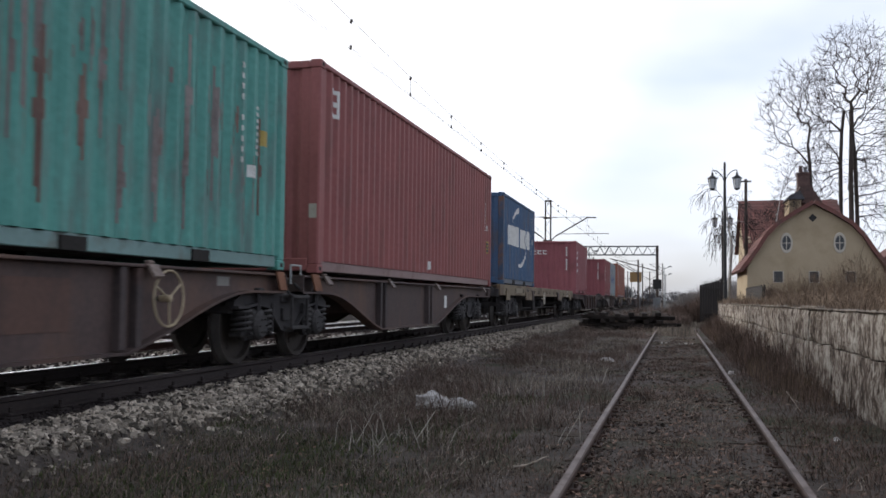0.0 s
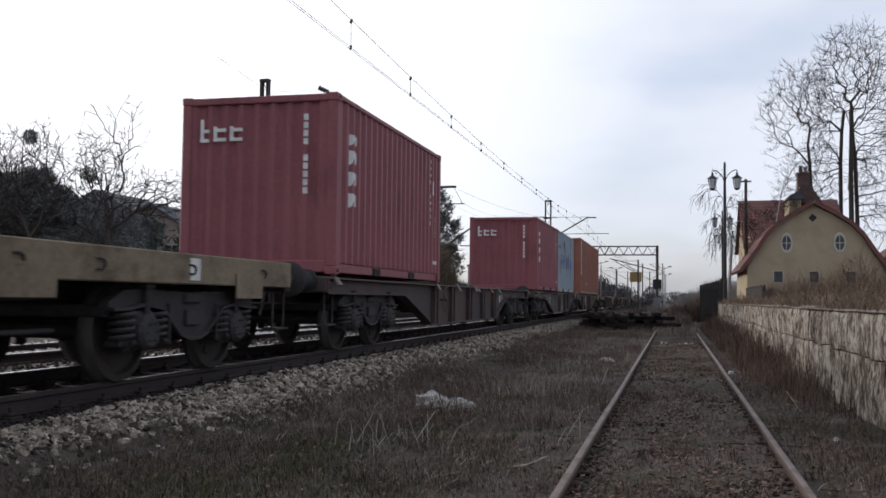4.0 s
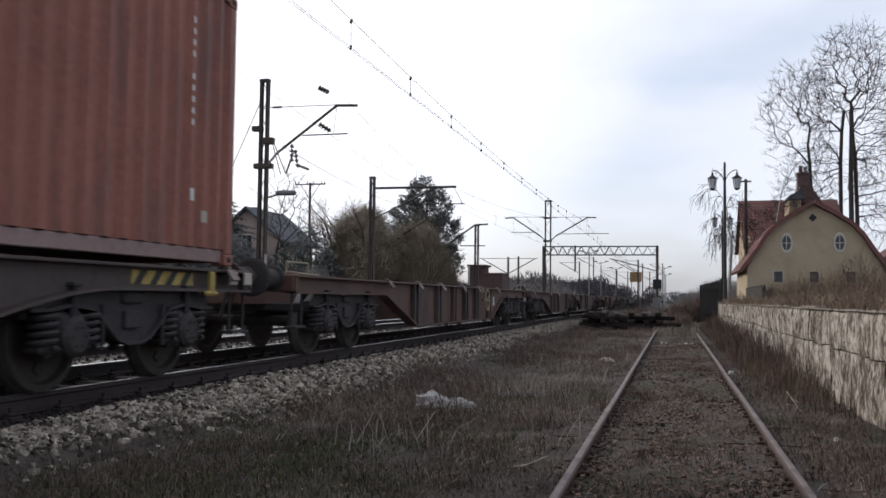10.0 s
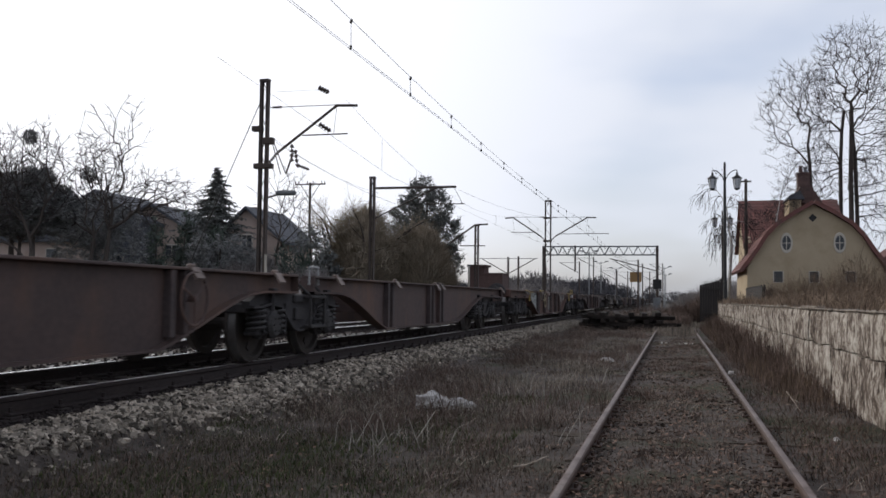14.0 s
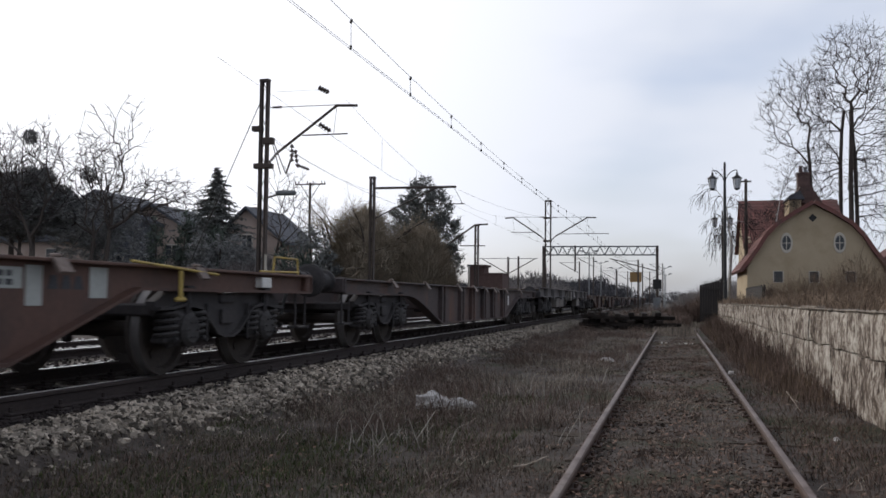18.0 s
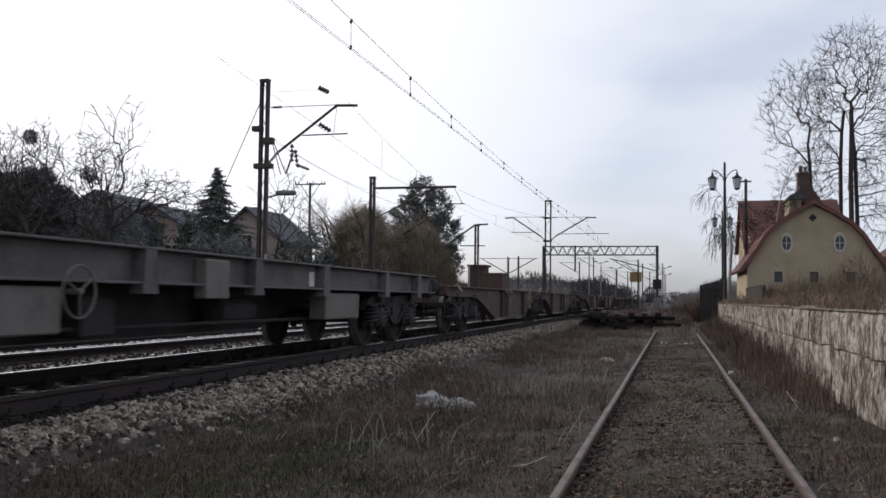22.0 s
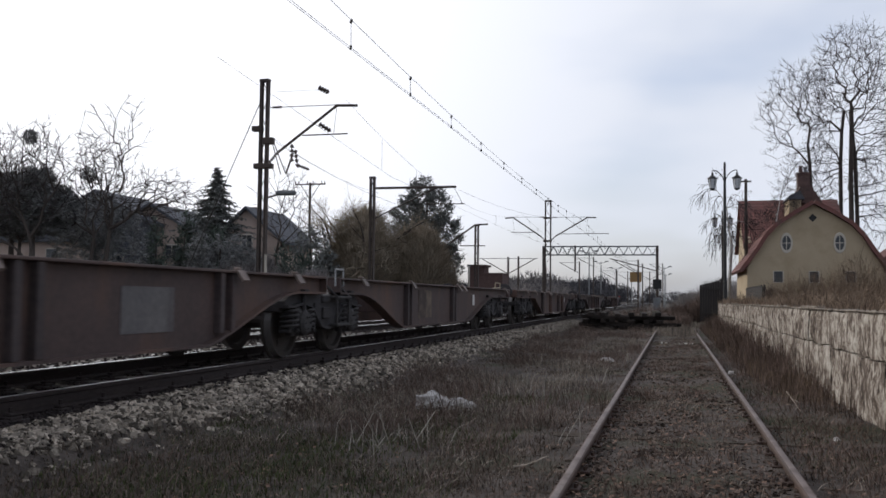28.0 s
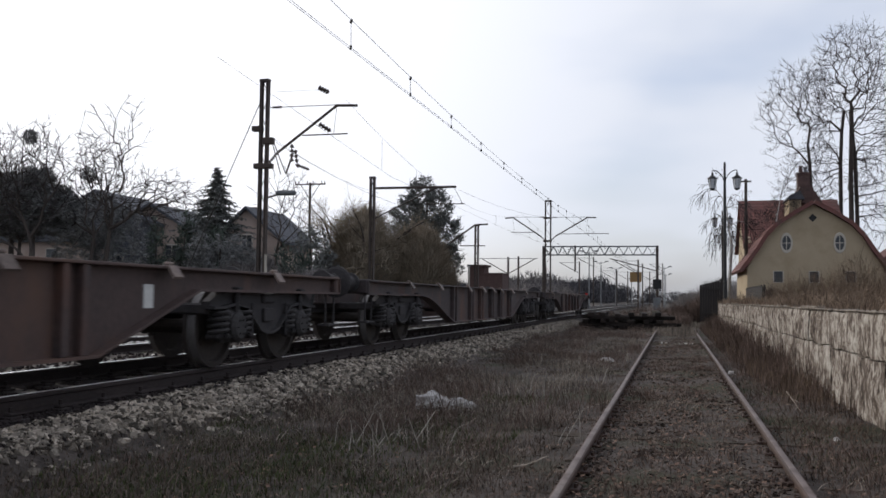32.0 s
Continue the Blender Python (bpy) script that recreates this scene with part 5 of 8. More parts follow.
def height(x, y):
    """Height of the bare ground: siding bed, ballast bank of the main line, raised yard behind the wall, gardens to the west."""
    h = -0.10 + 0.0 * x
    h = h + 0.03 * np.sin(x * 1.7 + y * 0.9) * np.sin(y * 0.63 + 1.2) * step(-1.0, -1.6, x) * step(-4.2, -3.6, x)
    bank = 0.28 * step(-3.85, -4.75, x) * step(-14.0, -12.6, x)
    h = h + bank
    h = h + step(-13.5, -20.0, x) * 0.55 + step(-20, -60, x) * 1.2
    yard = 1.12 * (step(2.28, 2.36, x) * step(45.2, 44.6, y) + step(3.0, 6.5, x) * step(44.6, 45.2, y))
    h = h + yard
    h = h + 0.06 * np.sin(x * 0.31 + 0.4) * np.sin(y * 0.23) * step(6, 12, np.abs(x))
    return h


def build_ground():
    xs = np.concatenate([[-3000, -1200, -500, -220, -120, -80, -60, -45, -35, -28, -23, -19, -16], np.arange(-14.5, -1.0, 0.22), np.arange(-1.0, 2.2, 0.2), [2.24, 2.28, 2.32, 2.36, 2.5, 3, 3.5, 4, 4.6, 5.2, 6, 6.6, 7.4, 9, 11, 14, 18, 24, 32, 45, 70, 120, 220, 500, 1200, 3000]])
    ys = np.concatenate([[-600, -200, -60, -25, -10, -4], np.arange(-1, 44.5, 0.5), [44.6, 44.9, 45.2, 46, 47.5, 49, 51, 54, 58, 62, 66, 70, 76, 84, 95, 110, 130, 160, 200, 260, 340, 450, 650, 1000, 1800, 3000, 5000]])
    X, Y = np.meshgrid(xs, ys)
    Z = height(X, Y)
    near = (np.abs(X) < 16) & (Y < 46) & (Y > -2) & (X < 2.2)
    Z = Z + np.where(near, np.random.RandomState(4).uniform(-0.016, 0.016, X.shape), 0)
    nx, ny = len(xs), len(ys)
    me = bpy.data.meshes.new("ground")
    verts = np.stack([X, Y, Z], -1).reshape(-1, 3)
    i = (np.arange(ny - 1)[:, None] * nx + np.arange(nx - 1)[None, :]).ravel()
    faces = np.stack([i, i + 1, i + nx + 1, i + nx], -1)
    me.from_pydata(verts.tolist(), [], faces.tolist())
    me.update()
    solid("ground", smooth(me), M_EARTH, "dark dry earth with dead grass and moss", "ground", kind="structure")


build_ground()


def scatter(name, material, label, category, points, sizes, seed, flat=0.75, parent=None):
    """Many angular stones in one mesh."""
    R = np.random.RandomState(seed)
    base = np.array([(x, y, z) for x in (-1, 1) for y in (-1, 1) for z in (-1, 1)]) * 0.66
    tri = np.array([(0, 1, 3), (0, 3, 2), (4, 6, 7), (4, 7, 5), (0, 4, 5), (0, 5, 1), (2, 3, 7), (2, 7, 6), (0, 2, 6), (0, 6, 4), (1, 5, 7), (1, 7, 3)])
    n = len(points)
    v = base[None] * R.uniform(0.6, 1.15, (n, 8, 1)) * R.uniform(0.65, 1.2, (n, 1, 3)) + R.uniform(-0.2, 0.2, (n, 8, 3))
    a, b = R.uniform(0, 6.28, n), R.uniform(-1.0, 1.0, n)
    ca, sa, cb, sb = np.cos(a), np.sin(a), np.cos(b), np.sin(b)
    x, y, z = v[..., 0], v[..., 1], v[..., 2] * flat
    y, z = y * cb[:, None] - z * sb[:, None], y * sb[:, None] + z * cb[:, None]
    x, y = x * ca[:, None] - y * sa[:, None], x * sa[:, None] + y * ca[:, None]
    v = np.stack([x, y, z], -1) * np.asarray(sizes)[:, None, None] + np.asarray(points)[:, None, :]
    f = (tri[None] + (np.arange(n) * 8)[:, None, None]).reshape(-1, 3)
    me = bpy.data.meshes.new(name)
    me.from_pydata(v.reshape(-1, 3).tolist(), [], f.tolist())
    me.update()
    me.materials.append(material)
    ob = new(name, me)
    if parent is not None:
        ob.parent = parent
        return tagged(ob, label, kind="stuff")
    return tagged(ob, label, category, kind="stuff")


def build_ballast():
    R = np.random.RandomState(11)

    def band(n, x0, x1, y0, y1, power, lift):
        x = R.uniform(x0, x1, n)
        y = y0 + (y1 - y0) * R.uniform(0, 1, n) ** power

        return np.stack([x, y, height(x, y) + lift], -1)
    p = band(17000, 0, 1, 4.0, 46, 1.7, 0.0)
    c = np.clip((9.5 - p[:, 1]) / 3.5, 0, 1)
    p[:, 0] = -4.90 + 0.24 * c + (0.74 - 0.46 * c + R.normal(0, 0.05, len(p))) * p[:, 0]
    p[:, 2] = height(p[:, 0], p[:, 1]) + 0.014
    q = band(900, 0, 1, 4.0, 26, 1.5, 0.0)
    q[:, 0] = -4.16 - 0.30 * np.clip((8.2 - q[:, 1]) / 3.5, 0, 1) + 0.35 * q[:, 0] ** 2.5
    q[:, 2] = height(q[:, 0], q[:, 1])
    near = band(3200, -4.90, -4.3, -6.0, 4.2, 1.0, 0.014)
    pts = np.concatenate([p, q, near])
    scatter("shoulder_ballast", M_STONE, "pale grey crushed stone on the track shoulder", "ballast", pts, 0.017 + 0.034 * R.uniform(0, 1, len(pts)) ** 1.4, 21, 0.8)
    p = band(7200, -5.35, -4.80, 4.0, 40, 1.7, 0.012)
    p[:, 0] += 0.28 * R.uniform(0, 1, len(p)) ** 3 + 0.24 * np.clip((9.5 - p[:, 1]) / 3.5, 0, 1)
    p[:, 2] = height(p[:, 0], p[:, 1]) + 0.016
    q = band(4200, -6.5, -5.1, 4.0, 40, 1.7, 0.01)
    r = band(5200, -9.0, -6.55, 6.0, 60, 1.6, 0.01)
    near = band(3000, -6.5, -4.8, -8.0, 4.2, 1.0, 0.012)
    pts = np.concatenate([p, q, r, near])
    scatter("track_ballast", M_STONE_DARK, "very dark brown crushed stone between the rails", "ballast", pts, R.uniform(0.018, 0.042, len(pts)), 22)
    p = np.concatenate([band(5200, -10.42, -9.16, 7.0, 46, 1.3, 0.03), band(2600, -12.6, -10.7, 8.0, 60, 1.3, 0.02), band(260, -8.15, -8.09, 7.0, 46, 1.3, 0.004)])
    scatter("second_track_ballast", M_STONE_PALE, "pale crushed stone filling the second track", "ballast", p, R.uniform(0.03, 0.055, len(p)), 23)
    p = band(9000, -0.75, 0.85, 3.6, 30, 2.0, -0.005)
    q = band(900, -1.6, -0.8, 3.6, 20, 1.6, -0.008)
    r = band(1000, 0.85, 2.1, 3.6, 24, 1.6, -0.008)
    near = band(3000, -0.75, 0.85, -6.0, 3.7, 1.0, -0.005)
    pts = np.concatenate([p, q, r, near])
    k = np.arange(26)
    row = np.stack([-0.35 + 0.036 * k + R.uniform(-0.02, 0.02, 26), 27.6 + R.uniform(-0.12, 0.12, 26), np.full(26, -0.04)], -1)
    scatter("pale_stones", M_STONE_PALE, "row of small pale stones across the siding", "stones", row, 0.008 + 0.034 * R.uniform(0, 1, 26) ** 2.2, 25)
    scatter("siding_gravel", M_GRAVEL, "dirty gravel and leaf litter along the siding", "gravel", pts, R.uniform(0.008, 0.026, len(pts)) * R.choice([1, 1, 1, 1.5], len(pts)), 24, 0.6)


# ---- tracks ----
def rail_mesh(y0, y1, head, side, wob=0.0):
    prof = [(-0.010, 0.0), (-0.022, -0.0026), (-0.031, -0.007), (-0.036, -0.014), (-0.036, -0.038), (-0.009, -0.050), (-0.009, -0.125), (-0.068, -0.140), (-0.068, -0.150), (0.068, -0.150), (0.068, -0.140), (0.009, -0.125), (0.009, -0.050), (0.036, -0.038), (0.036, -0.014), (0.031, -0.007), (0.022, -0.0026), (0.010, 0.0)]
    g = Geo()
    n = len(prof)
    ys = [y0, y1] if not wob else list(np.arange(y0, y1, 1.5)) + [y1]
    rnd = random.Random(5)
    offs = [(rnd.uniform(-wob, wob), rnd.uniform(-wob, wob) * 0.6) for _ in ys]
    v = [(x + o[0], y, z + o[1]) for y, o in zip(ys, offs) for x, z in prof]
    f = [(j * n + i, j * n + (i + 1) % n, (j + 1) * n + (i + 1) % n, (j + 1) * n + i) for j in range(len(ys) - 1) for i in range(n)]
    f += [tuple(range(n)), tuple(range(len(v) - n, len(v)))]
    me = g.add(v, f).mesh("rail")
    me.materials.append(side)
    me.materials.append(head)
    for p in me.polygons:
        if p.normal.z > (0.95 if wob else 0.96) and p.center.z > -0.02:
            p.material_index = 1
    return me


def sleeper_mesh(half, wide, high, rough, seed):
    rnd = random.Random(seed)
    g = Geo().box(-half, half, -wide / 2, wide / 2, -high, 0, 0.015)
    g.v = [(x + rnd.uniform(-rough, rough), y + rnd.uniform(-rough, rough), z + rnd.uniform(-rough, rough)) for x, y, z in g.v]
    return g.mesh("sleeper")


def build_tracks():
    t = tagged(new("siding_track"), "disused siding with rusty rails half sunk in gravel", "railway track", kind="structure")
    me = rail_mesh(-4, 43.0, M_RAIL_HEAD_OLD, M_RAIL_RUST, 0.003)
    for x in (-0.7535, 0.7535):
        part("rail", me, None, t, "rust-brown rail with a dull worn head", at=(x, 0, 0.0))
    kinds = [sleeper_mesh(1.25, 0.25, 0.12, 0.012, s) for s in (1, 2, 3)]
    for m in kinds:
        m.materials.append(M_SLEEPER)
    plate = Geo().box(-0.09, 0.09, -0.08, 0.08, 0, 0.02, 0.004)
    for x in (-0.06, 0.06):
        plate.rod((x, -0.03, 0.02), (x, -0.03, 0.05), 0.014)
        plate.rod((x, 0.04, 0.02), (x, 0.04, 0.05), 0.014)
    plate = plate.mesh("rail_chair")
    plate.materials.append(M_RAIL_RUST)
    rnd = random.Random(9)
    for k in range(70):
        y = -2.0 + k * 0.64 + rnd.uniform(-0.03, 0.03)
        s = part("sleeper", kinds[k % 3], None, t, at=(rnd.uniform(-0.04, 0.04), y, -0.112 + rnd.uniform(-0.015, 0.013)))
        s.rotation_euler.z = rnd.uniform(-0.015, 0.015)
        if k < 30:
            for x in (-0.7535, 0.7535):
                part("rail_chair", plate, None, t, at=(x, y, -0.095))
    joint = Geo().box(0.012, 0.03, -0.30, 0.30, -0.11, -0.05, 0.006)
    for k in (-0.22, -0.08, 0.08, 0.22):
        joint.rod((0.03, k, -0.08), (0.055, k, -0.08), 0.018)
    part("fishplate", joint, M_RAIL_RUST, t, at=(-0.7535, 8.6, 0))
    t.matrix_basis = pose(0.056, 0, 0, 0, 0, -0.13)
    t = tagged(new("main_track"), "main line track with polished rails on concrete sleepers", "railway track", kind="structure")
    me = rail_mesh(-60, 420, M_RAIL_SHINE, M_RAIL_MAIN)
    for x in (-5.05, -6.55):
        part("rail", me, None, t, "rail with a bright polished head", at=(x, 0, 0.37))
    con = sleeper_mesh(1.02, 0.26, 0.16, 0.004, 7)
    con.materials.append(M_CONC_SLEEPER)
    clip = Geo().box(-0.17, 0.17, -0.07, 0.07, 0, 0.02, 0.004)
    for x in (-0.11, 0.11):
        clip.box(x - 0.035, x + 0.035, -0.05, 0.05, 0.02, 0.05, 0.01)
        clip.rod((x, 0, 0.05), (x, 0, 0.09), 0.017)
    clip = clip.mesh("rail_clip")
    clip.materials.append(M_RAIL_MAIN)
    for k in range(170):
        y = -10.0 + k * 0.6
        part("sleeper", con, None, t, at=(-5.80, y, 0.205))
        if k < 80:
            for x in (-5.05, -6.55):
                part("rail_clip", clip, None, t, at=(x, y, 0.205))
    t = tagged(new("second_track"), "second main line track with polished rails", "railway track", kind="structure")
    for x in (-9.05, -10.55):
        part("rail", me, None, t, "rail with a bright polished head", at=(x, 0, 0.325))
    for k in range(100):
        part("sleeper", con, None, t, at=(-9.80, 6.0 + k * 0.6, 0.16))


build_tracks()
build_ballast()

# ---- retaining wall ----


def build_wall():
    w = tagged(new("wall_platform"), "weathered pale rendered stone retaining wall with dark joints", "wall", kind="structure")
    part("core", Geo().box(2.10, 2.42, -5.9, 44.3, -0.5, 1.06), M_WALL_JOINT, w)
    rnd = random.Random(12)
    for z0, z1 in ((-0.35, 0.565), (0.585, 1.055)):
        y = -6.0
        while y < 44.3:
            n = rnd.uniform(0.9, 1.9)
            e = min(y + n, 44.4)
            if e - y < 0.2:
                break
            x = 2.045 + rnd.uniform(-0.012, 0.012)
            ny, nz = max(2, int((e - y) / 0.10)), 8
            g = Geo()
            ya, yb, za, zb = y + 0.004, e - 0.004, z0, z1
            front = []
            for j in range(nz + 1):
                for i in range(ny + 1):
                    p = Vector((0, ya + (yb - ya) * i / ny, za + (zb - za) * j / nz))
                    edge = i in (0, ny) or j in (0, nz)
                    d = noise.noise(p * 2.1) * 0.045 + noise.noise(p * 8.0) * 0.022 + (0.012 if edge else 0)
                    k = 0.034 * noise.noise(p * 2.6 + Vector((7, 0, 0))) + 0.012 * noise.noise(p * 9)
                    front.append((x + d, p.y + (k if i in (0, ny) else 0), p.z + (k if j in (0, nz) else 0)))
            W = ny + 1
            f = [(j * W + i, j * W + i + 1, (j + 1) * W + i + 1, (j + 1) * W + i) for j in range(nz) for i in range(ny)]
            rim = [i for i in range(W)] + [j * W + ny for j in range(1, nz + 1)] + [nz * W + i for i in range(ny - 1, -1, -1)] + [j * W for j in range(nz - 1, 0, -1)]
            back = [(2.12, front[i][1], front[i][2]) for i in rim]
            k0 = len(front)
            f += [(rim[i], rim[(i + 1) % len(rim)], k0 + (i + 1) % len(rim), k0 + i) for i in range(len(rim))]
            g.add(front + back, f)
            part("stone_block", g, M_WALL, w)
            y = e
    y = -6.0
    while y < 44.2:
        n = rnd.uniform(1.1, 2.0)
        e = min(y + n, 44.4)
        g = Geo().box(2.035 + rnd.uniform(-0.02, 0.02), 2.50, y + 0.004, e - 0.004, 1.06, 1.105 + rnd.uniform(-0.02, 0.02), 0.018)
        part("coping_stone", g, M_COPING, w)
        y = e


build_wall()

# ---- grass ----


def blades(name, material, label, pts, heights, seed, lean=0.5, width=0.004, droop=0.5, wind=(0, 0)):
    """Single curved blades or stalks, all in one mesh."""
    R = np.random.RandomState(seed)
    n = len(pts)
    pts = np.asarray(pts)
    h = np.asarray(heights)
    a = R.uniform(0, 2 * np.pi, n)
    l = R.uniform(0.05, lean, n) * h
    dx, dy = np.cos(a) * l + wind[0] * h, np.sin(a) * l + wind[1] * h
    w = width * R.uniform(0.6, 1.5, n)
    px, py = -np.sin(a + 0.8) * w, np.cos(a + 0.8) * w
    mid = np.stack([pts[:, 0] + dx * 0.38, pts[:, 1] + dy * 0.38, pts[:, 2] + h * 0.62], -1)
    tip = np.stack([pts[:, 0] + dx * (1 + droop * 0.4), pts[:, 1] + dy * (1 + droop * 0.4), pts[:, 2] + h * (1 - droop * R.uniform(0, 0.35, n))], -1)
    side = np.stack([px, py, np.zeros(n)], -1)
    v = np.stack([pts - side, pts + side, mid + side * 0.75, mid - side * 0.75, tip], 1)
    k = (np.arange(n) * 5)[:, None]
    q = np.array([[0, 1, 2, 3]]) + k
    t = np.array([[3, 2, 4]]) + k
    me = bpy.data.meshes.new(name)
    me.from_pydata(v.reshape(-1, 3).tolist(), [], q.tolist() + t.tolist())
    me.update()
    return solid(name, me, material, label, "grass", kind="stuff")


def clumped(R, n, x0, x1, y0, y1, clumps, spread, power=1.5, patch=None):
    """Points gathered in clumps over a stretch of ground, thicker near the camera's end."""
    cx = R.uniform(x0, x1, clumps)
    cy = y0 + (y1 - y0) * R.uniform(0, 1, clumps) ** power
    k = R.randint(0, clumps, n)
    if patch is not None:
        field = np.sin(cx * 1.3 + patch) * np.sin(cy * 0.55 + patch * 2.1) + 0.5 * np.sin(cx * 2.9 - cy * 1.1 + patch)
        good = np.flatnonzero(field > np.median(field) - 0.1)
        k = good[R.randint(0, len(good), n)]
    x = cx[k] + R.normal(0, spread, n)
    y = cy[k] + R.normal(0, spread * 1.3, n)
    x = np.clip(x, x0 - 0.1, x1 + 0.1)
    return np.stack([x, y, height(x, y) - 0.01], -1), k


def build_grass():
    R = np.random.RandomState(31)
    p, k = clumped(R, 27000, -3.95, -0.95, 3.8, 30, 460, 0.20, 1.6, 0.7)
    blades("short_grass", M_GRASS, "short dull green winter grass", p, R.uniform(0.02, 0.085, len(p)), 1, 0.8, 0.0035)
    p, k = clumped(R, 13000, -3.9, -0.9, 4.5, 42, 170, 0.17, 1.3, 2.2)
    blades("dry_grass", M_STRAW, "dry straw-coloured grass on the verge", p, R.uniform(0.05, 0.30, len(p)) * (0.25 + R.uniform(0, 1, 170)[k]) * np.clip(0.35 + (p[:, 1] - 5) / 10, 0.35, 1), 2, 1.9, 0.0024, 1.3)
    p, k = clumped(R, 25000, -4.0, -0.88, 4.6, 44, 260, 0.24, 1.35, 4.4)
    blades("dead_weeds", M_BRAMBLE, "dead brown weed stems on the verge", p, R.uniform(0.08, 0.42, len(p)) * (0.3 + R.uniform(0, 1, 260)[k]) * np.clip(0.35 + (p[:, 1] - 5) / 10, 0.35, 1), 3, 1.3, 0.0026, 1.1)
    p, k = clumped(R, 11000, -0.62, 0.74, 3.6, 40, 240, 0.15, 1.7, 3.3)
    blades("track_weeds", M_BRAMBLE, "low dead weeds between the siding rails", p, R.uniform(0.02, 0.10, len(p)), 4, 1.0, 0.003)
    p, k = clumped(R, 3600, -0.62, 0.74, 4.5, 40, 110, 0.16, 1.4, 1.1)
    blades("track_grass", M_STRAW, "thin dry grass between the siding rails", p, R.uniform(0.02, 0.10, len(p)), 5, 1.0, 0.0028)
    p, k = clumped(R, 9000, 0.95, 2.0, 4.0, 30, 220, 0.2, 1.4)
    blades("wall_side_grass", M_BRAMBLE, "short dead grass beside the wall", p, R.uniform(0.03, 0.17, len(p)), 6, 1.5, 0.003, 1.0)
    p, k = clumped(R, 11500, 1.30, 1.98, 10.0, 44, 300, 0.16, 0.9)
    blades("wall_weeds", M_BRAMBLE, "dark russet weeds along the foot of the wall", p, R.uniform(0.12, 1.0, len(p)) * (0.3 + 0.9 * R.uniform(0, 1, 300)[k]) * np.clip((p[:, 1] - 9.5) / 9, 0.10, 1) * np.clip((p[:, 0] - 0.9) / 0.8, 0.3, 1), 7, 0.55, 0.0042, 0.8)
    p, k = clumped(R, 4500, 1.4, 1.95, 12, 44, 160, 0.14, 0.8)
    blades("russet_weeds", M_REED, "pale russet weeds at the end of the siding", p, R.uniform(0.08, 0.36, len(p)), 8, 0.5, 0.004)
    p, k = clumped(R, 38000, 2.5, 13.0, 8.0, 54, 900, 0.35, 0.8)
    blades("tall_grass", M_REED, "tall russet dead grass on the raised yard", p, R.uniform(0.12, 0.70, len(p)) * (0.35 + 0.75 * R.uniform(0, 1, 900)[k] ** 1.5), 9, 0.8, 0.0055, 0.8)
    p, k = clumped(R, 5000, 2.06, 2.45, 5.0, 44, 200, 0.12, 1.0)
    p[:, 2] = 1.09
    blades("wall_top_grass", M_REED, "thin dead grass hanging over the wall's edge", p, R.uniform(0.05, 0.24, len(p)) * (0.3 + R.uniform(0, 1, 200)[k]), 18, 1.3, 0.004, 1.0)
    p, k = clumped(R, 1100, 1.90, 2.00, 11.0, 40, 110, 0.10, 1.0)
    p[:, 0] = np.clip(p[:, 0], 1.86, 2.0)
    blades("wall_stems", M_BRAMBLE, "thin dead stems standing against the wall", p, R.uniform(0.15, 0.75, len(p)) * (0.4 + 0.8 * R.uniform(0, 1, 150)[k]), 19, 0.35, 0.0035, 0.6)
    p, k = clumped(R, 3000, -0.6, 0.8, 34, 48, 90, 0.3, 1.0)
    blades("end_weeds", M_STRAW, "dry weeds where the siding ends", p, R.uniform(0.1, 0.35, len(p)), 10, 0.6, 0.006)
    p, k = clumped(R, 7000, -3.7, 0.7, 42.5, 58, 160, 0.3, 1.0)
    p[:, 2] += 0.05
    blades("heap_weeds", M_BRAMBLE, "dead brown weeds over the earth heaps", p, R.uniform(0.25, 0.85, len(p)), 17, 0.7, 0.010, 0.6)
    p, k = clumped(R, 9000, -3.9, 1.8, 44, 75, 260, 0.5, 1.2)
    blades("far_verge_grass", M_STRAW, "dry grass beyond the siding", p, R.uniform(0.08, 0.35, len(p)), 11, 0.6, 0.010)
    p, k = clumped(R, 3600, -4.0, -1.3, 4.0, 30, 220, 0.24, 1.6, 2.2)
    p[:, 2] += 0.03
    blades("flattened_straw", M_STRAW, "pale flattened straw lying on the verge", p, R.uniform(0.03, 0.09, len(p)), 13, 4.5, 0.003, 0.7)
    p, k = clumped(R, 2600, -0.7, 2.0, 3.8, 28, 200, 0.24, 1.6)
    p[:, 2] += 0.02
    blades("flattened_straw", M_STRAW, "pale flattened straw along the siding", p, R.uniform(0.02, 0.06, len(p)), 14, 4.5, 0.003, 0.7)
    p, k = clumped(R, 11000, -4.0, -1.5, 3.6, 12, 70, 0.24, 1.2)
    blades("moss", M_MOSS, "low dark green moss and grass tufts", p, R.uniform(0.02, 0.09, len(p)), 15, 0.9, 0.004)
    p, k = clumped(R, 9000, -4.30, -3.1, 3.6, 10.5, 120, 0.18, 1.1)
    p = p[p[:, 0] > -4.28 - 0.03 * p[:, 1] + 0.1 * np.sin(p[:, 1] * 3)]
    blades("short_grass", M_GRASS, "short dull green winter grass along the ballast", p, R.uniform(0.02, 0.10, len(p)), 21, 1.0, 0.0035, 0.8)
    p, k = clumped(R, 2500, 0.9, 2.0, 4.5, 16, 40, 0.16, 1.2)
    blades("moss", M_MOSS, "low dull green moss beside the wall", p, R.uniform(0.015, 0.05, len(p)), 16, 0.9, 0.004)
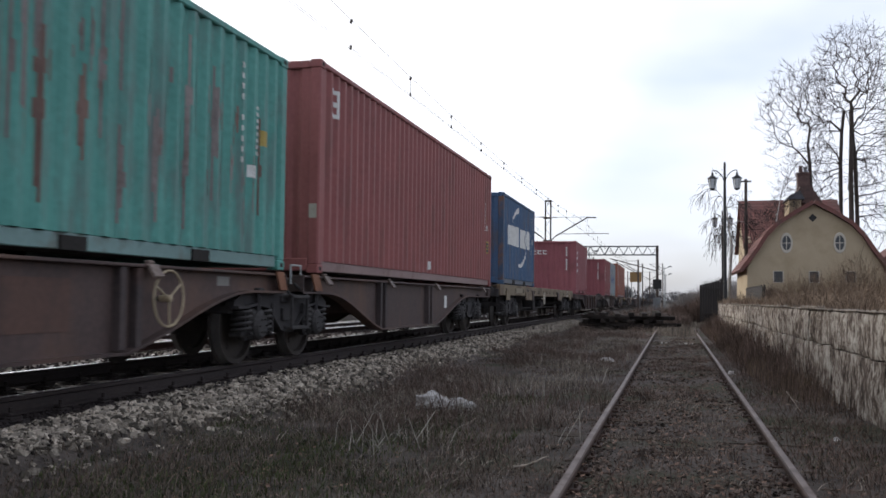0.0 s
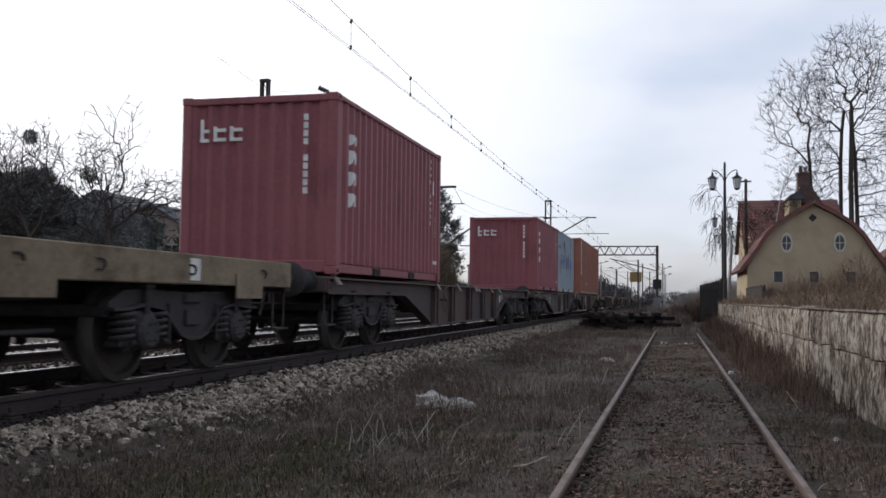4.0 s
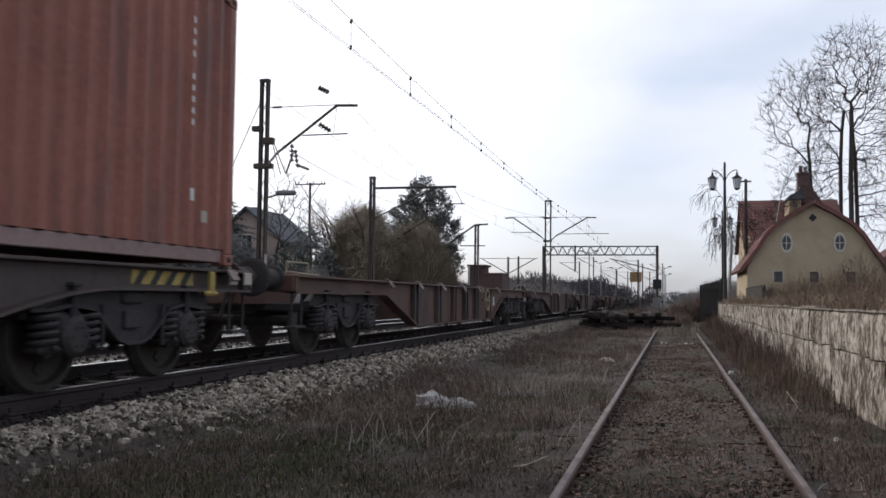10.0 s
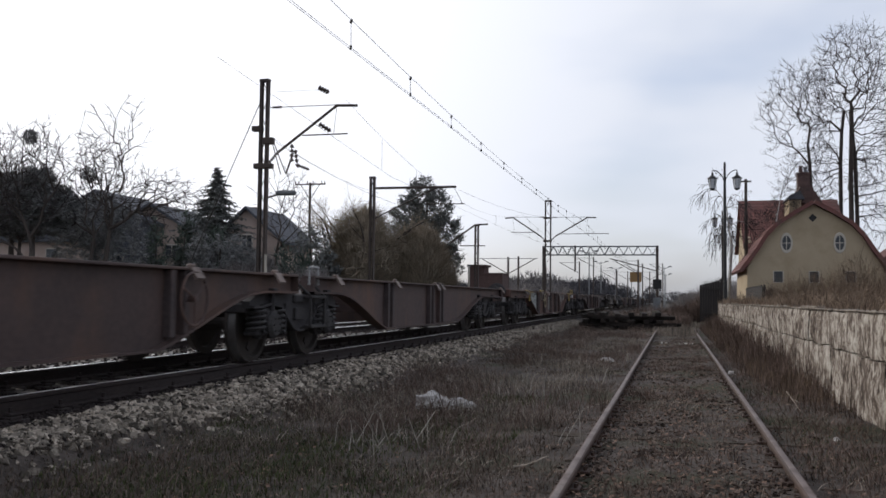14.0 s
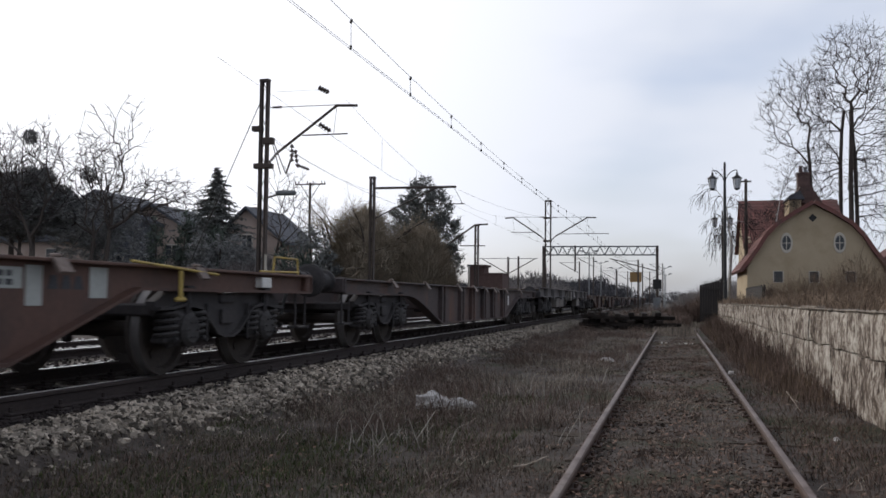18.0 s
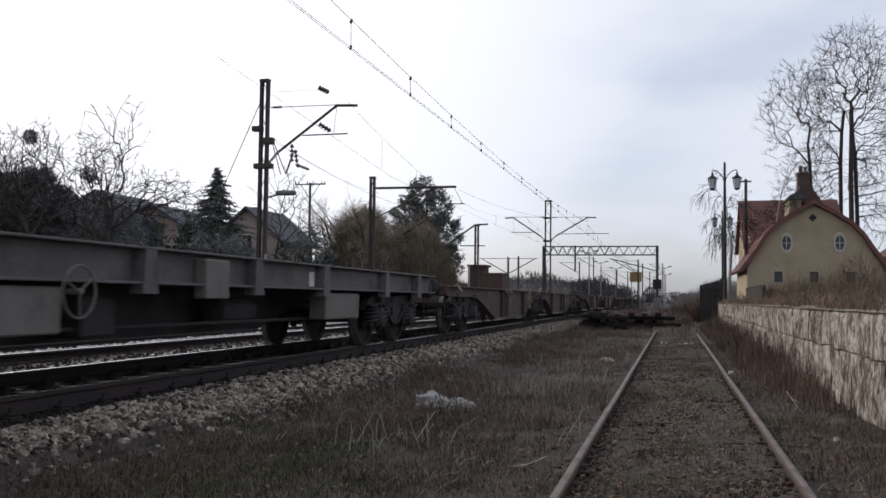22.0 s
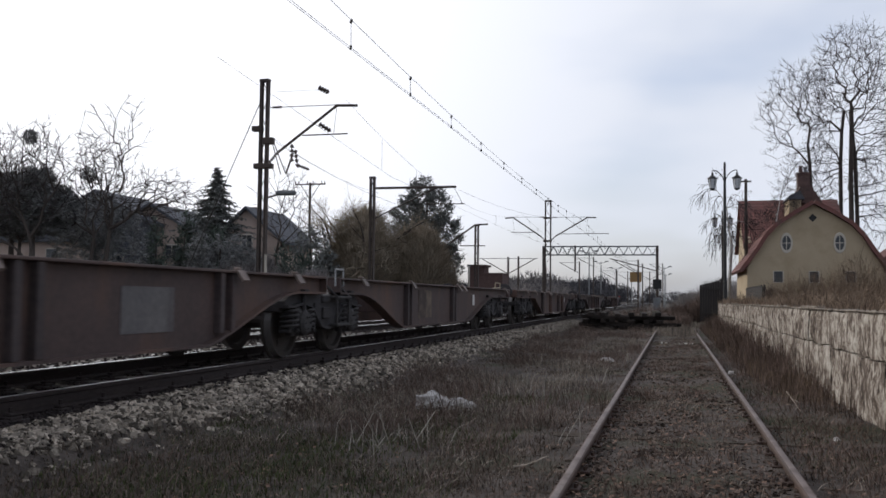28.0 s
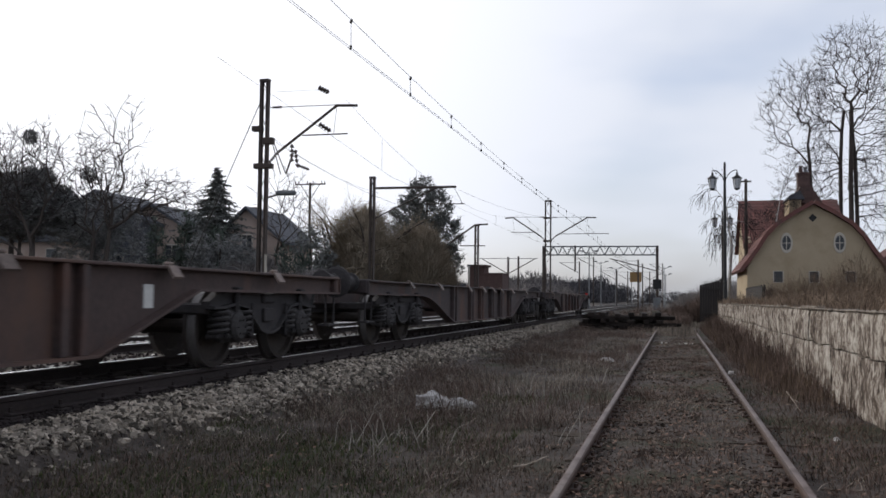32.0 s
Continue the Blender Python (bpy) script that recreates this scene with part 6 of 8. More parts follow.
    for name, m, label, n, x0, x1, h0, h1 in (("short_grass", M_GRASS, "short dull green winter grass", 7000, -3.95, -1.2, 0.02, 0.08), ("dead_weeds", M_BRAMBLE, "dead brown weed stems on the verge", 4000, -4.0, -1.0, 0.05, 0.2), ("track_weeds", M_BRAMBLE, "low dead weeds between the siding rails", 2200, -0.62, 0.74, 0.02, 0.09), ("wall_side_grass", M_BRAMBLE, "short dead grass beside the wall", 2200, 0.95, 2.0, 0.03, 0.12)):
        p, k = clumped(R, n, x0, x1, -6.0, 4.2, 90, 0.2, 1.0)
        p = p[p[:, 0] ** 2 + p[:, 1] ** 2 > 0.5]
        blades(name, m, label, p, R.uniform(h0, h1, len(p)), 40 + int(x0 * 10), 0.8, 0.0035)
    # dead leaves and bits of stem on the soil
    n = 22000
    x = np.concatenate([R.uniform(-0.75, 0.9, n // 2), R.uniform(-3.9, 2.0, n - n // 2)])
    y = 3.6 + 26 * R.uniform(0, 1, n) ** 1.8
    c = np.stack([x, y, height(x, y) + R.uniform(0.002, 0.03, n)], -1)
    a, s = R.uniform(0, 6.283, n), R.uniform(0.008, 0.026, n)
    u = np.stack([np.cos(a), np.sin(a), R.uniform(-0.5, 0.5, n)], -1) * s[:, None]
    w = np.stack([-np.sin(a), np.cos(a), R.uniform(-0.5, 0.5, n)], -1) * (s * R.uniform(0.3, 0.8, n))[:, None]
    v = np.stack([c - u, c - w, c + u, c + w], 1).reshape(-1, 3)
    me = bpy.data.meshes.new("leaf_litter")
    me.from_pydata(v.tolist(), [], np.arange(len(v)).reshape(-1, 4).tolist())
    me.update()
    solid("leaf_litter", me, M_LEAF, "rotting brown leaves and stem bits on the soil", "leaf litter", kind="stuff")
    # pale tall stalks that stand out singly
    spots = [(-2.55, 7.55, 40), (-2.35, 7.9, 30), (-1.75, 12.0, 45), (-1.45, 12.6, 40), (-2.1, 13.0, 35), (-1.2, 14.5, 30), (-2.9, 9.0, 14), (-2.2, 10.2, 16), (-0.95, 8.2, 10), (-1.6, 16.5, 30), (-2.5, 17.5, 30), (-1.0, 20.0, 25)]
    pts, hs = [], []
    for x, y, n in spots:
        for _ in range(n // 2):
            px, py = x + R.normal(0, 0.16), y + R.normal(0, 0.2)
            pts.append((px, py, -0.12))
            hs.append(R.uniform(0.12, 0.50))
    blades("pale_stalks", M_PALE, "pale dry broken grass stalks", pts, hs, 12, 1.6, 0.0032, 1.0)


build_grass()


def rock(name, at, size, seed, label):
    g = bmesh.new()
    bmesh.ops.create_icosphere(g, subdivisions=4, radius=1.0)
    for v in g.verts:
        d = 1 + 0.35 * noise.noise(v.co * 1.6 + Vector((seed, 0, 0))) + 0.22 * noise.noise(v.co * 4.1 + Vector((0, seed, 0))) + 0.14 * noise.noise(v.co * 11 + Vector((0, seed, 3)))
        v.co = Vector((v.co.x * size[0], v.co.y * size[1], max(v.co.z, -0.4) * size[2])) * d
    me = bpy.data.meshes.new(name)
    g.to_mesh(me)
    g.free()
    solid(name, me, M_WHITE_ROCK, label, "stone", at=at, fix=False)


rock("white_stone", (-2.72, 10.55, -0.06), (0.20, 0.16, 0.13), 1.0, "lump of white broken stone in the grass")
rock("white_stone", (-2.42, 10.65, -0.08), (0.17, 0.12, 0.08), 4.0, "lump of white broken stone in the grass")
rock("white_stone", (-1.32, 19.5, -0.08), (0.16, 0.12, 0.07), 7.0, "small pale stone beside the siding")
rock("white_stone", (1.46, 9.2, -0.09), (0.03, 0.03, 0.03), 15.0, "small pale stone beside the siding")
rock("white_stone", (1.02, 5.2, -0.09), (0.06, 0.07, 0.03), 9.0, "small pale stone beside the siding")
rock("white_stone", (1.0, 17.0, -0.09), (0.07, 0.07, 0.05), 12.0, "small pale stone beside the siding")


def build_sticks():
    """Dry sticks lying by the siding."""
    rnd = random.Random(61)
    for (x0, y0), (x1, y1), z, r in (((1.51, 13.5), (1.4, 11.09), -0.055, 0.009), ((-1.11, 6.59), (-0.9, 7.07), -0.03, 0.009)):
        g = Geo()
        row = [Vector((x0 + (x1 - x0) * k / 5 + rnd.uniform(-0.012, 0.012), y0 + (y1 - y0) * k / 5, z + rnd.uniform(-0.005, 0.02))) for k in range(6)]
        for k in range(5):
            g.rod(row[k], row[k + 1], r * (1 - 0.12 * k), r * (0.88 - 0.12 * k), 5)
        g.rod(row[2], row[2].lerp(row[4], 0.7) + Vector((0.05, 0, 0.02)), r * 0.5, r * 0.3, 4)
        solid("stick", g, M_STRAW, "pale dry stick lying on the ground beside the siding", "stick")


build_sticks()


def build_heaps():
    """Low overgrown earth heaps beyond the timbers."""
    for k, (x, y, a, b, h) in enumerate(((-2.2, 46, 1.3, 1.6, 0.55), (-0.9, 47, 1.1, 1.8, 0.66), (-2.9, 52, 1.2, 2.4, 0.6))):
        g = bmesh.new()
        bmesh.ops.create_icosphere(g, subdivisions=4, radius=1.0)
        for v in g.verts:
            d = 1 + 0.45 * noise.noise(v.co * 2.4 + Vector((k * 5, 0, 0))) + 0.10 * noise.noise(v.co * 7 + Vector((0, k, 0)))
            v.co = Vector((v.co.x * a, v.co.y * b, max(v.co.z, -0.3) * h)) * d
        me = bpy.data.meshes.new("earth_heap")
        g.to_mesh(me)
        g.free()
        solid("earth_heap", smooth(me), M_EARTH, "low dark overgrown earth heap beside the tracks", "earth heap", at=(x, y, -0.12), fix=False)


build_heaps()


def build_timbers():
    """The stack of old sleepers across the end of the siding."""
    w = thing("timber_stack", "stack of dark old railway timbers across the siding end", "timber stack", at=(-1.85, 40.0, -0.10))
    rnd = random.Random(14)
    for lay, (n, z) in enumerate(((13, 0.0), (9, 0.155), (10, 0.31), (7, 0.46), (6, 0.61))):
        for i in range(n):
            across = lay % 2 == 1
            g = sleeper_mesh(1.0 + rnd.uniform(-0.2, 0.2), 0.24, 0.15, 0.014, lay * 20 + i)
            if across:
                at = (-0.75 + (i % 3) * 0.85 + rnd.uniform(-0.2, 0.2), 0.1 + (i // 3) * 0.6 + rnd.uniform(-0.08, 0.08), z + 0.15)
            else:
                at = (-1.75 + i * 3.3 / n + rnd.uniform(-0.05, 0.05) + lay * 0.05, 0.75 + rnd.uniform(-0.22, 0.22), z + 0.15)
            o = part("timber", g, M_TIMBER, w, at=at)
            o.rotation_euler = (rnd.uniform(-0.03, 0.03), rnd.uniform(-0.05, 0.05), rnd.uniform(-0.14, 0.14) + (0 if across else math.pi / 2))


build_timbers()

# ---- overhead line ----


def lattice_mast(name, x, y, z0, top, half, label, cap=True, group="overhead line masts"):
    """Two channel legs with battens between them."""
    m = thing(name, label, "mast", group, (x, y, z0))
    h = top - z0
    for s in (-1, 1):
        g = Geo()
        g.box(s * half - 0.025, s * half + 0.025, -0.09, 0.09, 0, h, 0.006)
        g.box(min(s * half, s * (half - 0.06)), max(s * half, s * (half - 0.06)), -0.09, -0.075, 0, h)
        g.box(min(s * half, s * (half - 0.06)), max(s * half, s * (half - 0.06)), 0.075, 0.09, 0, h)
        part("leg", g, M_MAST, m)
    n = int(h / 0.62)
    for k in range(n):
        a, b = h * k / n + 0.1, h * (k + 1) / n + 0.05
        e = 1 if k % 2 else -1
        part("lattice_bar", Geo().rod((-half * e, 0.05, a), (half * e, 0.05, min(b, h)), 0.014, n=5), M_MAST, m)
    if cap:
        part("head_plate", Geo().box(-half - 0.04, half + 0.04, -0.10, 0.10, h - 0.10, h, 0.01), M_MAST, m)
    part("foundation", Geo().box(-half - 0.22, half + 0.22, -0.3, 0.3, -0.4, 0.12, 0.03), M_CONC_SLEEPER, m)
    return m


def insulator_geo(p, q, r=0.055, n=5):
    g = Geo()
    p, q = Vector(p), Vector(q)
    g.rod(p, q, 0.018)
    for k in range(n):
        a = p.lerp(q, (k + 0.2) / n)
        b = p.lerp(q, (k + 0.8) / n)
        g.rod(a, b, r, r * 0.45, 8)
    return g


def bracket(m, side, low, out, high, tip, steady_z, steady_x, z0):
    """A cantilever arm on a mast: inclined tube, stay and steady arm; heights in world metres."""
    k = side
    lo, hi = low - z0, high - z0
    part("insulator", insulator_geo((k * 0.2, 0, lo), (k * 0.5, 0, lo + (hi - lo) * 0.18), 0.07), M_INSUL, m)
    part("arm", Geo().rod((k * 0.5, 0, lo + (hi - lo) * 0.18), (k * out, 0, hi), 0.045, n=8), M_MAST, m)
    part("arm_end", Geo().rod((k * (out - 0.03), 0, hi), (k * tip, 0, hi - 0.03), 0.045, n=8), M_MAST, m)
    part("insulator", insulator_geo((k * 0.3, 0, hi + 0.02), (k * 0.62, 0, hi + 0.02), 0.055), M_INSUL, m)
    part("stay", Geo().rod((k * 0.1, 0, hi + 0.02), (k * out, 0, hi + 0.02), 0.014, n=5), M_MAST, m)
    sz = steady_z - z0
    f = (sz - lo) / (hi - lo)
    part("steady_arm", Geo().rod((k * (0.15 + out * f), 0, sz + 0.02), (k * steady_x, 0, sz + 0.03), 0.022, n=6), M_MAST, m)
    part("dropper", Geo().rod((k * out, 0, hi), (k * (out - 0.1), 0, sz + 0.03), 0.008, n=4), M_WIRE, m)


def build_masts():
    m = lattice_mast("catenary_mast", -13.15, 28.3, 0.15, 8.4, 0.13, "dark steel lattice mast beside the second track")
    bracket(m, 1, 5.6, 2.55, 7.42, 3.25, 6.45, 2.93, 0.15)
    part("clamp", Geo().box(-0.32, 0.32, -0.13, 0.13, 5.25, 5.42, 0.02), M_MAST, m)
    part("clamp", Geo().box(-0.42, -0.05, -0.10, 0.10, 6.50, 6.68, 0.02), M_MAST, m)
    part("clamp", Geo().box(-0.05, 0.36, -0.10, 0.10, 6.05, 6.28, 0.03), M_MAST, m)
    g = Geo()
    g.rod((0.30, 0, 6.1), (0.62, 0, 5.05), 0.018)
    g.rod((0.34, 0, 6.15), (0.80, 0, 5.05), 0.018)
    g.rod((0.80, 0, 5.05), (1.05, 0, 5.75), 0.03)
    part("stay_fork", g, M_MAST, m)
    part("insulator", insulator_geo((1.12, 0, 5.85), (1.22, 0, 5.25), 0.075, 4), M_INSUL, m)
    part("insulator", insulator_geo((1.25, 0, 5.32), (1.62, 0, 5.18), 0.06, 4), M_INSUL, m)
    part("insulator", insulator_geo((1.0, 0, 5.45), (1.0, 0, 6.05), 0.085, 4), M_INSUL, m)
    part("insulator", insulator_geo((1.95, 0, 6.68), (2.36, 0, 6.42), 0.09, 4), M_INSUL, m)
    part("guy_wire", Geo().rod((-0.15, 0, 7.5), (-2.9, -0.2, 1.2), 0.015, n=5), M_WIRE, m)
    part("marker_plate", Geo().box(0.16, 0.24, -0.13, -0.10, 0.6, 2.4), M_PALE, m)
    # lamp arm behind the mast
    part("lamp_arm", Geo().rod((0.15, 0.1, 4.30), (0.6, 0.1, 4.42), 0.03), M_MAST, m)
    part("lamp_head", Geo().box(0.42, 1.12, 0.0, 0.22, 4.36, 4.52, 0.05), M_GREY_STEEL, m)
    m = lattice_mast("catenary_mast", -13.2, 40, 0.15, 6.66, 0.10, "rust-brown lattice mast beside the second track")
    part("crossbeam", Geo().box(0.05, 3.9, -0.05, 0.05, 5.93, 6.03, 0.01), M_MAST, m)
    part("strut", Geo().rod((0.1, 0, 4.6), (3.0, 0, 5.95), 0.03), M_MAST, m)
    part("steady_arm", Geo().rod((2.6, 0, 5.22), (4.3, 0, 5.22), 0.022), M_MAST, m)
    part("dropper", Geo().rod((3.8, 0, 5.95), (4.2, 0, 5.22), 0.012), M_WIRE, m)
    m = lattice_mast("catenary_mast", -10.85, 52, 0.15, 5.42, 0.10, "grey lattice mast with a short bracket")
    part("arm", Geo().rod((-1.6, 0, 4.2), (-0.1, 0, 5.25), 0.05), M_MAST, m)
    part("arm_end", Geo().rod((-0.1, 0, 5.25), (0.65, 0, 5.28), 0.05), M_MAST, m)
    part("steady_arm", Geo().rod((-1.0, 0, 4.05), (0.5, 0, 4.05), 0.03), M_MAST, m)
    m = lattice_mast("catenary_mast", -8.32, 64, 0.15, 8.05, 0.20, "grey lattice mast with brackets on both sides")
    bracket(m, 1, 5.25, 2.72, 6.83, 3.3, 5.68, 4.15, 0.15)
    bracket(m, -1, 5.25, 2.46, 6.86, 3.0, 5.80, 2.60, 0.15)
    for z in (5.0, 6.6):
        part("clamp", Geo().box(-0.34, 0.24, -0.11, 0.11, z, z + 0.12, 0.02), M_MAST, m)
    # portal across both tracks
    p = thing("gantry", "grey lattice steel portal across the main tracks", "gantry", at=(0, 100, 0))
    for x in (-13.45, -1.5):
        part("leg", Geo().box(x - 0.14, x + 0.14, -0.14, 0.14, 0.0, 6.95, 0.02), M_MAST, p)
    part("leg", Geo().box(-10.15, -9.99, -0.1, 0.1, 4.2, 7.0, 0.02), M_MAST, p)
    for z in (5.98, 6.88):
        for y in (-0.35, 0.35):
            part("chord", Geo().box(-13.45, -1.5, y - 0.05, y + 0.05, z - 0.05, z + 0.05), M_GREY_STEEL, p)
    for k in range(24):
        x = -13.4 + k * 11.9 / 24
        a, b = (5.98, 6.88) if k % 2 else (6.88, 5.98)
        for y in (-0.35, 0.35):
            part("lattice_bar", Geo().rod((x, y, a), (x + 0.496, y, b), 0.035, n=4), M_GREY_STEEL, p)
    part("arm", Geo().rod((-1.6, 0, 4.3), (-6.4, 0, 5.6), 0.05), M_MAST, p)
    part("signal_box", Geo().box(-1.95, -1.05, -0.5, -0.2, 2.4, 3.4, 0.03), M_BLACK, p)
    part("equipment_box", Geo().box(-1.9, -1.2, -0.4, 0.2, 0.0, 1.5, 0.03), M_GREY_STEEL, p)
    for x, y, top, arms in ((-3.8, 110, 5.9, 1), (-1.9, 200, 9.0, 1), (-15.6, 90, 5.3, 2), (-15.4, 95, 5.6, 0), (-18.5, 140, 6.2, 0), (-13.0, 160, 8.5, 1), (-8.5, 150, 6.0, 1), (-4.5, 150, 7.0, 1), (-12.5, 130, 6.5, 1), (-4.3, 190, 7.0, 2), (-8.6, 190, 7.0, 2)):
        m = thing("catenary_mast", "distant grey overhead line mast", "mast", "overhead line masts", (x, y, 0))
        part("leg", Geo().box(-0.09, 0.09, -0.09, 0.09, 0, top, 0.02), M_MAST, m)
        for s in ((1, -1) if arms == 2 else ((-1,) if arms else ())):
            part("arm", Geo().rod((s * 0.1, 0, top - 1.6), (s * 2.6, 0, top - 0.2), 0.045, n=6), M_MAST, m)
            part("stay", Geo().rod((s * 0.1, 0, top - 0.15), (s * 2.9, 0, top - 0.15), 0.03, n=5), M_GREY_STEEL, m)


build_masts()


def wire_run(name, x, label, low, spans, sag, high, start=4.5, every=4.5):
    w = thing(name, label, "overhead wire", at=(x, 0, 0))
    for s in (-0.025, 0.025):
        part("contact_wire", Geo().rod((s, spans[0], low), (s, spans[-1], low), 0.0045, n=6), M_WIRE, w)
    for a, b in zip(spans[:-1], spans[1:]):
        pts = [Vector((0, a + (b - a) * k / 24, high - sag * 4 * (k / 24) * (1 - k / 24))) for k in range(25)]
        g = Geo()
        for p, q in zip(pts[:-1], pts[1:]):
            g.rod(p, q, 0.006, n=5, caps=False)
        part("messenger_wire", g, M_WIRE, w)
        for k in range(int((b - a - start) / every) + 1):
            y = a + start + k * every
            t = (y - a) / (b - a)
            z = high - sag * 4 * t * (1 - t)
            g = Geo().rod((0, y, low), (0, y, z), 0.006, n=4)
            g.rod((0, y - 0.02, z - 0.06), (0, y + 0.02, z + 0.01), 0.028, n=6)
            g.rod((0, y - 0.02, low - 0.02), (0, y + 0.02, low + 0.05), 0.024, n=6)
            part("dropper", g, M_WIRE, w)


wire_run("overhead_wire", -5.80, "thin catenary and contact wire over the main track", 5.80, (-46, 9, 64, 119, 174, 229), 0.62, 6.62, 3.1, 4.06)
wire_run("overhead_wire", -10.3, "thin catenary and contact wire over the second track", 5.75, (64, 119, 174), 0.9, 7.25)


def build_near_span():
    """The span of the second track that comes down from the first mast."""
    w = thing("overhead_wire", "sagging catenary and contact wire over the second track", "overhead wire", at=(-10.3, 0, 0))
    g = Geo()
    for a, b in (((0, 19.5, 6.75), (0, 20.87, 6.65)), ((0, 20.87, 6.65), (0, 33.5, 5.73)), ((0, 33.5, 5.73), (0, 64, 5.6))):
        g.rod(a, b, 0.0052, n=5, caps=False)
    part("contact_wire", g, M_WIRE, w)
    g = Geo()
    row = [Vector((0, 28.3 + 35.7 * k / 20, 7.6 - 5.8 * (k / 20) + 5.2 * (k / 20) ** 2)) for k in range(21)]
    for a, b in zip(row[:-1], row[1:]):
        g.rod(a, b, 0.0052, n=5, caps=False)
    part("messenger_wire", g, M_WIRE, w)
    for y, z0, z1 in ((32.25, 5.82, 6.98), (37.0, 5.72, 6.45), (55.0, 5.64, 6.2)):
        part("dropper", Geo().rod((0, y, z0), (0, y, z1), 0.006, n=4), M_WIRE, w)


build_near_span()


def build_loose_wires():
    for k, (a, b, ins) in enumerate((((-11.0, 28.3, 7.97), (-13.0, 28.9, 8.1), 0.0), ((-10.5, 23.35, 5.38), (-10.3, 38.0, 4.85), None), ((-9.2, 40, 6.0), (-8.4, 64, 6.9), None), ((-13.1, 28.3, 6.6), (-12.9, 40, 5.9), None))):
        w = thing("stay_wire", "thin dark stay wire between the masts", "wire")
        pts = [Vector(a).lerp(Vector(b), i / 12) - Vector((0, 0, 0.25 * 4 * (i / 12) * (1 - i / 12) if k != 0 else 0)) for i in range(13)]
        g = Geo()
        for p, q in zip(pts[:-1], pts[1:]):
            g.rod(p, q, 0.0055, n=4, caps=False)
        part("wire", g, M_WIRE, w)
        if ins is not None:
            part("insulator", insulator_geo((-11.22, 28.25, 8.02), (-10.86, 28.25, 7.84), 0.10, 4), M_INSUL, w)


build_loose_wires()

# ---- yard: lamps, gate, pole ----


def street_lamp(x, y, z0, top, arm_z, reach):
    m = thing("street_lamp", "dark cast-iron lamp post with two hanging lanterns", "street lamp", "lamp posts of the yard", (x, y, z0))
    h = top - z0
    g = Geo()
    g.turn([(0, 0), (0.16, 0), (0.16, 0.25), (0.10, 0.35), (0.085, 1.1), (0.10, 1.15), (0.075, 1.25), (0.065, h * 0.75), (0.05, h), (0, h + 0.04)], (0, 0, 0), "z", 12)
    part("post", g, M_BLACK, m)
    az = arm_z - z0
    for s in (-1, 1):
        g = Geo()
        pts = [Vector((s * reach * (1 - math.cos(a)) / 1.0, 0, az - 0.35 + 0.75 * math.sin(a))) for a in [math.pi / 2 * k / 8 for k in range(9)]]
        pts = [Vector((0, 0, az - 0.35))] + pts[1:]
        pts.append(Vector((s * reach, 0, az + 0.25)))
        for p, q in zip(pts[:-1], pts[1:]):
            g.rod(p, q, 0.022, n=6)
        part("arm", g, M_BLACK, m)
        c = s * reach
        lan = part("lantern", Geo().turn([(0.0, 0.30), (0.05, 0.26), (0.06, 0.16), (0.24, 0.02), (0.25, 0.0), (0.0, 0.0)], (c, 0, az), "z", 6), M_BLACK, m, "black lantern hood")
        part("glass", Geo().turn([(0, 0.0), (0.19, -0.01), (0.12, -0.46), (0, -0.46)], (c, 0, az), "z", 6), M_LAMPGLASS, lan, "frosted lantern glass")
        g = Geo()
        for k in range(6):
            a = math.pi / 3 * k
            g.rod((c + 0.195 * math.cos(a), 0.195 * math.sin(a), az), (c + 0.125 * math.cos(a), 0.125 * math.sin(a), az - 0.47), 0.014, n=4)
        g.turn([(0, -0.46), (0.14, -0.46), (0.10, -0.52), (0, -0.56)], (c, 0, az), "z", 6)
        part("lantern_frame", g, M_BLACK, lan)


street_lamp(2.40, 45.0, 0.9, 7.65, 6.90, 0.55)
street_lamp(3.46, 68.0, 0.9, 7.56, 6.95, 0.52)


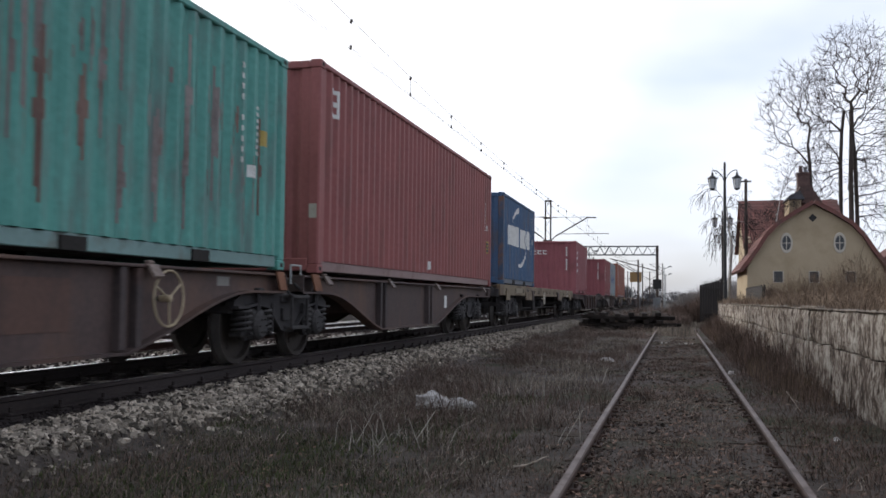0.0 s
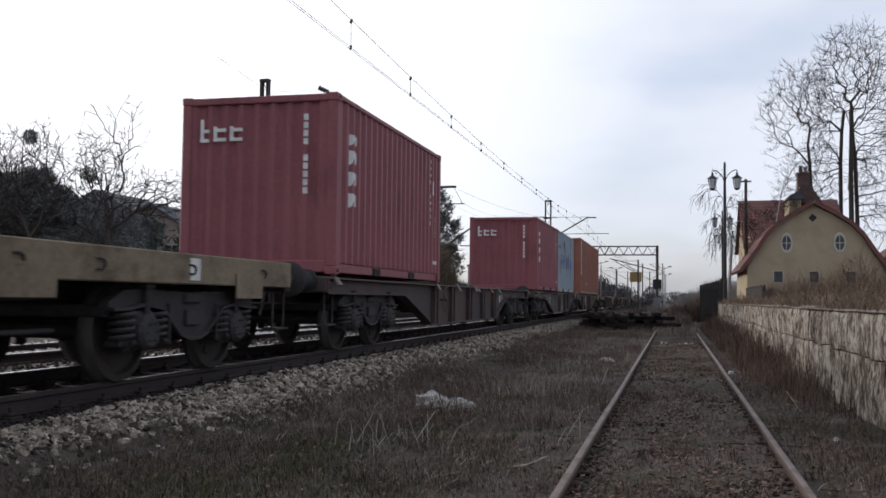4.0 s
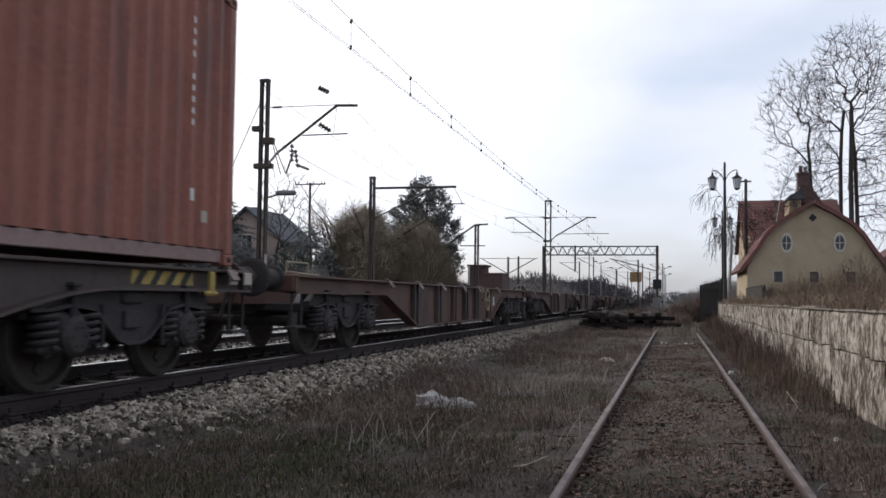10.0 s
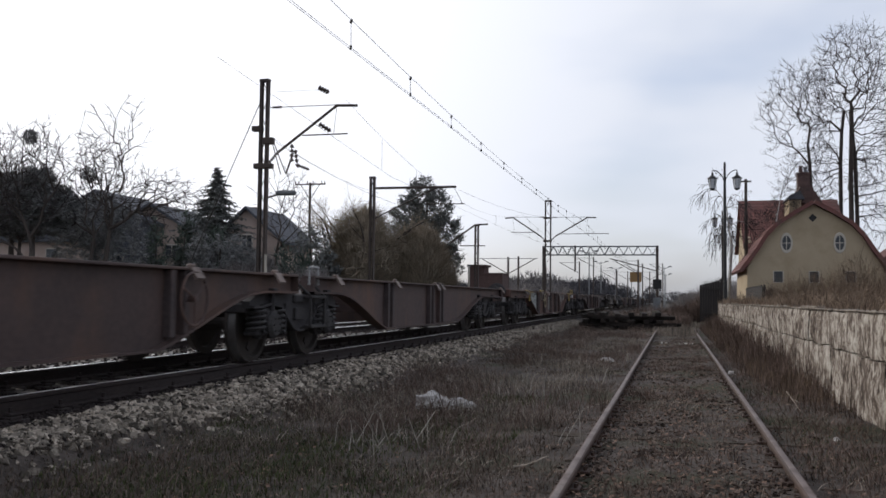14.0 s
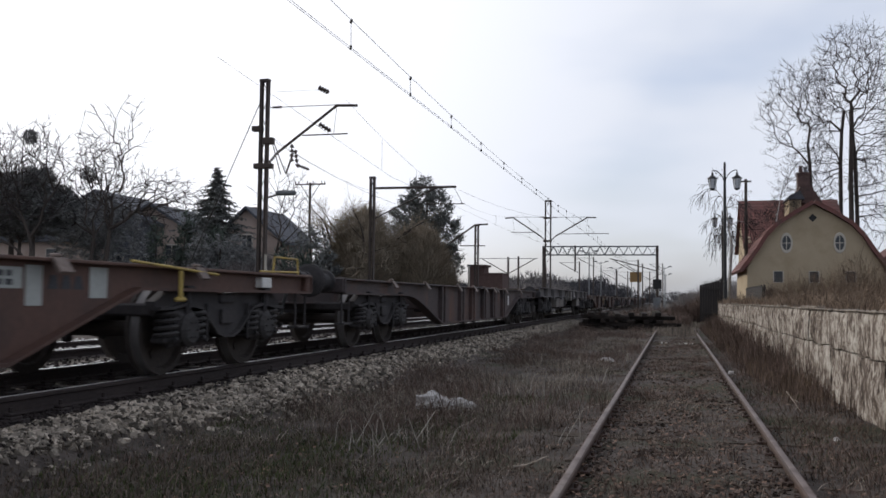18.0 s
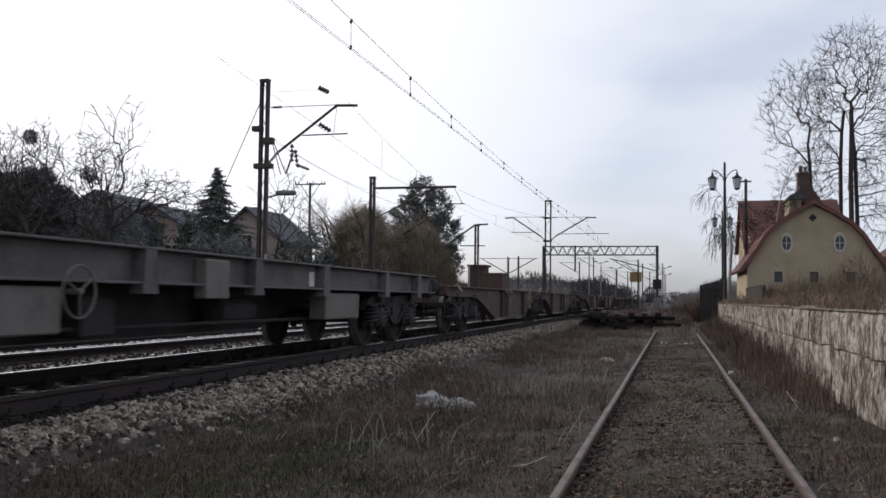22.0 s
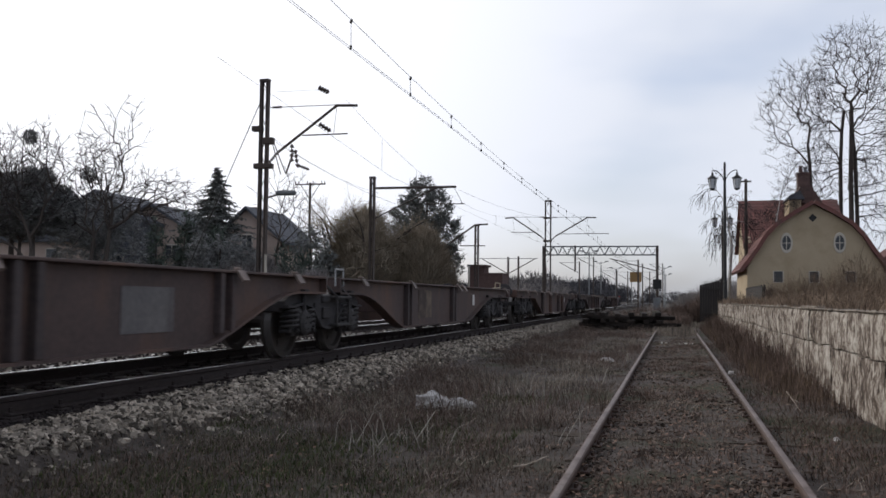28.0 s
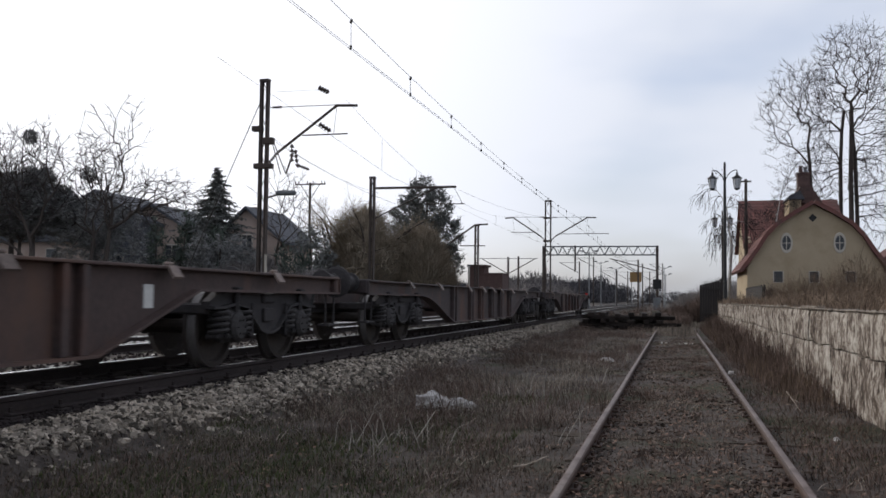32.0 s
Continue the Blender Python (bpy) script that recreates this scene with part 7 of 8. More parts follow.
def build_yard():
    g = thing("gate", "dark boarded gate leaf with a sloping top", "gate", at=(1.9, 50.0, 0.0))
    for k in range(8):
        x = -0.50 + k * 0.125
        part("board", Geo().box(x, x + 0.118, -0.02, 0.02, 0.15, 2.02 + k * 0.03, 0.004), M_DARKWOOD, g)
    for z in (0.5, 1.75):
        part("rail", Geo().box(-0.5, 0.5, -0.07, -0.022, z, z + 0.1, 0.006), M_DARKWOOD, g)
    part("post", Geo().box(0.50, 0.62, -0.06, 0.06, -0.1, 2.35, 0.01), M_DARKWOOD, g)
    p = thing("utility_pole", "grey wooden utility pole with a short crossarm", "utility pole", at=(4.75, 64, 0.9))
    part("pole", Geo().rod((0, 0, 0), (0, 0, 8.35), 0.13, 0.09, 8), M_BARK, p)
    part("crossarm", Geo().box(-0.55, 0.35, -0.05, 0.05, 8.15, 8.25), M_BARK, p)
    p = thing("utility_pole", "thin far utility pole with a wide crossarm", "utility pole", at=(-28.4, 70, 0.5))
    part("pole", Geo().rod((0, 0, 0), (0, 0, 9.9), 0.13, 0.10, 8), M_BARK, p)
    part("crossarm", Geo().box(-1.3, 1.3, -0.05, 0.05, 9.72, 9.82), M_MAST, p)
    for e in (-1, 1):
        part("brace", Geo().rod((e * 0.05, 0, 8.6), (e * 0.8, 0, 9.72), 0.03), M_MAST, p)
    for x in (-1.25, -1.0, -0.25, 0.25, 1.0, 1.25):
        part("insulator", Geo().rod((x, 0, 9.82), (x, 0, 10.05), 0.05, 0.03), M_INSUL, p)
    fence = thing("fence", "low dark board fence in front of the house", "fence", at=(4.2, 47, 1.0))
    board = Geo().box(0.0, 0.03, 0.0, 0.17, 0.0, 0.92, 0.004).mesh("board")
    for k in range(50):
        part("board", board, M_DARKWOOD, fence, at=(0, k * 0.2, 0.03 * ((k * 7) % 3)))
    for z in (0.2, 0.7):
        part("rail", Geo().box(0.031, 0.07, 0.0, 10.0, z, z + 0.08), M_DARKWOOD, fence)
    for k in range(6):
        part("post", Geo().box(0.071, 0.15, k * 1.96, k * 1.96 + 0.1, -0.1, 1.0, 0.01), M_DARKWOOD, fence)
    part_of = thing("marker_post", "small pale marker stone on the verge", "marker", at=(1.02, 60, 0))
    part("stone", Geo().box(-0.16, 0.16, -0.1, 0.1, -0.2, 0.45, 0.05), M_PALE, part_of)
    s = thing("signboard", "yellow station signboard on two posts", "sign", at=(-5.2, 140, 0))
    part("board", Geo().box(-0.85, 0.85, -0.05, 0.05, 3.9, 5.35, 0.02), M_SIGN, s)
    for x in (-0.6, 0.6):
        part("post", Geo().rod((x, 0, 0), (x, 0, 3.9), 0.06), M_GREY_STEEL, s)
    for x, y, top in ((-10.3, 120, 7.4), (-11.0, 150, 7.3), (-9.8, 170, 7.0), (-1.2, 150, 6.5), (-1.2, 190, 6.5)):
        m = thing("platform_lamp", "tall grey platform lamp with two arms", "street lamp", "platform lamps", (x, y, 0))
        part("post", Geo().rod((0, 0, 0), (0, 0, top), 0.09, 0.06, 8), M_GREY_STEEL, m)
        for e in (-1, 1):
            part("arm", Geo().rod((0, 0, top - 0.3), (e * 0.9, 0, top), 0.04), M_GREY_STEEL, m)
            part("lamp_head", Geo().box(min(e * 0.6, e * 1.2), max(e * 0.6, e * 1.2), -0.12, 0.12, top - 0.02, top + 0.12, 0.03), M_GREY_STEEL, m)


build_yard()

# ---- the yellow house ----


def build_house():
    h = thing("station_house", "ochre plastered house with a red bell-shaped tiled roof", "house", at=(0, 58, 0))
    out = [(4.35, 3.20), (4.95, 4.15), (5.45, 4.98), (6.05, 5.66), (7.1, 6.36), (8.08, 6.92), (9.1, 6.36), (10.15, 5.66), (10.75, 4.98), (11.25, 4.15), (11.85, 3.20)]
    g = Geo().plate([(4.35, 0.7)] + out + [(11.85, 0.7)], "y", 0.0, 0.35)
    part("wall", g, M_PLASTER, h)
    part("wall", Geo().box(4.35, 4.65, 0.352, 9.0, 0.7, 3.2), M_PLASTER, h)
    part("wall", Geo().box(11.55, 11.85, 0.352, 9.0, 0.7, 3.2), M_PLASTER, h)
    roof = [(4.02, 2.95)] + [(x, z + 0.06) for x, z in out[1:5]] + [(8.08, 7.0)] + [(x, z + 0.06) for x, z in out[6:10]] + [(12.2, 2.95)]
    for a, b in zip(roof[:-1], roof[1:]):
        d = Vector((b[0] - a[0], 0, b[1] - a[1]))
        n = Vector((-d.z, 0, d.x)).normalized() * 0.16
        n = n if n.z > 0 else -n
        g = Geo()
        rows = max(2, int(d.length / 0.30))
        for k in range(rows):
            p, q = Vector((a[0], 0, a[1])) + d * k / rows, Vector((a[0], 0, a[1])) + d * (k + 1) / rows
            up = n.normalized() * 0.03
            lower, upper = (p, q) if p.z < q.z else (q, p)
            v = [(lower + n + up), (upper + n)]
            g.add([tuple(Vector((w.x, y, w.z))) for y in (-0.28, 9.0) for w in (lower, upper, v[1], v[0])], [(0, 1, 2, 3), (4, 5, 6, 7), (0, 1, 5, 4), (1, 2, 6, 5), (2, 3, 7, 6), (3, 0, 4, 7)])
        part("roof", g, M_TILE, h)
        g = Geo().add([tuple(Vector((w.x, y, w.z))) for y in (-0.34, -0.285) for w in (Vector((a[0], 0, a[1])) - n * 0.3, Vector((b[0], 0, b[1])) - n * 0.3, Vector((b[0], 0, b[1])) + n * 1.15, Vector((a[0], 0, a[1])) + n * 1.15)], [(0, 1, 2, 3), (4, 5, 6, 7), (0, 1, 5, 4), (1, 2, 6, 5), (2, 3, 7, 6), (3, 0, 4, 7)])
        part("verge_board", g, M_TILE, h)
    for x in (6.57, 9.50):
        win = part("window", Geo().turn([(0.25, -0.05), (0.33, -0.05), (0.35, -0.02), (0.35, 0.02), (0.25, 0.02), (0.25, -0.05)], (0, 0, 0), "y", 24), M_TRIM, h, "oval window with a pale surround", at=(x, 0, 4.66))
        win.scale = (1, 1, 1.75)
        part("pane", Geo().turn([(0, -0.015), (0.26, -0.015), (0.26, 0.01), (0, 0.01)], (0, 0, 0), "y", 24), M_GLASS, win)
        part("glazing_bar", Geo().box(-0.018, 0.018, -0.035, -0.005, -0.25, 0.25), M_TRIM, win)
        part("glazing_bar", Geo().box(-0.25, 0.25, -0.034, -0.004, -0.012, 0.012), M_TRIM, win)
    part("vent", Geo().plate([(8.03, 5.90), (8.27, 6.14), (8.03, 6.38), (7.79, 6.14)], "y", -0.02, 0.02), M_BLACK, h, "dark diamond vent")
    for x in (6.10, 8.08, 10.08):
        win = part("window", Geo().box(-0.30, 0.30, -0.03, 0.0, -0.36, 0.36), M_TRIM, h, "small dark rectangular window", at=(x, 0, 2.66))
        part("pane", Geo().box(-0.24, 0.24, -0.045, -0.031, -0.32, 0.32), M_GLASS, win)
        part("glazing_bar", Geo().box(-0.02, 0.02, -0.06, -0.046, -0.32, 0.32), M_DARKWOOD, win)
    # main block behind, its ridge across
    b = thing("main_house", "large ochre house block with a red tiled roof", "house", at=(0, 67, 0))
    part("wall", Geo().box(5.0, 11.3, 0.0, 8.0, 0.7, 5.2), M_PLASTER, b)
    for k in range(14):
        t0, t1 = k / 14, (k + 1) / 14
        for s in (0, 1):
            y0, y1 = (-0.4 + 4.4 * t0, -0.4 + 4.4 * t1) if s == 0 else (8.4 - 4.4 * t0, 8.4 - 4.4 * t1)
            z0, z1 = 4.9 + 3.6 * t0, 4.9 + 3.6 * t1
            if s == 0:
                part("roof_course", Geo().add([(x, y, z) for x in (4.75, 11.5) for y, z in ((y0, z0 - 0.1), (y0, z0 + 0.05), (y1, z1 + 0.02), (y1, z1 - 0.1))], [(0, 1, 2, 3), (4, 5, 6, 7), (0, 1, 5, 4), (1, 2, 6, 5), (2, 3, 7, 6), (3, 0, 4, 7)]), M_TILE, b)
    part("roof", Geo().add([(x, y, z) for x in (4.75, 11.5) for y, z in ((8.4, 4.8), (8.4, 4.95), (4.0, 8.55), (4.0, 8.4))], [(0, 1, 2, 3), (4, 5, 6, 7), (0, 1, 5, 4), (1, 2, 6, 5), (2, 3, 7, 6), (3, 0, 4, 7)]), M_TILE, b)
    part("gable", Geo().plate([(-0.1, 5.2), (8.1, 5.2), (4.0, 8.4)], "x", 5.0, 5.3), M_PLASTER, b)
    part("dormer", Geo().box(7.75, 8.55, -0.2, 2.4, 6.6, 8.25, 0.02), M_PLASTER, b)
    part("dormer_roof", Geo().plate([(7.60, 8.15), (7.80, 8.45), (8.45, 8.75), (8.75, 8.15)], "y", -0.4, 2.6), M_DARKROOF, b)
    part("ridge_hood", Geo().plate([(8.0, 8.0), (8.62, 9.2), (9.28, 9.2), (10.0, 8.0)], "y", 0.6, 3.0), M_SOOT, b)
    ch = part("chimney", Geo().box(8.55, 9.35, 1.6, 2.4, 8.3, 10.1, 0.02), M_SOOT, b)
    part("chimney_cap", Geo().box(8.48, 9.42, 1.53, 2.47, 10.1, 10.24, 0.02), M_SOOT, ch)
    part("pot", Geo().turn([(0.14, 0), (0.12, 0.4), (0.17, 0.45), (0.17, 0.5), (0, 0.5)], (8.8, 2.0, 10.24), "z", 10), M_SOOT, ch)
    part("pot", Geo().turn([(0.14, 0), (0.12, 0.3), (0.17, 0.35), (0.17, 0.4), (0, 0.4)], (9.12, 2.0, 10.24), "z", 10), M_GREY_STEEL, ch)
    s = thing("outhouse", "low house with a dark red roof", "house", at=(16.2, 72, 0))
    part("wall", Geo().box(-2.6, 5, -0.2, 5, 0.5, 3.6), M_PLASTER_TAN, s)
    part("roof", Geo().plate([(-3.0, 3.4), (1.2, 6.4), (5.4, 3.4)], "y", -0.5, 5.3), M_TILE, s)


build_house()


def gable_house(name, label, x, y, z0, wide, deep, eave, ridge, wall, roof, turn, wins):
    h = thing(name, label, "house", "houses beyond the tracks", (x, y, z0), turn)
    w = wide / 2
    part("wall", Geo().plate([(-w, 0), (-w, eave), (0, ridge), (w, eave), (w, 0)], "y", 0, deep), wall, h)
    for s in (-1, 1):
        d = 0.5
        sl = (ridge - eave) / w
        part("roof", Geo().plate([(s * (w + d), eave - d * sl), (0, ridge), (0, ridge + 0.18), (s * (w + d), eave - d * sl + 0.18)], "y", -0.45, deep + 0.45), roof, h)
    for wx, wz, ww, wh in wins:
        win = part("window", Geo().box(wx - ww / 2 - 0.08, wx + ww / 2 + 0.08, -0.05, 0.0, wz - wh / 2 - 0.08, wz + wh / 2 + 0.08), M_TRIM, h)
        part("pane", Geo().box(wx - ww / 2, wx + ww / 2, -0.07, -0.051, wz - wh / 2, wz + wh / 2), M_GLASS, win)
        part("glazing_bar", Geo().box(wx - 0.03, wx + 0.03, -0.085, -0.071, wz - wh / 2, wz + wh / 2), M_TRIM, win)
    part("chimney", Geo().box(-w * 0.4 - 0.3, -w * 0.4 + 0.3, deep * 0.5, deep * 0.5 + 0.6, eave, ridge + 0.45, 0.02), M_SOOT, h)


gable_house("garden_house", "pale plastered house with a dark gabled roof", -29.0, 60, 0.6, 5.0, 6.0, 4.6, 6.7, M_PLASTER_TAN, M_DARKROOF, 0, [(0.0, 4.4, 0.7, 0.9), (-1.6, 2.2, 1.0, 1.2), (1.6, 2.2, 1.0, 1.2)])
gable_house("garden_house", "salmon plastered house with a dark roof", -32.9, 54, 0.6, 4.6, 6.0, 5.0, 6.4, M_PLASTER_TAN, M_DARKROOF, 4, [(1.5, 3.4, 0.9, 0.8), (-1.2, 3.0, 0.9, 0.9), (0.0, 5.3, 0.7, 0.7)])
# gable wall in the roof's colour stands in for a dark roof slope
gable_house("garden_house", "house with a broad gable in dark roof colour behind bare trees", -36.2, 53, 0.6, 7.6, 6.0, 5.2, 7.2, M_DARKROOF, M_DARKROOF, 3, [(1.4, 2.6, 0.9, 1.0), (-1.4, 2.6, 0.9, 1.0)])


def build_sheds():
    s = thing("garden_shed", "long low tan plastered shed with a dark flat roof", "shed", at=(-36.6, 48, 0.5))
    part("wall", Geo().box(-3.4, 2.9, 0, 3.0, -0.2, 3.75, 0.02), M_PLASTER_TAN, s)
    part("roof", Geo().box(-3.6, 3.1, -0.35, 3.3, 3.75, 4.35, 0.03), M_DARKROOF, s)
    win = part("window", Geo().box(0.4, 1.3, -0.05, 0.0, 2.6, 3.4), M_TRIM, s)
    part("pane", Geo().box(0.47, 1.23, -0.07, -0.051, 2.67, 3.33), M_GLASS, win)
    s = thing("brick_shed", "low red brick hut with a raised flat-roofed end", "shed", at=(-15.1, 76, 0.1))
    part("wall", Geo().box(-1.45, 1.45, 0, 3.0, -0.2, 3.12, 0.02), M_SOOT, s)
    part("parapet", Geo().box(-1.5, 1.5, -0.05, 3.05, 3.12, 3.24, 0.02), M_SOOT, s)
    part("upper_wall", Geo().box(-1.35, -0.1, 0.1, 2.0, 3.24, 3.75, 0.02), M_SOOT, s)
    part("roof", Geo().box(-1.55, 0.08, -0.1, 2.2, 3.75, 3.92, 0.02), M_SOOT, s)
    p = thing("marker_post", "pale slender concrete post beside the hut", "post", at=(-13.03, 60, 0.1))
    part("shaft", Geo().box(-0.06, 0.06, -0.06, 0.06, -0.3, 3.2, 0.02), M_PALE, p)
    part("cap", Geo().box(-0.10, 0.10, -0.10, 0.10, 3.2, 3.28, 0.01), M_GREY_STEEL, p)


build_sheds()

# ---- trees ----


def grow(g_thick, g_thin, p, d, length, r, depth, rnd, bend, split, thin_at, droop, ratio, rmin):
    """Grows one limb and its children: tapered pieces, then twigs."""
    n = 4 if depth > 1 else 3
    q = Vector(p)
    dirn = Vector(d).normalized()
    seg = length / n
    for k in range(n):
        r0 = max(rmin, r * (1 - 0.45 * k / n))
        r1 = max(rmin * 0.7, r * (1 - 0.45 * (k + 1) / n))
        dirn = (dirn + Vector((rnd.uniform(-bend, bend), rnd.uniform(-bend, bend), rnd.uniform(-bend, bend) * 0.6 - droop * (1.0 if depth < 3 else 0.15)))).normalized()
        e = q + dirn * seg
        (g_thick if r0 > thin_at else g_thin).rod(q, e, r0, r1, 7 if r0 > 0.08 else (4 if r0 > thin_at else 3), caps=False)
        q = e
        if depth > 0 and k >= 1:
            for _ in range(split if rnd.random() < 0.85 else max(1, split - 1)):
                side = dirn.orthogonal().normalized()
                side.rotate(Matrix.Rotation(rnd.uniform(0, 6.283), 3, dirn))
                nd = (dirn * rnd.uniform(0.45, 0.95) + side * rnd.uniform(0.5, 0.95)).normalized()
                grow(g_thick, g_thin, q, nd, length * ratio * rnd.uniform(0.75, 1.15), r1 * rnd.uniform(0.42, 0.66), depth - 1, rnd, bend * 1.15, split, thin_at, droop, ratio, rmin)
    if depth > 0:
        grow(g_thick, g_thin, q, dirn, length * ratio * 1.15, r1 * 0.85, depth - 1, rnd, bend * 1.1, split, thin_at, droop, ratio, rmin)


def bare_tree(name, label, x, y, z, high, r, seed, stems=1, depth=4, split=2, bend=0.16, droop=0.0, lean=0.12, clear=0.35, ratio=0.62, bark=None, twig=None, fork=0.25, rmin=0.006):
    rnd = random.Random(seed)
    t = thing(name, label, "tree", "trees", (x, y, z))
    A, B = Geo(), Geo()
    for s in range(stems):
        a = 6.283 * s / stems + rnd.uniform(0, 1)
        d = Vector((math.cos(a) * (lean if stems == 1 else fork), math.sin(a) * (lean if stems == 1 else fork), 1)).normalized()
        p = Vector((0, 0, -0.3))
        n = 4
        L = high * clear * rnd.uniform(0.9, 1.1)
        for k in range(n):
            e = p + d * L / n
            A.rod(p, e, r * (1.25 - 0.3 * k / n if k == 0 else 1 - 0.25 * k / n), r * (1 - 0.25 * (k + 1) / n), 9, caps=False)
            d = (d + Vector((rnd.uniform(-bend, bend), rnd.uniform(-bend, bend), 0.1)) * 0.4).normalized()
            p = e
        grow(A, B, p, d, high * 0.30, r * 0.72, depth, rnd, bend, split, 0.022, droop, ratio, rmin)
    part("trunk", A, bark or M_BARK, t, fix=False)
    part("crown", B, twig or M_TWIG, t, "crown of fine bare twigs", fix=False)


def needle_tree(name, label, x, y, z, high, wide, seed, material, cone=True, bottom=0.08, dens=1.0):
    """A conifer: trunk, whorls of boughs and many small needle sprays."""
    rnd = random.Random(seed)
    t = thing(name, label, "tree", "trees", (x, y, z))
    part("trunk", Geo().rod((0, 0, -0.3), (0, 0, high * 0.97), 0.02 * high + 0.03, 0.02, 7), M_BARK, t)
    A, N = Geo(), Geo()
    levels = int(high * 2.6 * dens)
    for k in range(levels):
        f = k / levels
        z0 = high * (bottom + (0.985 - bottom) * f)
        reach = wide * ((1 - f) ** 0.85 if cone else (0.5 + 0.5 * math.sin(math.pi * min(1, f * 0.9 + 0.15)))) * rnd.uniform(0.75, 1.15)
        nb = int(6 + 5 * (1 - f))
        for b in range(nb):
            a = rnd.uniform(0, 6.283)
            L = max(0.15, reach * rnd.uniform(0.6, 1.1))
            tip = Vector((math.cos(a) * L, math.sin(a) * L, z0 + (-0.18 * L if cone else 0.25 * L) + rnd.uniform(-0.1, 0.1)))
            A.rod((0, 0, z0), tip, 0.018, 0.005, 3, caps=False)
            m = max(3, int(L * 9 * dens))
            for i in range(m):
                u = (i + rnd.random()) / m
                c = Vector((0, 0, z0)).lerp(tip, 0.15 + 0.85 * u)
                s = 0.16 + 0.14 * (1 - u)
                for _ in range(2):
                    o = Vector((rnd.uniform(-1, 1), rnd.uniform(-1, 1), rnd.uniform(-0.9, 0.5))) * s
                    w = Vector((rnd.uniform(-1, 1), rnd.uniform(-1, 1), rnd.uniform(-0.4, 0.4))) * s * 0.35
                    N.add([tuple(c - w), tuple(c + w), tuple(c + o)], [(0, 1, 2)])
    part("branchwork", A, M_BARK, t, fix=False)
    part("needles", N, material, t, "dark green needle sprays", fix=False)


def twig_bush(name, label, x, y, z, wide, high, n, seed, material, category="bush", deep=None, thick=1.0, rise=0.55):
    """A dense shrub of fine upright twigs."""
    R = np.random.RandomState(seed)
    a, q = R.uniform(0, 6.283, n), np.sqrt(R.uniform(0, 1, n))
    dp = deep or wide
    bx, by = np.cos(a) * q * wide * 0.75, np.sin(a) * q * dp * 0.75
    top = high * np.sqrt(np.clip(1 - (q * 0.93) ** 2, 0.03, 1)) * (0.9 + 0.18 * np.sin(a * 3 + seed) * q)
    z0 = np.maximum(0, top - 0.4) * R.uniform(0, 1, n) ** rise
    ln = R.uniform(0.5, 1.3, n)
    ox, oy, oz = R.normal(0, 0.35, n) * ln + np.cos(a) * q * 0.3, R.normal(0, 0.35, n) * ln + np.sin(a) * q * 0.3, ln * R.uniform(0.1, 0.9, n)
    w = R.uniform(0.016, 0.045, n) * thick
    base = np.stack([bx, by, z0], -1)
    tip = base + np.stack([ox, oy, oz], -1)
    s = np.stack([-np.sin(a) * w, np.cos(a) * w, 0 * w], -1)
    v = np.stack([base - s, base + s, tip], 1).reshape(-1, 3)
    f = np.arange(n * 3).reshape(-1, 3)
    me = bpy.data.meshes.new(name)
    me.from_pydata(v.tolist(), [], f.tolist())
    me.update()
    return solid(name, me, material, label, category, at=(x, y, z))


def clump_tree(name, label, x, y, z, trunk, lobes, n, per, size, seed, material, spike=0.0):
    """An evergreen crown: many small sprays gathered in clumps inside ellipsoid lobes (x, y, z, rx, ry, rz)."""
    R = np.random.RandomState(seed)
    t = thing(name, label, "tree", "trees", (x, y, z))
    top = max(l[2] + l[5] for l in lobes)
    part("trunk", Geo().rod((0, 0, -0.3), (0, 0, top * 0.9), trunk, trunk * 0.25, 8), M_BARK, t)
    V = []
    for lx, ly, lz, rx, ry, rz in lobes:
        m = int(n * rx * rz)
        d = R.normal(0, 1, (m, 3))
        d /= np.linalg.norm(d, axis=1)[:, None]
        c = d * (R.uniform(0.25, 1.0, (m, 1)) ** 0.45) * np.array([rx, ry, rz]) + np.array([lx, ly, lz])
        c = np.repeat(c, per, 0) + R.normal(0, size * 0.8, (m * per, 3))
        o = R.normal(0, 1, (m * per, 3))
        o[:, 2] = np.abs(o[:, 2]) * (0.4 + spike) - 0.25
        o *= size * R.uniform(0.6, 1.4, (m * per, 1))
        w = R.normal(0, 1, (m * per, 3)) * size * 0.22
        V.append(np.stack([c - w, c + w, c + o], 1))
    v = np.concatenate(V).reshape(-1, 3)
    me = bpy.data.meshes.new("crown")
    me.from_pydata(v.tolist(), [], np.arange(len(v)).reshape(-1, 3).tolist())
    me.update()
    part("crown", me, material, t, "dark evergreen crown of small sprays")


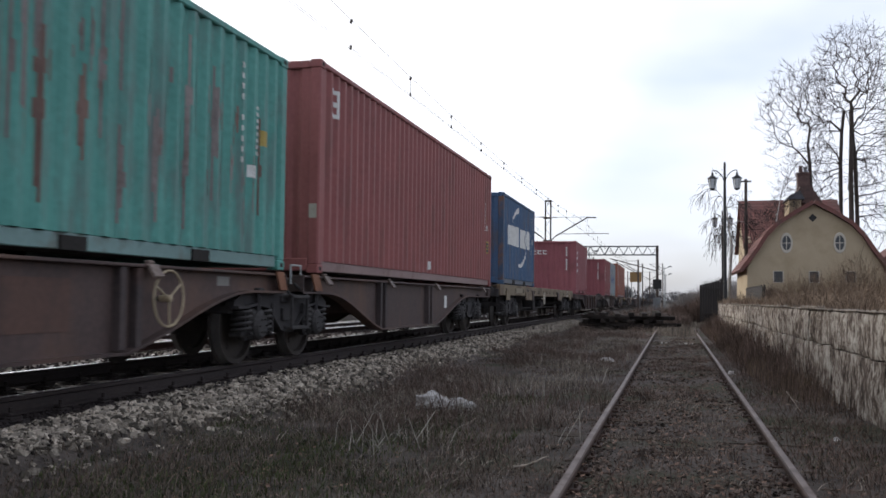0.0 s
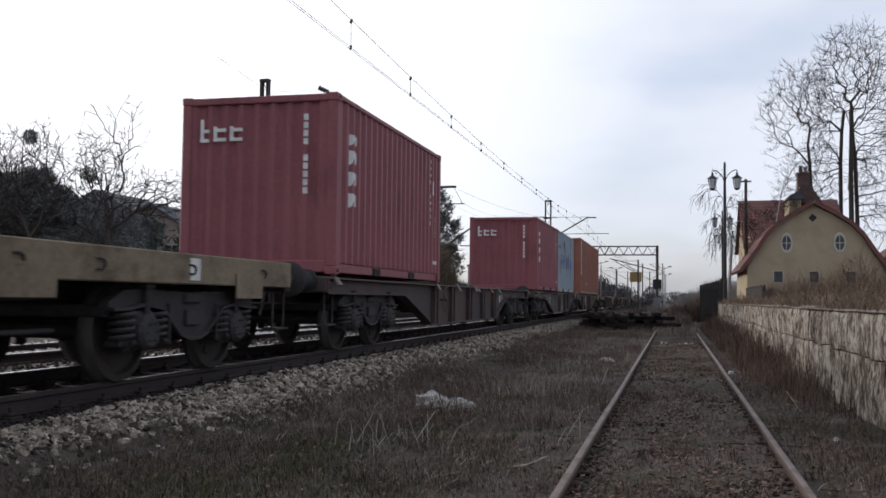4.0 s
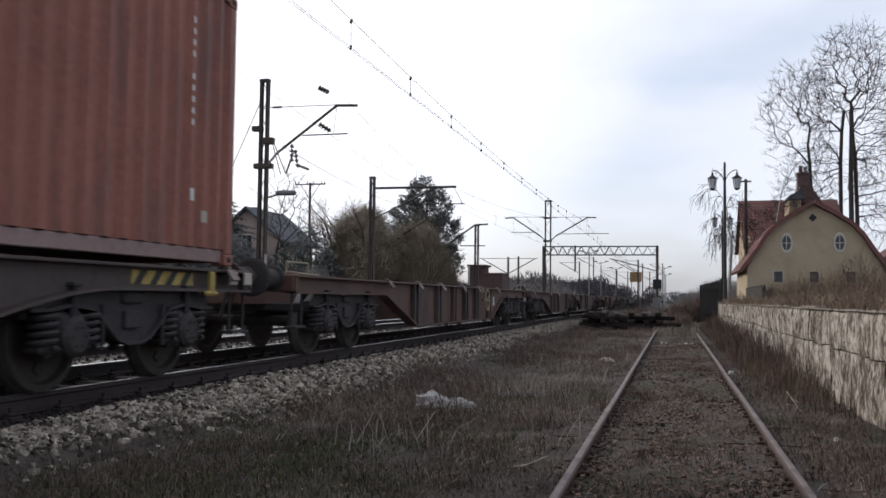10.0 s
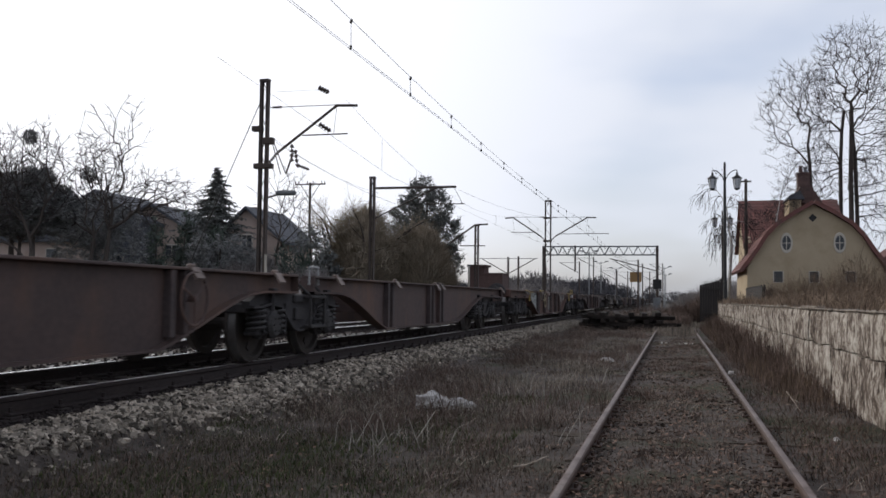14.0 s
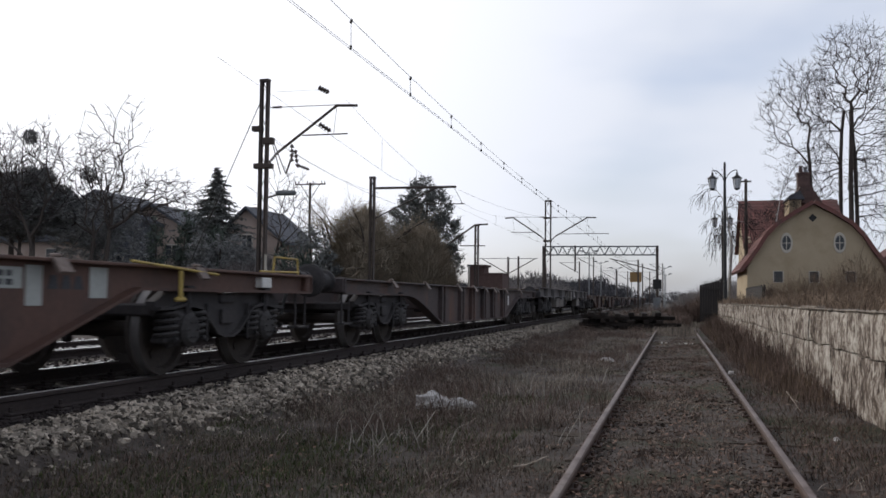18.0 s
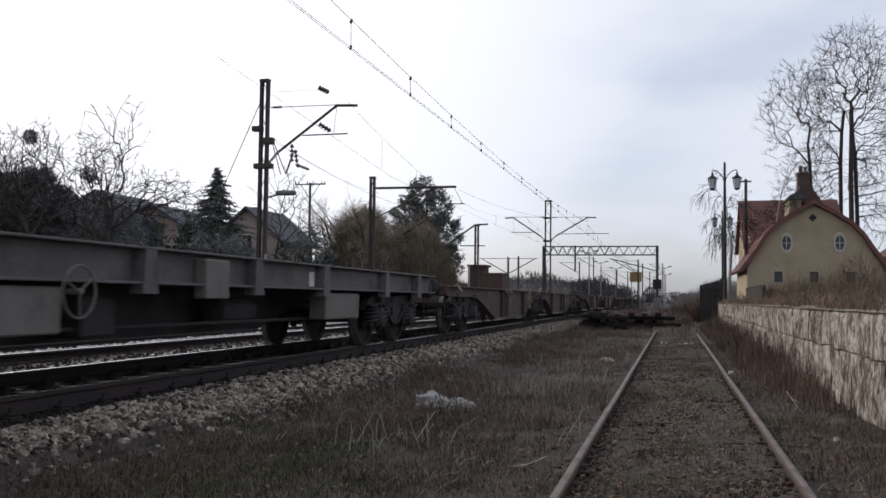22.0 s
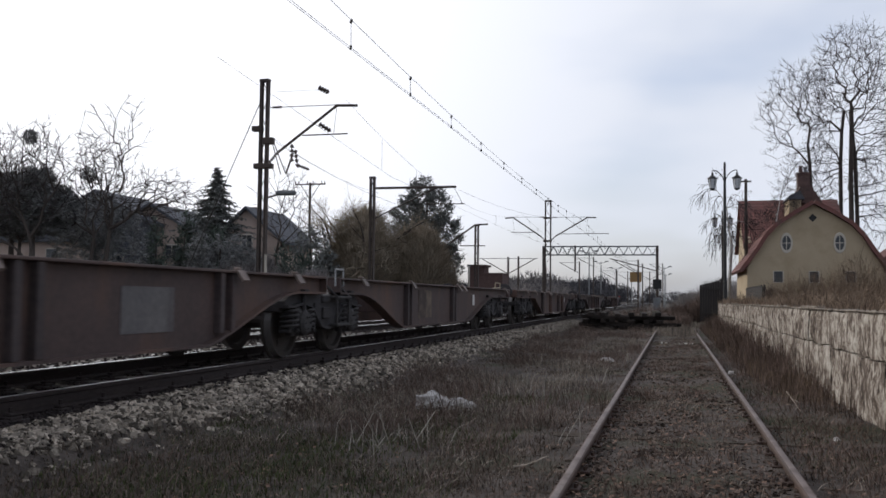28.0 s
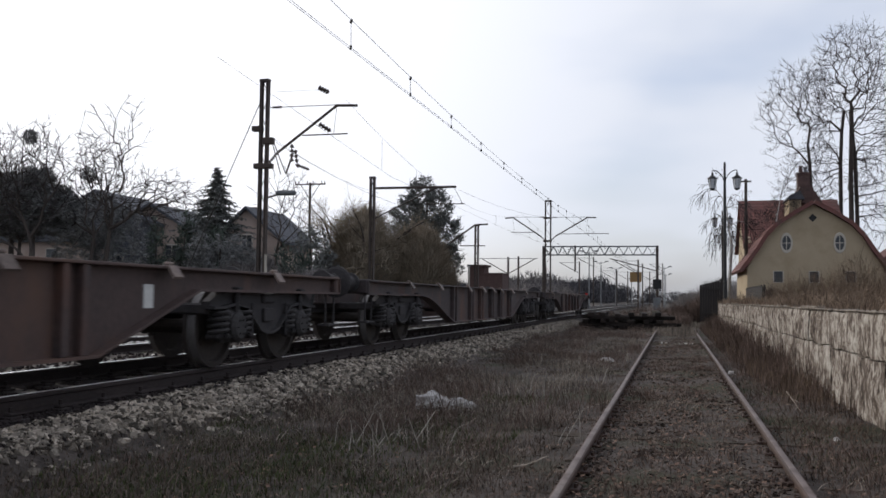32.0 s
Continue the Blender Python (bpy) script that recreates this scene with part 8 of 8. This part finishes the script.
def crowned_tree(name, label, at, stems, crowns, r_tip, seed, wander=0.16, pull=0.45, twigs=3, twig_len=0.7, droop=0.0, clear=2.0, thick=0.2, bark=None, twig=None, step=0.7):
    """A bare tree whose boughs seek points spread through the crown's ellipsoids (x, y, z, rx, ry, rz, count); stems are rows of points."""
    R = np.random.RandomState(seed)
    P, par, run, girth = [], [], [], []
    for row in stems:
        for k, p in enumerate(row):
            p = np.array(p, float)
            P.append(p)
            par.append(len(P) - 2 if k else -1)
            run.append(run[-1] + np.linalg.norm(p - P[-2]) if k else 0.0)
            girth.append(thick * (1.1 - 0.5 * k / len(row)))
    base = len(P)
    goals = []
    for cx, cy, cz, rx, ry, rz, n in crowns:
        d = R.normal(0, 1, (n, 3))
        d /= np.linalg.norm(d, axis=1)[:, None]
        goals.extend(d * (R.uniform(0.1, 1, (n, 1)) ** 0.45) * np.array([rx, ry, rz]) + np.array([cx, cy, cz]))
    heads = np.array([row[-1] for row in stems], float)
    goals.sort(key=lambda g: np.linalg.norm(heads - g, axis=1).min())
    for g in goals:
        Q = np.array(P)
        far = np.linalg.norm(Q - g, axis=1)
        cost = far + pull * np.array(run) + (0.7 if droop <= 0 else 0.1) * np.maximum(0, Q[:, 2] - g[2]) + np.where(Q[:, 2] < clear, 50.0, 0.0)
        i = int(np.argmin(cost))
        away = P[i] - P[par[i]] if par[i] >= 0 else np.array([0, 0, 1.0])
        away = away / (np.linalg.norm(away) + 1e-6)
        m = max(1, int(far[i] / step))
        p, last = P[i], i
        for k in range(m):
            left = np.linalg.norm(g - p)
            d = (g - p) / (left + 1e-6) + away * 0.55 * (1 - (k + 1) / m) + R.normal(0, wander, 3)
            q = p + d / np.linalg.norm(d) * left / (m - k)
            P.append(q)
            par.append(last)
            run.append(run[last] + np.linalg.norm(q - p))
            last, p = len(P) - 1, q
    n = len(P)
    total, kids, r = np.zeros(n), np.zeros(n, int), np.zeros(n)
    for i in range(n - 1, -1, -1):
        r[i] = max(r_tip, total[i] ** (1 / 2.35))
        if i < base:
            r[i] = girth[i]
        r[i] = min(r[i], thick * 0.8) if i >= base else r[i]
        if par[i] >= 0:
            total[par[i]] += r[i] ** 2.35
            kids[par[i]] += 1
    A, T = Geo(), Geo()
    for i in range(n):
        if par[i] < 0:
            continue
        a, b = P[par[i]], P[i]
        r0 = min(r[par[i]], r[i] * 1.5)
        (A if r[i] > 0.03 else T).rod(a, b, r0, r[i], 8 if r[i] > 0.1 else (5 if r[i] > 0.03 else 3), caps=False)
        if i >= base and r[i] < r_tip * 2.2:
            ahead = (b - a) / (np.linalg.norm(b - a) + 1e-6)
            for _ in range(twigs if kids[i] == 0 else max(1, twigs // 2)):
                d = ahead * R.uniform(0.6, 1.3) + R.normal(0, 0.42, 3)
                d /= np.linalg.norm(d)
                s = twig_len * R.uniform(0.35, 1.0)
                c = b + d * s * 0.5 + np.array([0, 0, -droop * 0.12 * s])
                e = c + (d + np.array([0, 0, 0.15 - droop])) * s * 0.5
                T.rod(b, c, r_tip * 0.8, r_tip * 0.6, 3, caps=False)
                T.rod(c, e, r_tip * 0.6, r_tip * 0.35, 3, caps=False)
    t = thing(name, label, "tree", "trees", at)
    part("trunk", A, bark or M_BARK, t, fix=False)
    part("crown", T, twig or M_TWIG, t, "crown of fine bare twigs", fix=False)


def build_trees():
    # behind the yellow house: three limes that share one crown, and an open-crowned tree beside them
    lime = "tall bare lime tree with a domed crown and a shaggy trunk"
    crowned_tree("lime_tree", lime, (13.3, 76.0, 0.8), [[(0, 0, -0.3), (0.02, 0, 5.0), (0.0, 0, 10.0), (0.08, 0, 13.5), (0.12, 0, 15.2)]], [(0.25, 0, 17.9, 3.3, 2.6, 4.0, 330), (0.2, 0, 19.4, 2.9, 2.2, 2.8, 170), (0.4, 0, 9.5, 1.3, 1.4, 4.5, 60)], 0.014, 101, wander=0.08, twigs=5, twig_len=0.9, pull=0.22, clear=5.5, thick=0.195)
    crowned_tree("lime_tree", lime, (12.65, 76.5, 0.8), [[(0, 0, -0.3), (0.0, 0, 6.0), (0.0, 0, 11.0), (0.12, 0, 13.6), (0.3, 0, 15.2)]], [(-1.4, 0, 15.6, 1.7, 1.5, 3.2, 190), (-1.3, 0, 10.0, 1.4, 1.4, 4.8, 330)], 0.013, 102, wander=0.08, twigs=5, twig_len=0.9, droop=0.5, pull=0.25, clear=4.5, thick=0.155)
    crowned_tree("lime_tree", lime, (13.86, 76.8, 0.8), [[(0, 0, -0.3), (0.0, 0, 7.0), (-0.1, 0, 11.5), (-0.3, 0, 13.8), (-0.42, 0, 15.2)]], [(1.9, 0, 16.2, 2.1, 1.6, 3.4, 210), (1.6, 0, 10.0, 1.7, 1.4, 5.2, 360)], 0.013, 103, wander=0.08, twigs=5, twig_len=0.9, droop=0.5, pull=0.25, clear=4.5, thick=0.16)
    crowned_tree("tall_tree", "bare tree with a leaning open crown", (10.85, 78, 0.8), [[(0, 0, -0.3), (-0.05, 0, 7.0), (-0.2, 0, 11.2), (-0.35, 0, 12.8)]], [(-2.6, 0, 15.6, 1.8, 1.3, 2.7, 110), (-1.6, 0, 17.4, 1.5, 1.2, 2.5, 90), (-0.2, 0, 16.8, 1.4, 1.2, 3.0, 110), (-2.2, 0, 12.6, 1.4, 1.0, 1.0, 26)], 0.013, 104, wander=0.08, twigs=5, twig_len=0.85, pull=0.3, clear=9.0, thick=0.14)
    bare_tree("birch", "weeping bare birch with hanging twigs", 3.4, 62, 0.9, 8.6, 0.12, 105, depth=3, split=3, bend=0.15, droop=0.42, clear=0.5, bark=M_BIRCH, ratio=0.64, rmin=0.010)
    bare_tree("birch", "slender bare birch beside the house", 6.3, 64, 0.9, 9.0, 0.09, 106, depth=4, split=2, bend=0.12, droop=0.12, clear=0.5, bark=M_BIRCH, ratio=0.6)
    # bare fruit trees to the west
    fruit = "bare crooked fruit tree in a garden"
    crowned_tree("fruit_tree", fruit, (-28.6, 37, 0.6), [[(0, 0, -0.3), (0.1, 0, 1.6), (-0.2, 0, 3.2)]], [(-0.2, 0, 6.4, 2.2, 1.6, 2.6, 230), (-2.8, 0, 5.6, 1.7, 1.4, 2.7, 150)], 0.012, 120, wander=0.3, twigs=4, twig_len=0.6, clear=1.4, thick=0.11)
    crowned_tree("fruit_tree", fruit, (-27.1, 39, 0.6), [[(0, 0, -0.3), (0.1, 0, 1.8), (0.3, 0, 3.4)]], [(0.3, 0, 6.2, 1.7, 1.2, 2.4, 170), (-1.6, 0, 5.4, 1.4, 1.2, 2.2, 110)], 0.011, 121, wander=0.3, twigs=4, twig_len=0.55, clear=1.4, thick=0.10)
    crowned_tree("fruit_tree", "tall bare fruit tree with long drooping side boughs", (-25.4, 38, 0.6), [[(0, 0, -0.3), (-0.1, 0, 1.8), (0.1, 0, 3.6)]], [(0.1, 0, 6.2, 1.8, 1.2, 2.2, 170), (0.8, 0, 8.4, 1.2, 0.8, 1.6, 34), (-0.9, 0, 8.2, 0.9, 0.7, 1.5, 24), (2.5, 0, 5.0, 2.0, 1.4, 1.3, 230)], 0.012, 122, wander=0.26, twigs=4, twig_len=0.6, droop=0.2, clear=1.6, thick=0.12)
    crowned_tree("fruit_tree", fruit, (-31.9, 40, 0.6), [[(0, 0, -0.3), (0.1, 0, 1.8), (0.2, 0, 3.2)]], [(0.2, 0, 6.2, 2.4, 1.6, 2.8, 260)], 0.012, 123, wander=0.3, twigs=4, twig_len=0.6, clear=1.4, thick=0.11)
    crowned_tree("fruit_tree", fruit, (-30.4, 36, 0.6), [[(0, 0, -0.3), (0.1, 0, 1.8), (-0.1, 0, 3.2)]], [(0.0, 0, 6.0, 1.9, 1.4, 2.4, 190)], 0.012, 124, wander=0.28, twigs=4, twig_len=0.6, clear=1.4, thick=0.10)
    crowned_tree("garden_tree", "bare young tree beside the mast", (-22.4, 50, 0.6), [[(0, 0, -0.3), (0.05, 0, 1.8), (0.1, 0, 3.2)]], [(0.4, 0, 5.8, 2.0, 1.5, 2.3, 140)], 0.012, 131, wander=0.22, twigs=4, twig_len=0.55, clear=1.6, thick=0.09)
    # ivy-clad trees and a clipped conifer hedge
    ivy = "broad tree wrapped in dark ivy"
    clump_tree("ivy_tree", ivy, -30.2, 39, 0.5, 0.2, [(0.1, 0, 5.2, 1.4, 1.1, 1.7), (1.2, 0, 4.7, 1.3, 1.2, 1.2), (-1.3, 0, 5.0, 1.7, 1.2, 1.5)], 330, 26, 0.11, 164, M_IVY, 0.3)
    clump_tree("ivy_tree", ivy, -33.0, 41, 0.5, 0.2, [(0, 0, 5.3, 2.0, 1.2, 1.7), (0.6, 0, 4.8, 2.0, 1.4, 1.4)], 320, 26, 0.11, 165, M_IVY, 0.3)
    clump_tree("yew", "dark rounded yew in a garden", -29.4, 44, 0.5, 0.2, [(-0.7, 0, 4.3, 1.6, 1.2, 1.9), (0.9, 0, 3.2, 1.4, 1.1, 2.4), (-1.9, 0, 3.0, 1.5, 1.2, 1.8)], 150, 24, 0.085, 166, M_IVY, 0.4)
    clump_tree("conifer_hedge", "thick dark conifer hedge", -23.8, 46, 0.4, 0.12, [(-1.2, 0, 2.1, 0.9, 0.8, 2.2), (-0.1, 0, 2.0, 1.0, 0.8, 2.1), (1.0, 0, 2.1, 0.9, 0.8, 2.1), (1.9, 0, 1.7, 0.8, 0.8, 1.8)], 130, 24, 0.085, 167, M_IVY, 0.5)
    needle_tree("spruce", "dark green pointed spruce", -26.2, 50, 0.5, 8.5, 4.8, 141, M_NEEDLE, True, 0.06, 2.4)
    for k, (x, y, h, w) in enumerate(((-27.1, 48, 5.8, 0.55), (-20.9, 48, 3.7, 0.5), (-28.3, 47, 5.0, 0.6), (-20.2, 49, 3.4, 0.5), (-24.6, 47, 4.6, 0.8))):
        clump_tree("thuja", "narrow dark green thuja column", x, y, 0.5, 0.08, [(0, 0, h * 0.5, w, w, h * 0.5), (0, 0, h * 0.3, w * 1.2, w * 1.2, h * 0.3)], 60, 9, 0.16, 150 + k, M_THUJA, 1.2)
    clump_tree("pine", "dark pine with a ragged crown of upright tufts", -16.2, 61, 0.3, 0.18, [(-0.4, 0, 7.7, 1.0, 1.0, 1.6), (0.6, 0, 6.8, 1.2, 1.1, 1.6), (-1.4, 0, 6.4, 1.2, 1.2, 1.6), (1.2, 0, 5.0, 1.3, 1.2, 1.7), (-0.8, 0, 4.6, 2.0, 1.6, 2.0), (1.4, 0, 3.0, 1.2, 1.2, 1.6), (-0.3, 0, 2.4, 2.2, 1.6, 2.0)], 70, 26, 0.13, 160, M_NEEDLE, 0.7)
    clump_tree("garden_conifer", "low round dark conifer", -21.0, 52, 0.4, 0.1, [(0, 0, 2.6, 1.2, 1.2, 2.5), (0.9, 0, 1.8, 1.0, 1.0, 1.8)], 70, 14, 0.14, 162, M_NEEDLE, 1.0)
    bare_tree("willow", "dense ochre willow with fine budding twigs", -19.0, 55, 0.3, 8.6, 0.26, 171, stems=4, depth=4, split=2, bend=0.2, clear=0.2, ratio=0.62, fork=0.40, twig=M_TWIG_WARM)
    twig_bush("willow_bush", "dense brown twiggy willow bush", -18.7, 55, 0.3, 3.2, 7.4, 42000, 172, M_TWIG_WARM, thick=0.6)
    twig_bush("willow_bush", "dense brown twiggy willow bush", -15.6, 57, 0.3, 3.2, 6.2, 34000, 173, M_TWIG_WARM, thick=0.6)
    # hedges under the fruit trees
    for k, (x, y, w, h, n) in enumerate(((-38.6, 52.5, 3.2, 7.6, 20000), (-42.0, 52, 3.2, 8.2, 18000), (-26.0, 43, 2.6, 2.4, 5000), (-22.0, 46, 3.2, 3.0, 8000), (-28.6, 46, 1.6, 2.6, 3000), (-18.6, 46, 2.2, 2.4, 6000), (-24.0, 52, 2.6, 3.6, 7000), (-29.8, 44, 2.0, 2.4, 3000))):
        twig_bush("garden_hedge", "dark tangled garden hedge without leaves", x, y, 0.4, w, h, n, 180 + k, M_HEDGE_HAZY, "hedge")
    R = np.random.RandomState(195)
    for x, y, z, q in ((-28.95, 37, 8.45, 0.34), (-27.5, 39.5, 6.95, 0.42)):
        d = R.normal(0, 1, (900, 3))
        d /= np.linalg.norm(d, axis=1)[:, None]
        d *= q * R.uniform(0.2, 1, (900, 1)) ** 0.5
        w = R.normal(0, 0.022, (900, 3))
        v = np.stack([d - w, d + w, d * 1.15 + R.normal(0, 0.05, (900, 3))], 1).reshape(-1, 3)
        me = bpy.data.meshes.new("mistletoe")
        me.from_pydata(v.tolist(), [], np.arange(len(v)).reshape(-1, 3).tolist())
        solid("mistletoe", me, M_IVY, "round dark mistletoe clump in a bare tree", "mistletoe", at=(x, y, z))
    # shrubs on the yard and in front of the house
    for k, (x, y, w, h, n) in enumerate(((10.0, 54, 3.0, 3.3, 3600), (7.6, 55, 3.4, 2.2, 3600), (5.3, 55, 1.8, 1.3, 1500), (12.2, 53, 3.0, 3.4, 3600), (8.6, 50, 3.2, 1.5, 2600))):
        twig_bush("dead_shrub", "russet leafless shrub in front of the house", x, y, 1.0, w, h, n, 210 + k, M_REED if k != 2 else M_BRAMBLE, thick=0.36, rise=1.5)
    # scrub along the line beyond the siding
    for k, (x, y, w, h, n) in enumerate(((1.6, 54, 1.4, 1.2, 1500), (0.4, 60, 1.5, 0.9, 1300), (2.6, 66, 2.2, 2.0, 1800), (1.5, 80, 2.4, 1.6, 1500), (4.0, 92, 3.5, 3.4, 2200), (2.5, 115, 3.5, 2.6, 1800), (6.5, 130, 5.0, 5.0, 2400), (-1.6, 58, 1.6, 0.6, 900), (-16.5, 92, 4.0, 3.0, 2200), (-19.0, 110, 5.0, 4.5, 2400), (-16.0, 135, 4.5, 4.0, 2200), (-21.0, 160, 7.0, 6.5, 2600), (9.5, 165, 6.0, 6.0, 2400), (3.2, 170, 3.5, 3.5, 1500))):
        # beyond 75 m the scrub takes the paler colour with haze in it
        twig_bush("scrub", "grey-brown leafless scrub beside the line", x, y, 0.0, w, h, int(n * 1.8), 230 + k, M_HEDGE_HAZY if y > 75 else M_BRAMBLE, thick=0.55)
    # far woods, their distance haze put into the grey colour
    R = np.random.RandomState(77)
    n, per = 520, 620
    y = R.uniform(230, 420, n)
    ang = R.uniform(-0.75, 0.34, n)
    x = y * np.tan(ang)
    keep = (np.abs(x + 5) > 15) | (y > 395)
    x, y = x[keep], y[keep]
    n = len(x)
    rad = R.uniform(3.0, 6.5, n)
    top = R.uniform(5.5, 10.5, n) * np.where(x > -5, 0.75, 1.0)
    d = R.normal(0, 1, (n, per, 3))
    d /= np.linalg.norm(d, axis=2)[..., None]
    d *= R.uniform(0, 1, (n, per, 1)) ** 0.4
    pts = np.stack([x[:, None] + d[..., 0] * rad[:, None], y[:, None] + d[..., 1] * rad[:, None], np.maximum(0, top[:, None] * (0.42 + 0.5 * d[..., 2]) - 0.8)], -1).reshape(-1, 3)
    m = len(pts)
    side = np.stack([R.uniform(0.05, 0.16, m), np.zeros(m), R.uniform(-0.05, 0.05, m)], -1)
    tip = np.stack([R.normal(0, 0.5, m), R.normal(0, 0.5, m), R.uniform(0.5, 1.6, m)], -1)
    v = np.stack([pts - side, pts + side, pts + tip], 1).reshape(-1, 3)
    me = bpy.data.meshes.new("far_wood")
    me.from_pydata(v.tolist(), [], np.arange(len(v)).reshape(-1, 3).tolist())
    solid("far_wood", me, M_FARWOOD, "bare woods on the horizon, coloured grey for haze", "wood", kind="stuff")


build_trees()

# ---- motion ----


def motions():
    """The train rolls towards the camera and past it; its wheels turn with the way it makes."""
    for ob, x, u, z in MOVERS:
        walk(ob, [(float(t), pose(x, u - travelled(t), z)) for t in range(0, 33)])
    steps = [32.0 * k / 426 for k in range(427)]
    turns = [(t, -math.degrees(travelled(t) / 0.46) * -1) for t in steps]
    for wheel in WHEELS:
        at = Vector(wheel.location)
        walk(wheel, [(t, pose(*at, a % 360, 0, 0)) for t, a in turns])


motions()
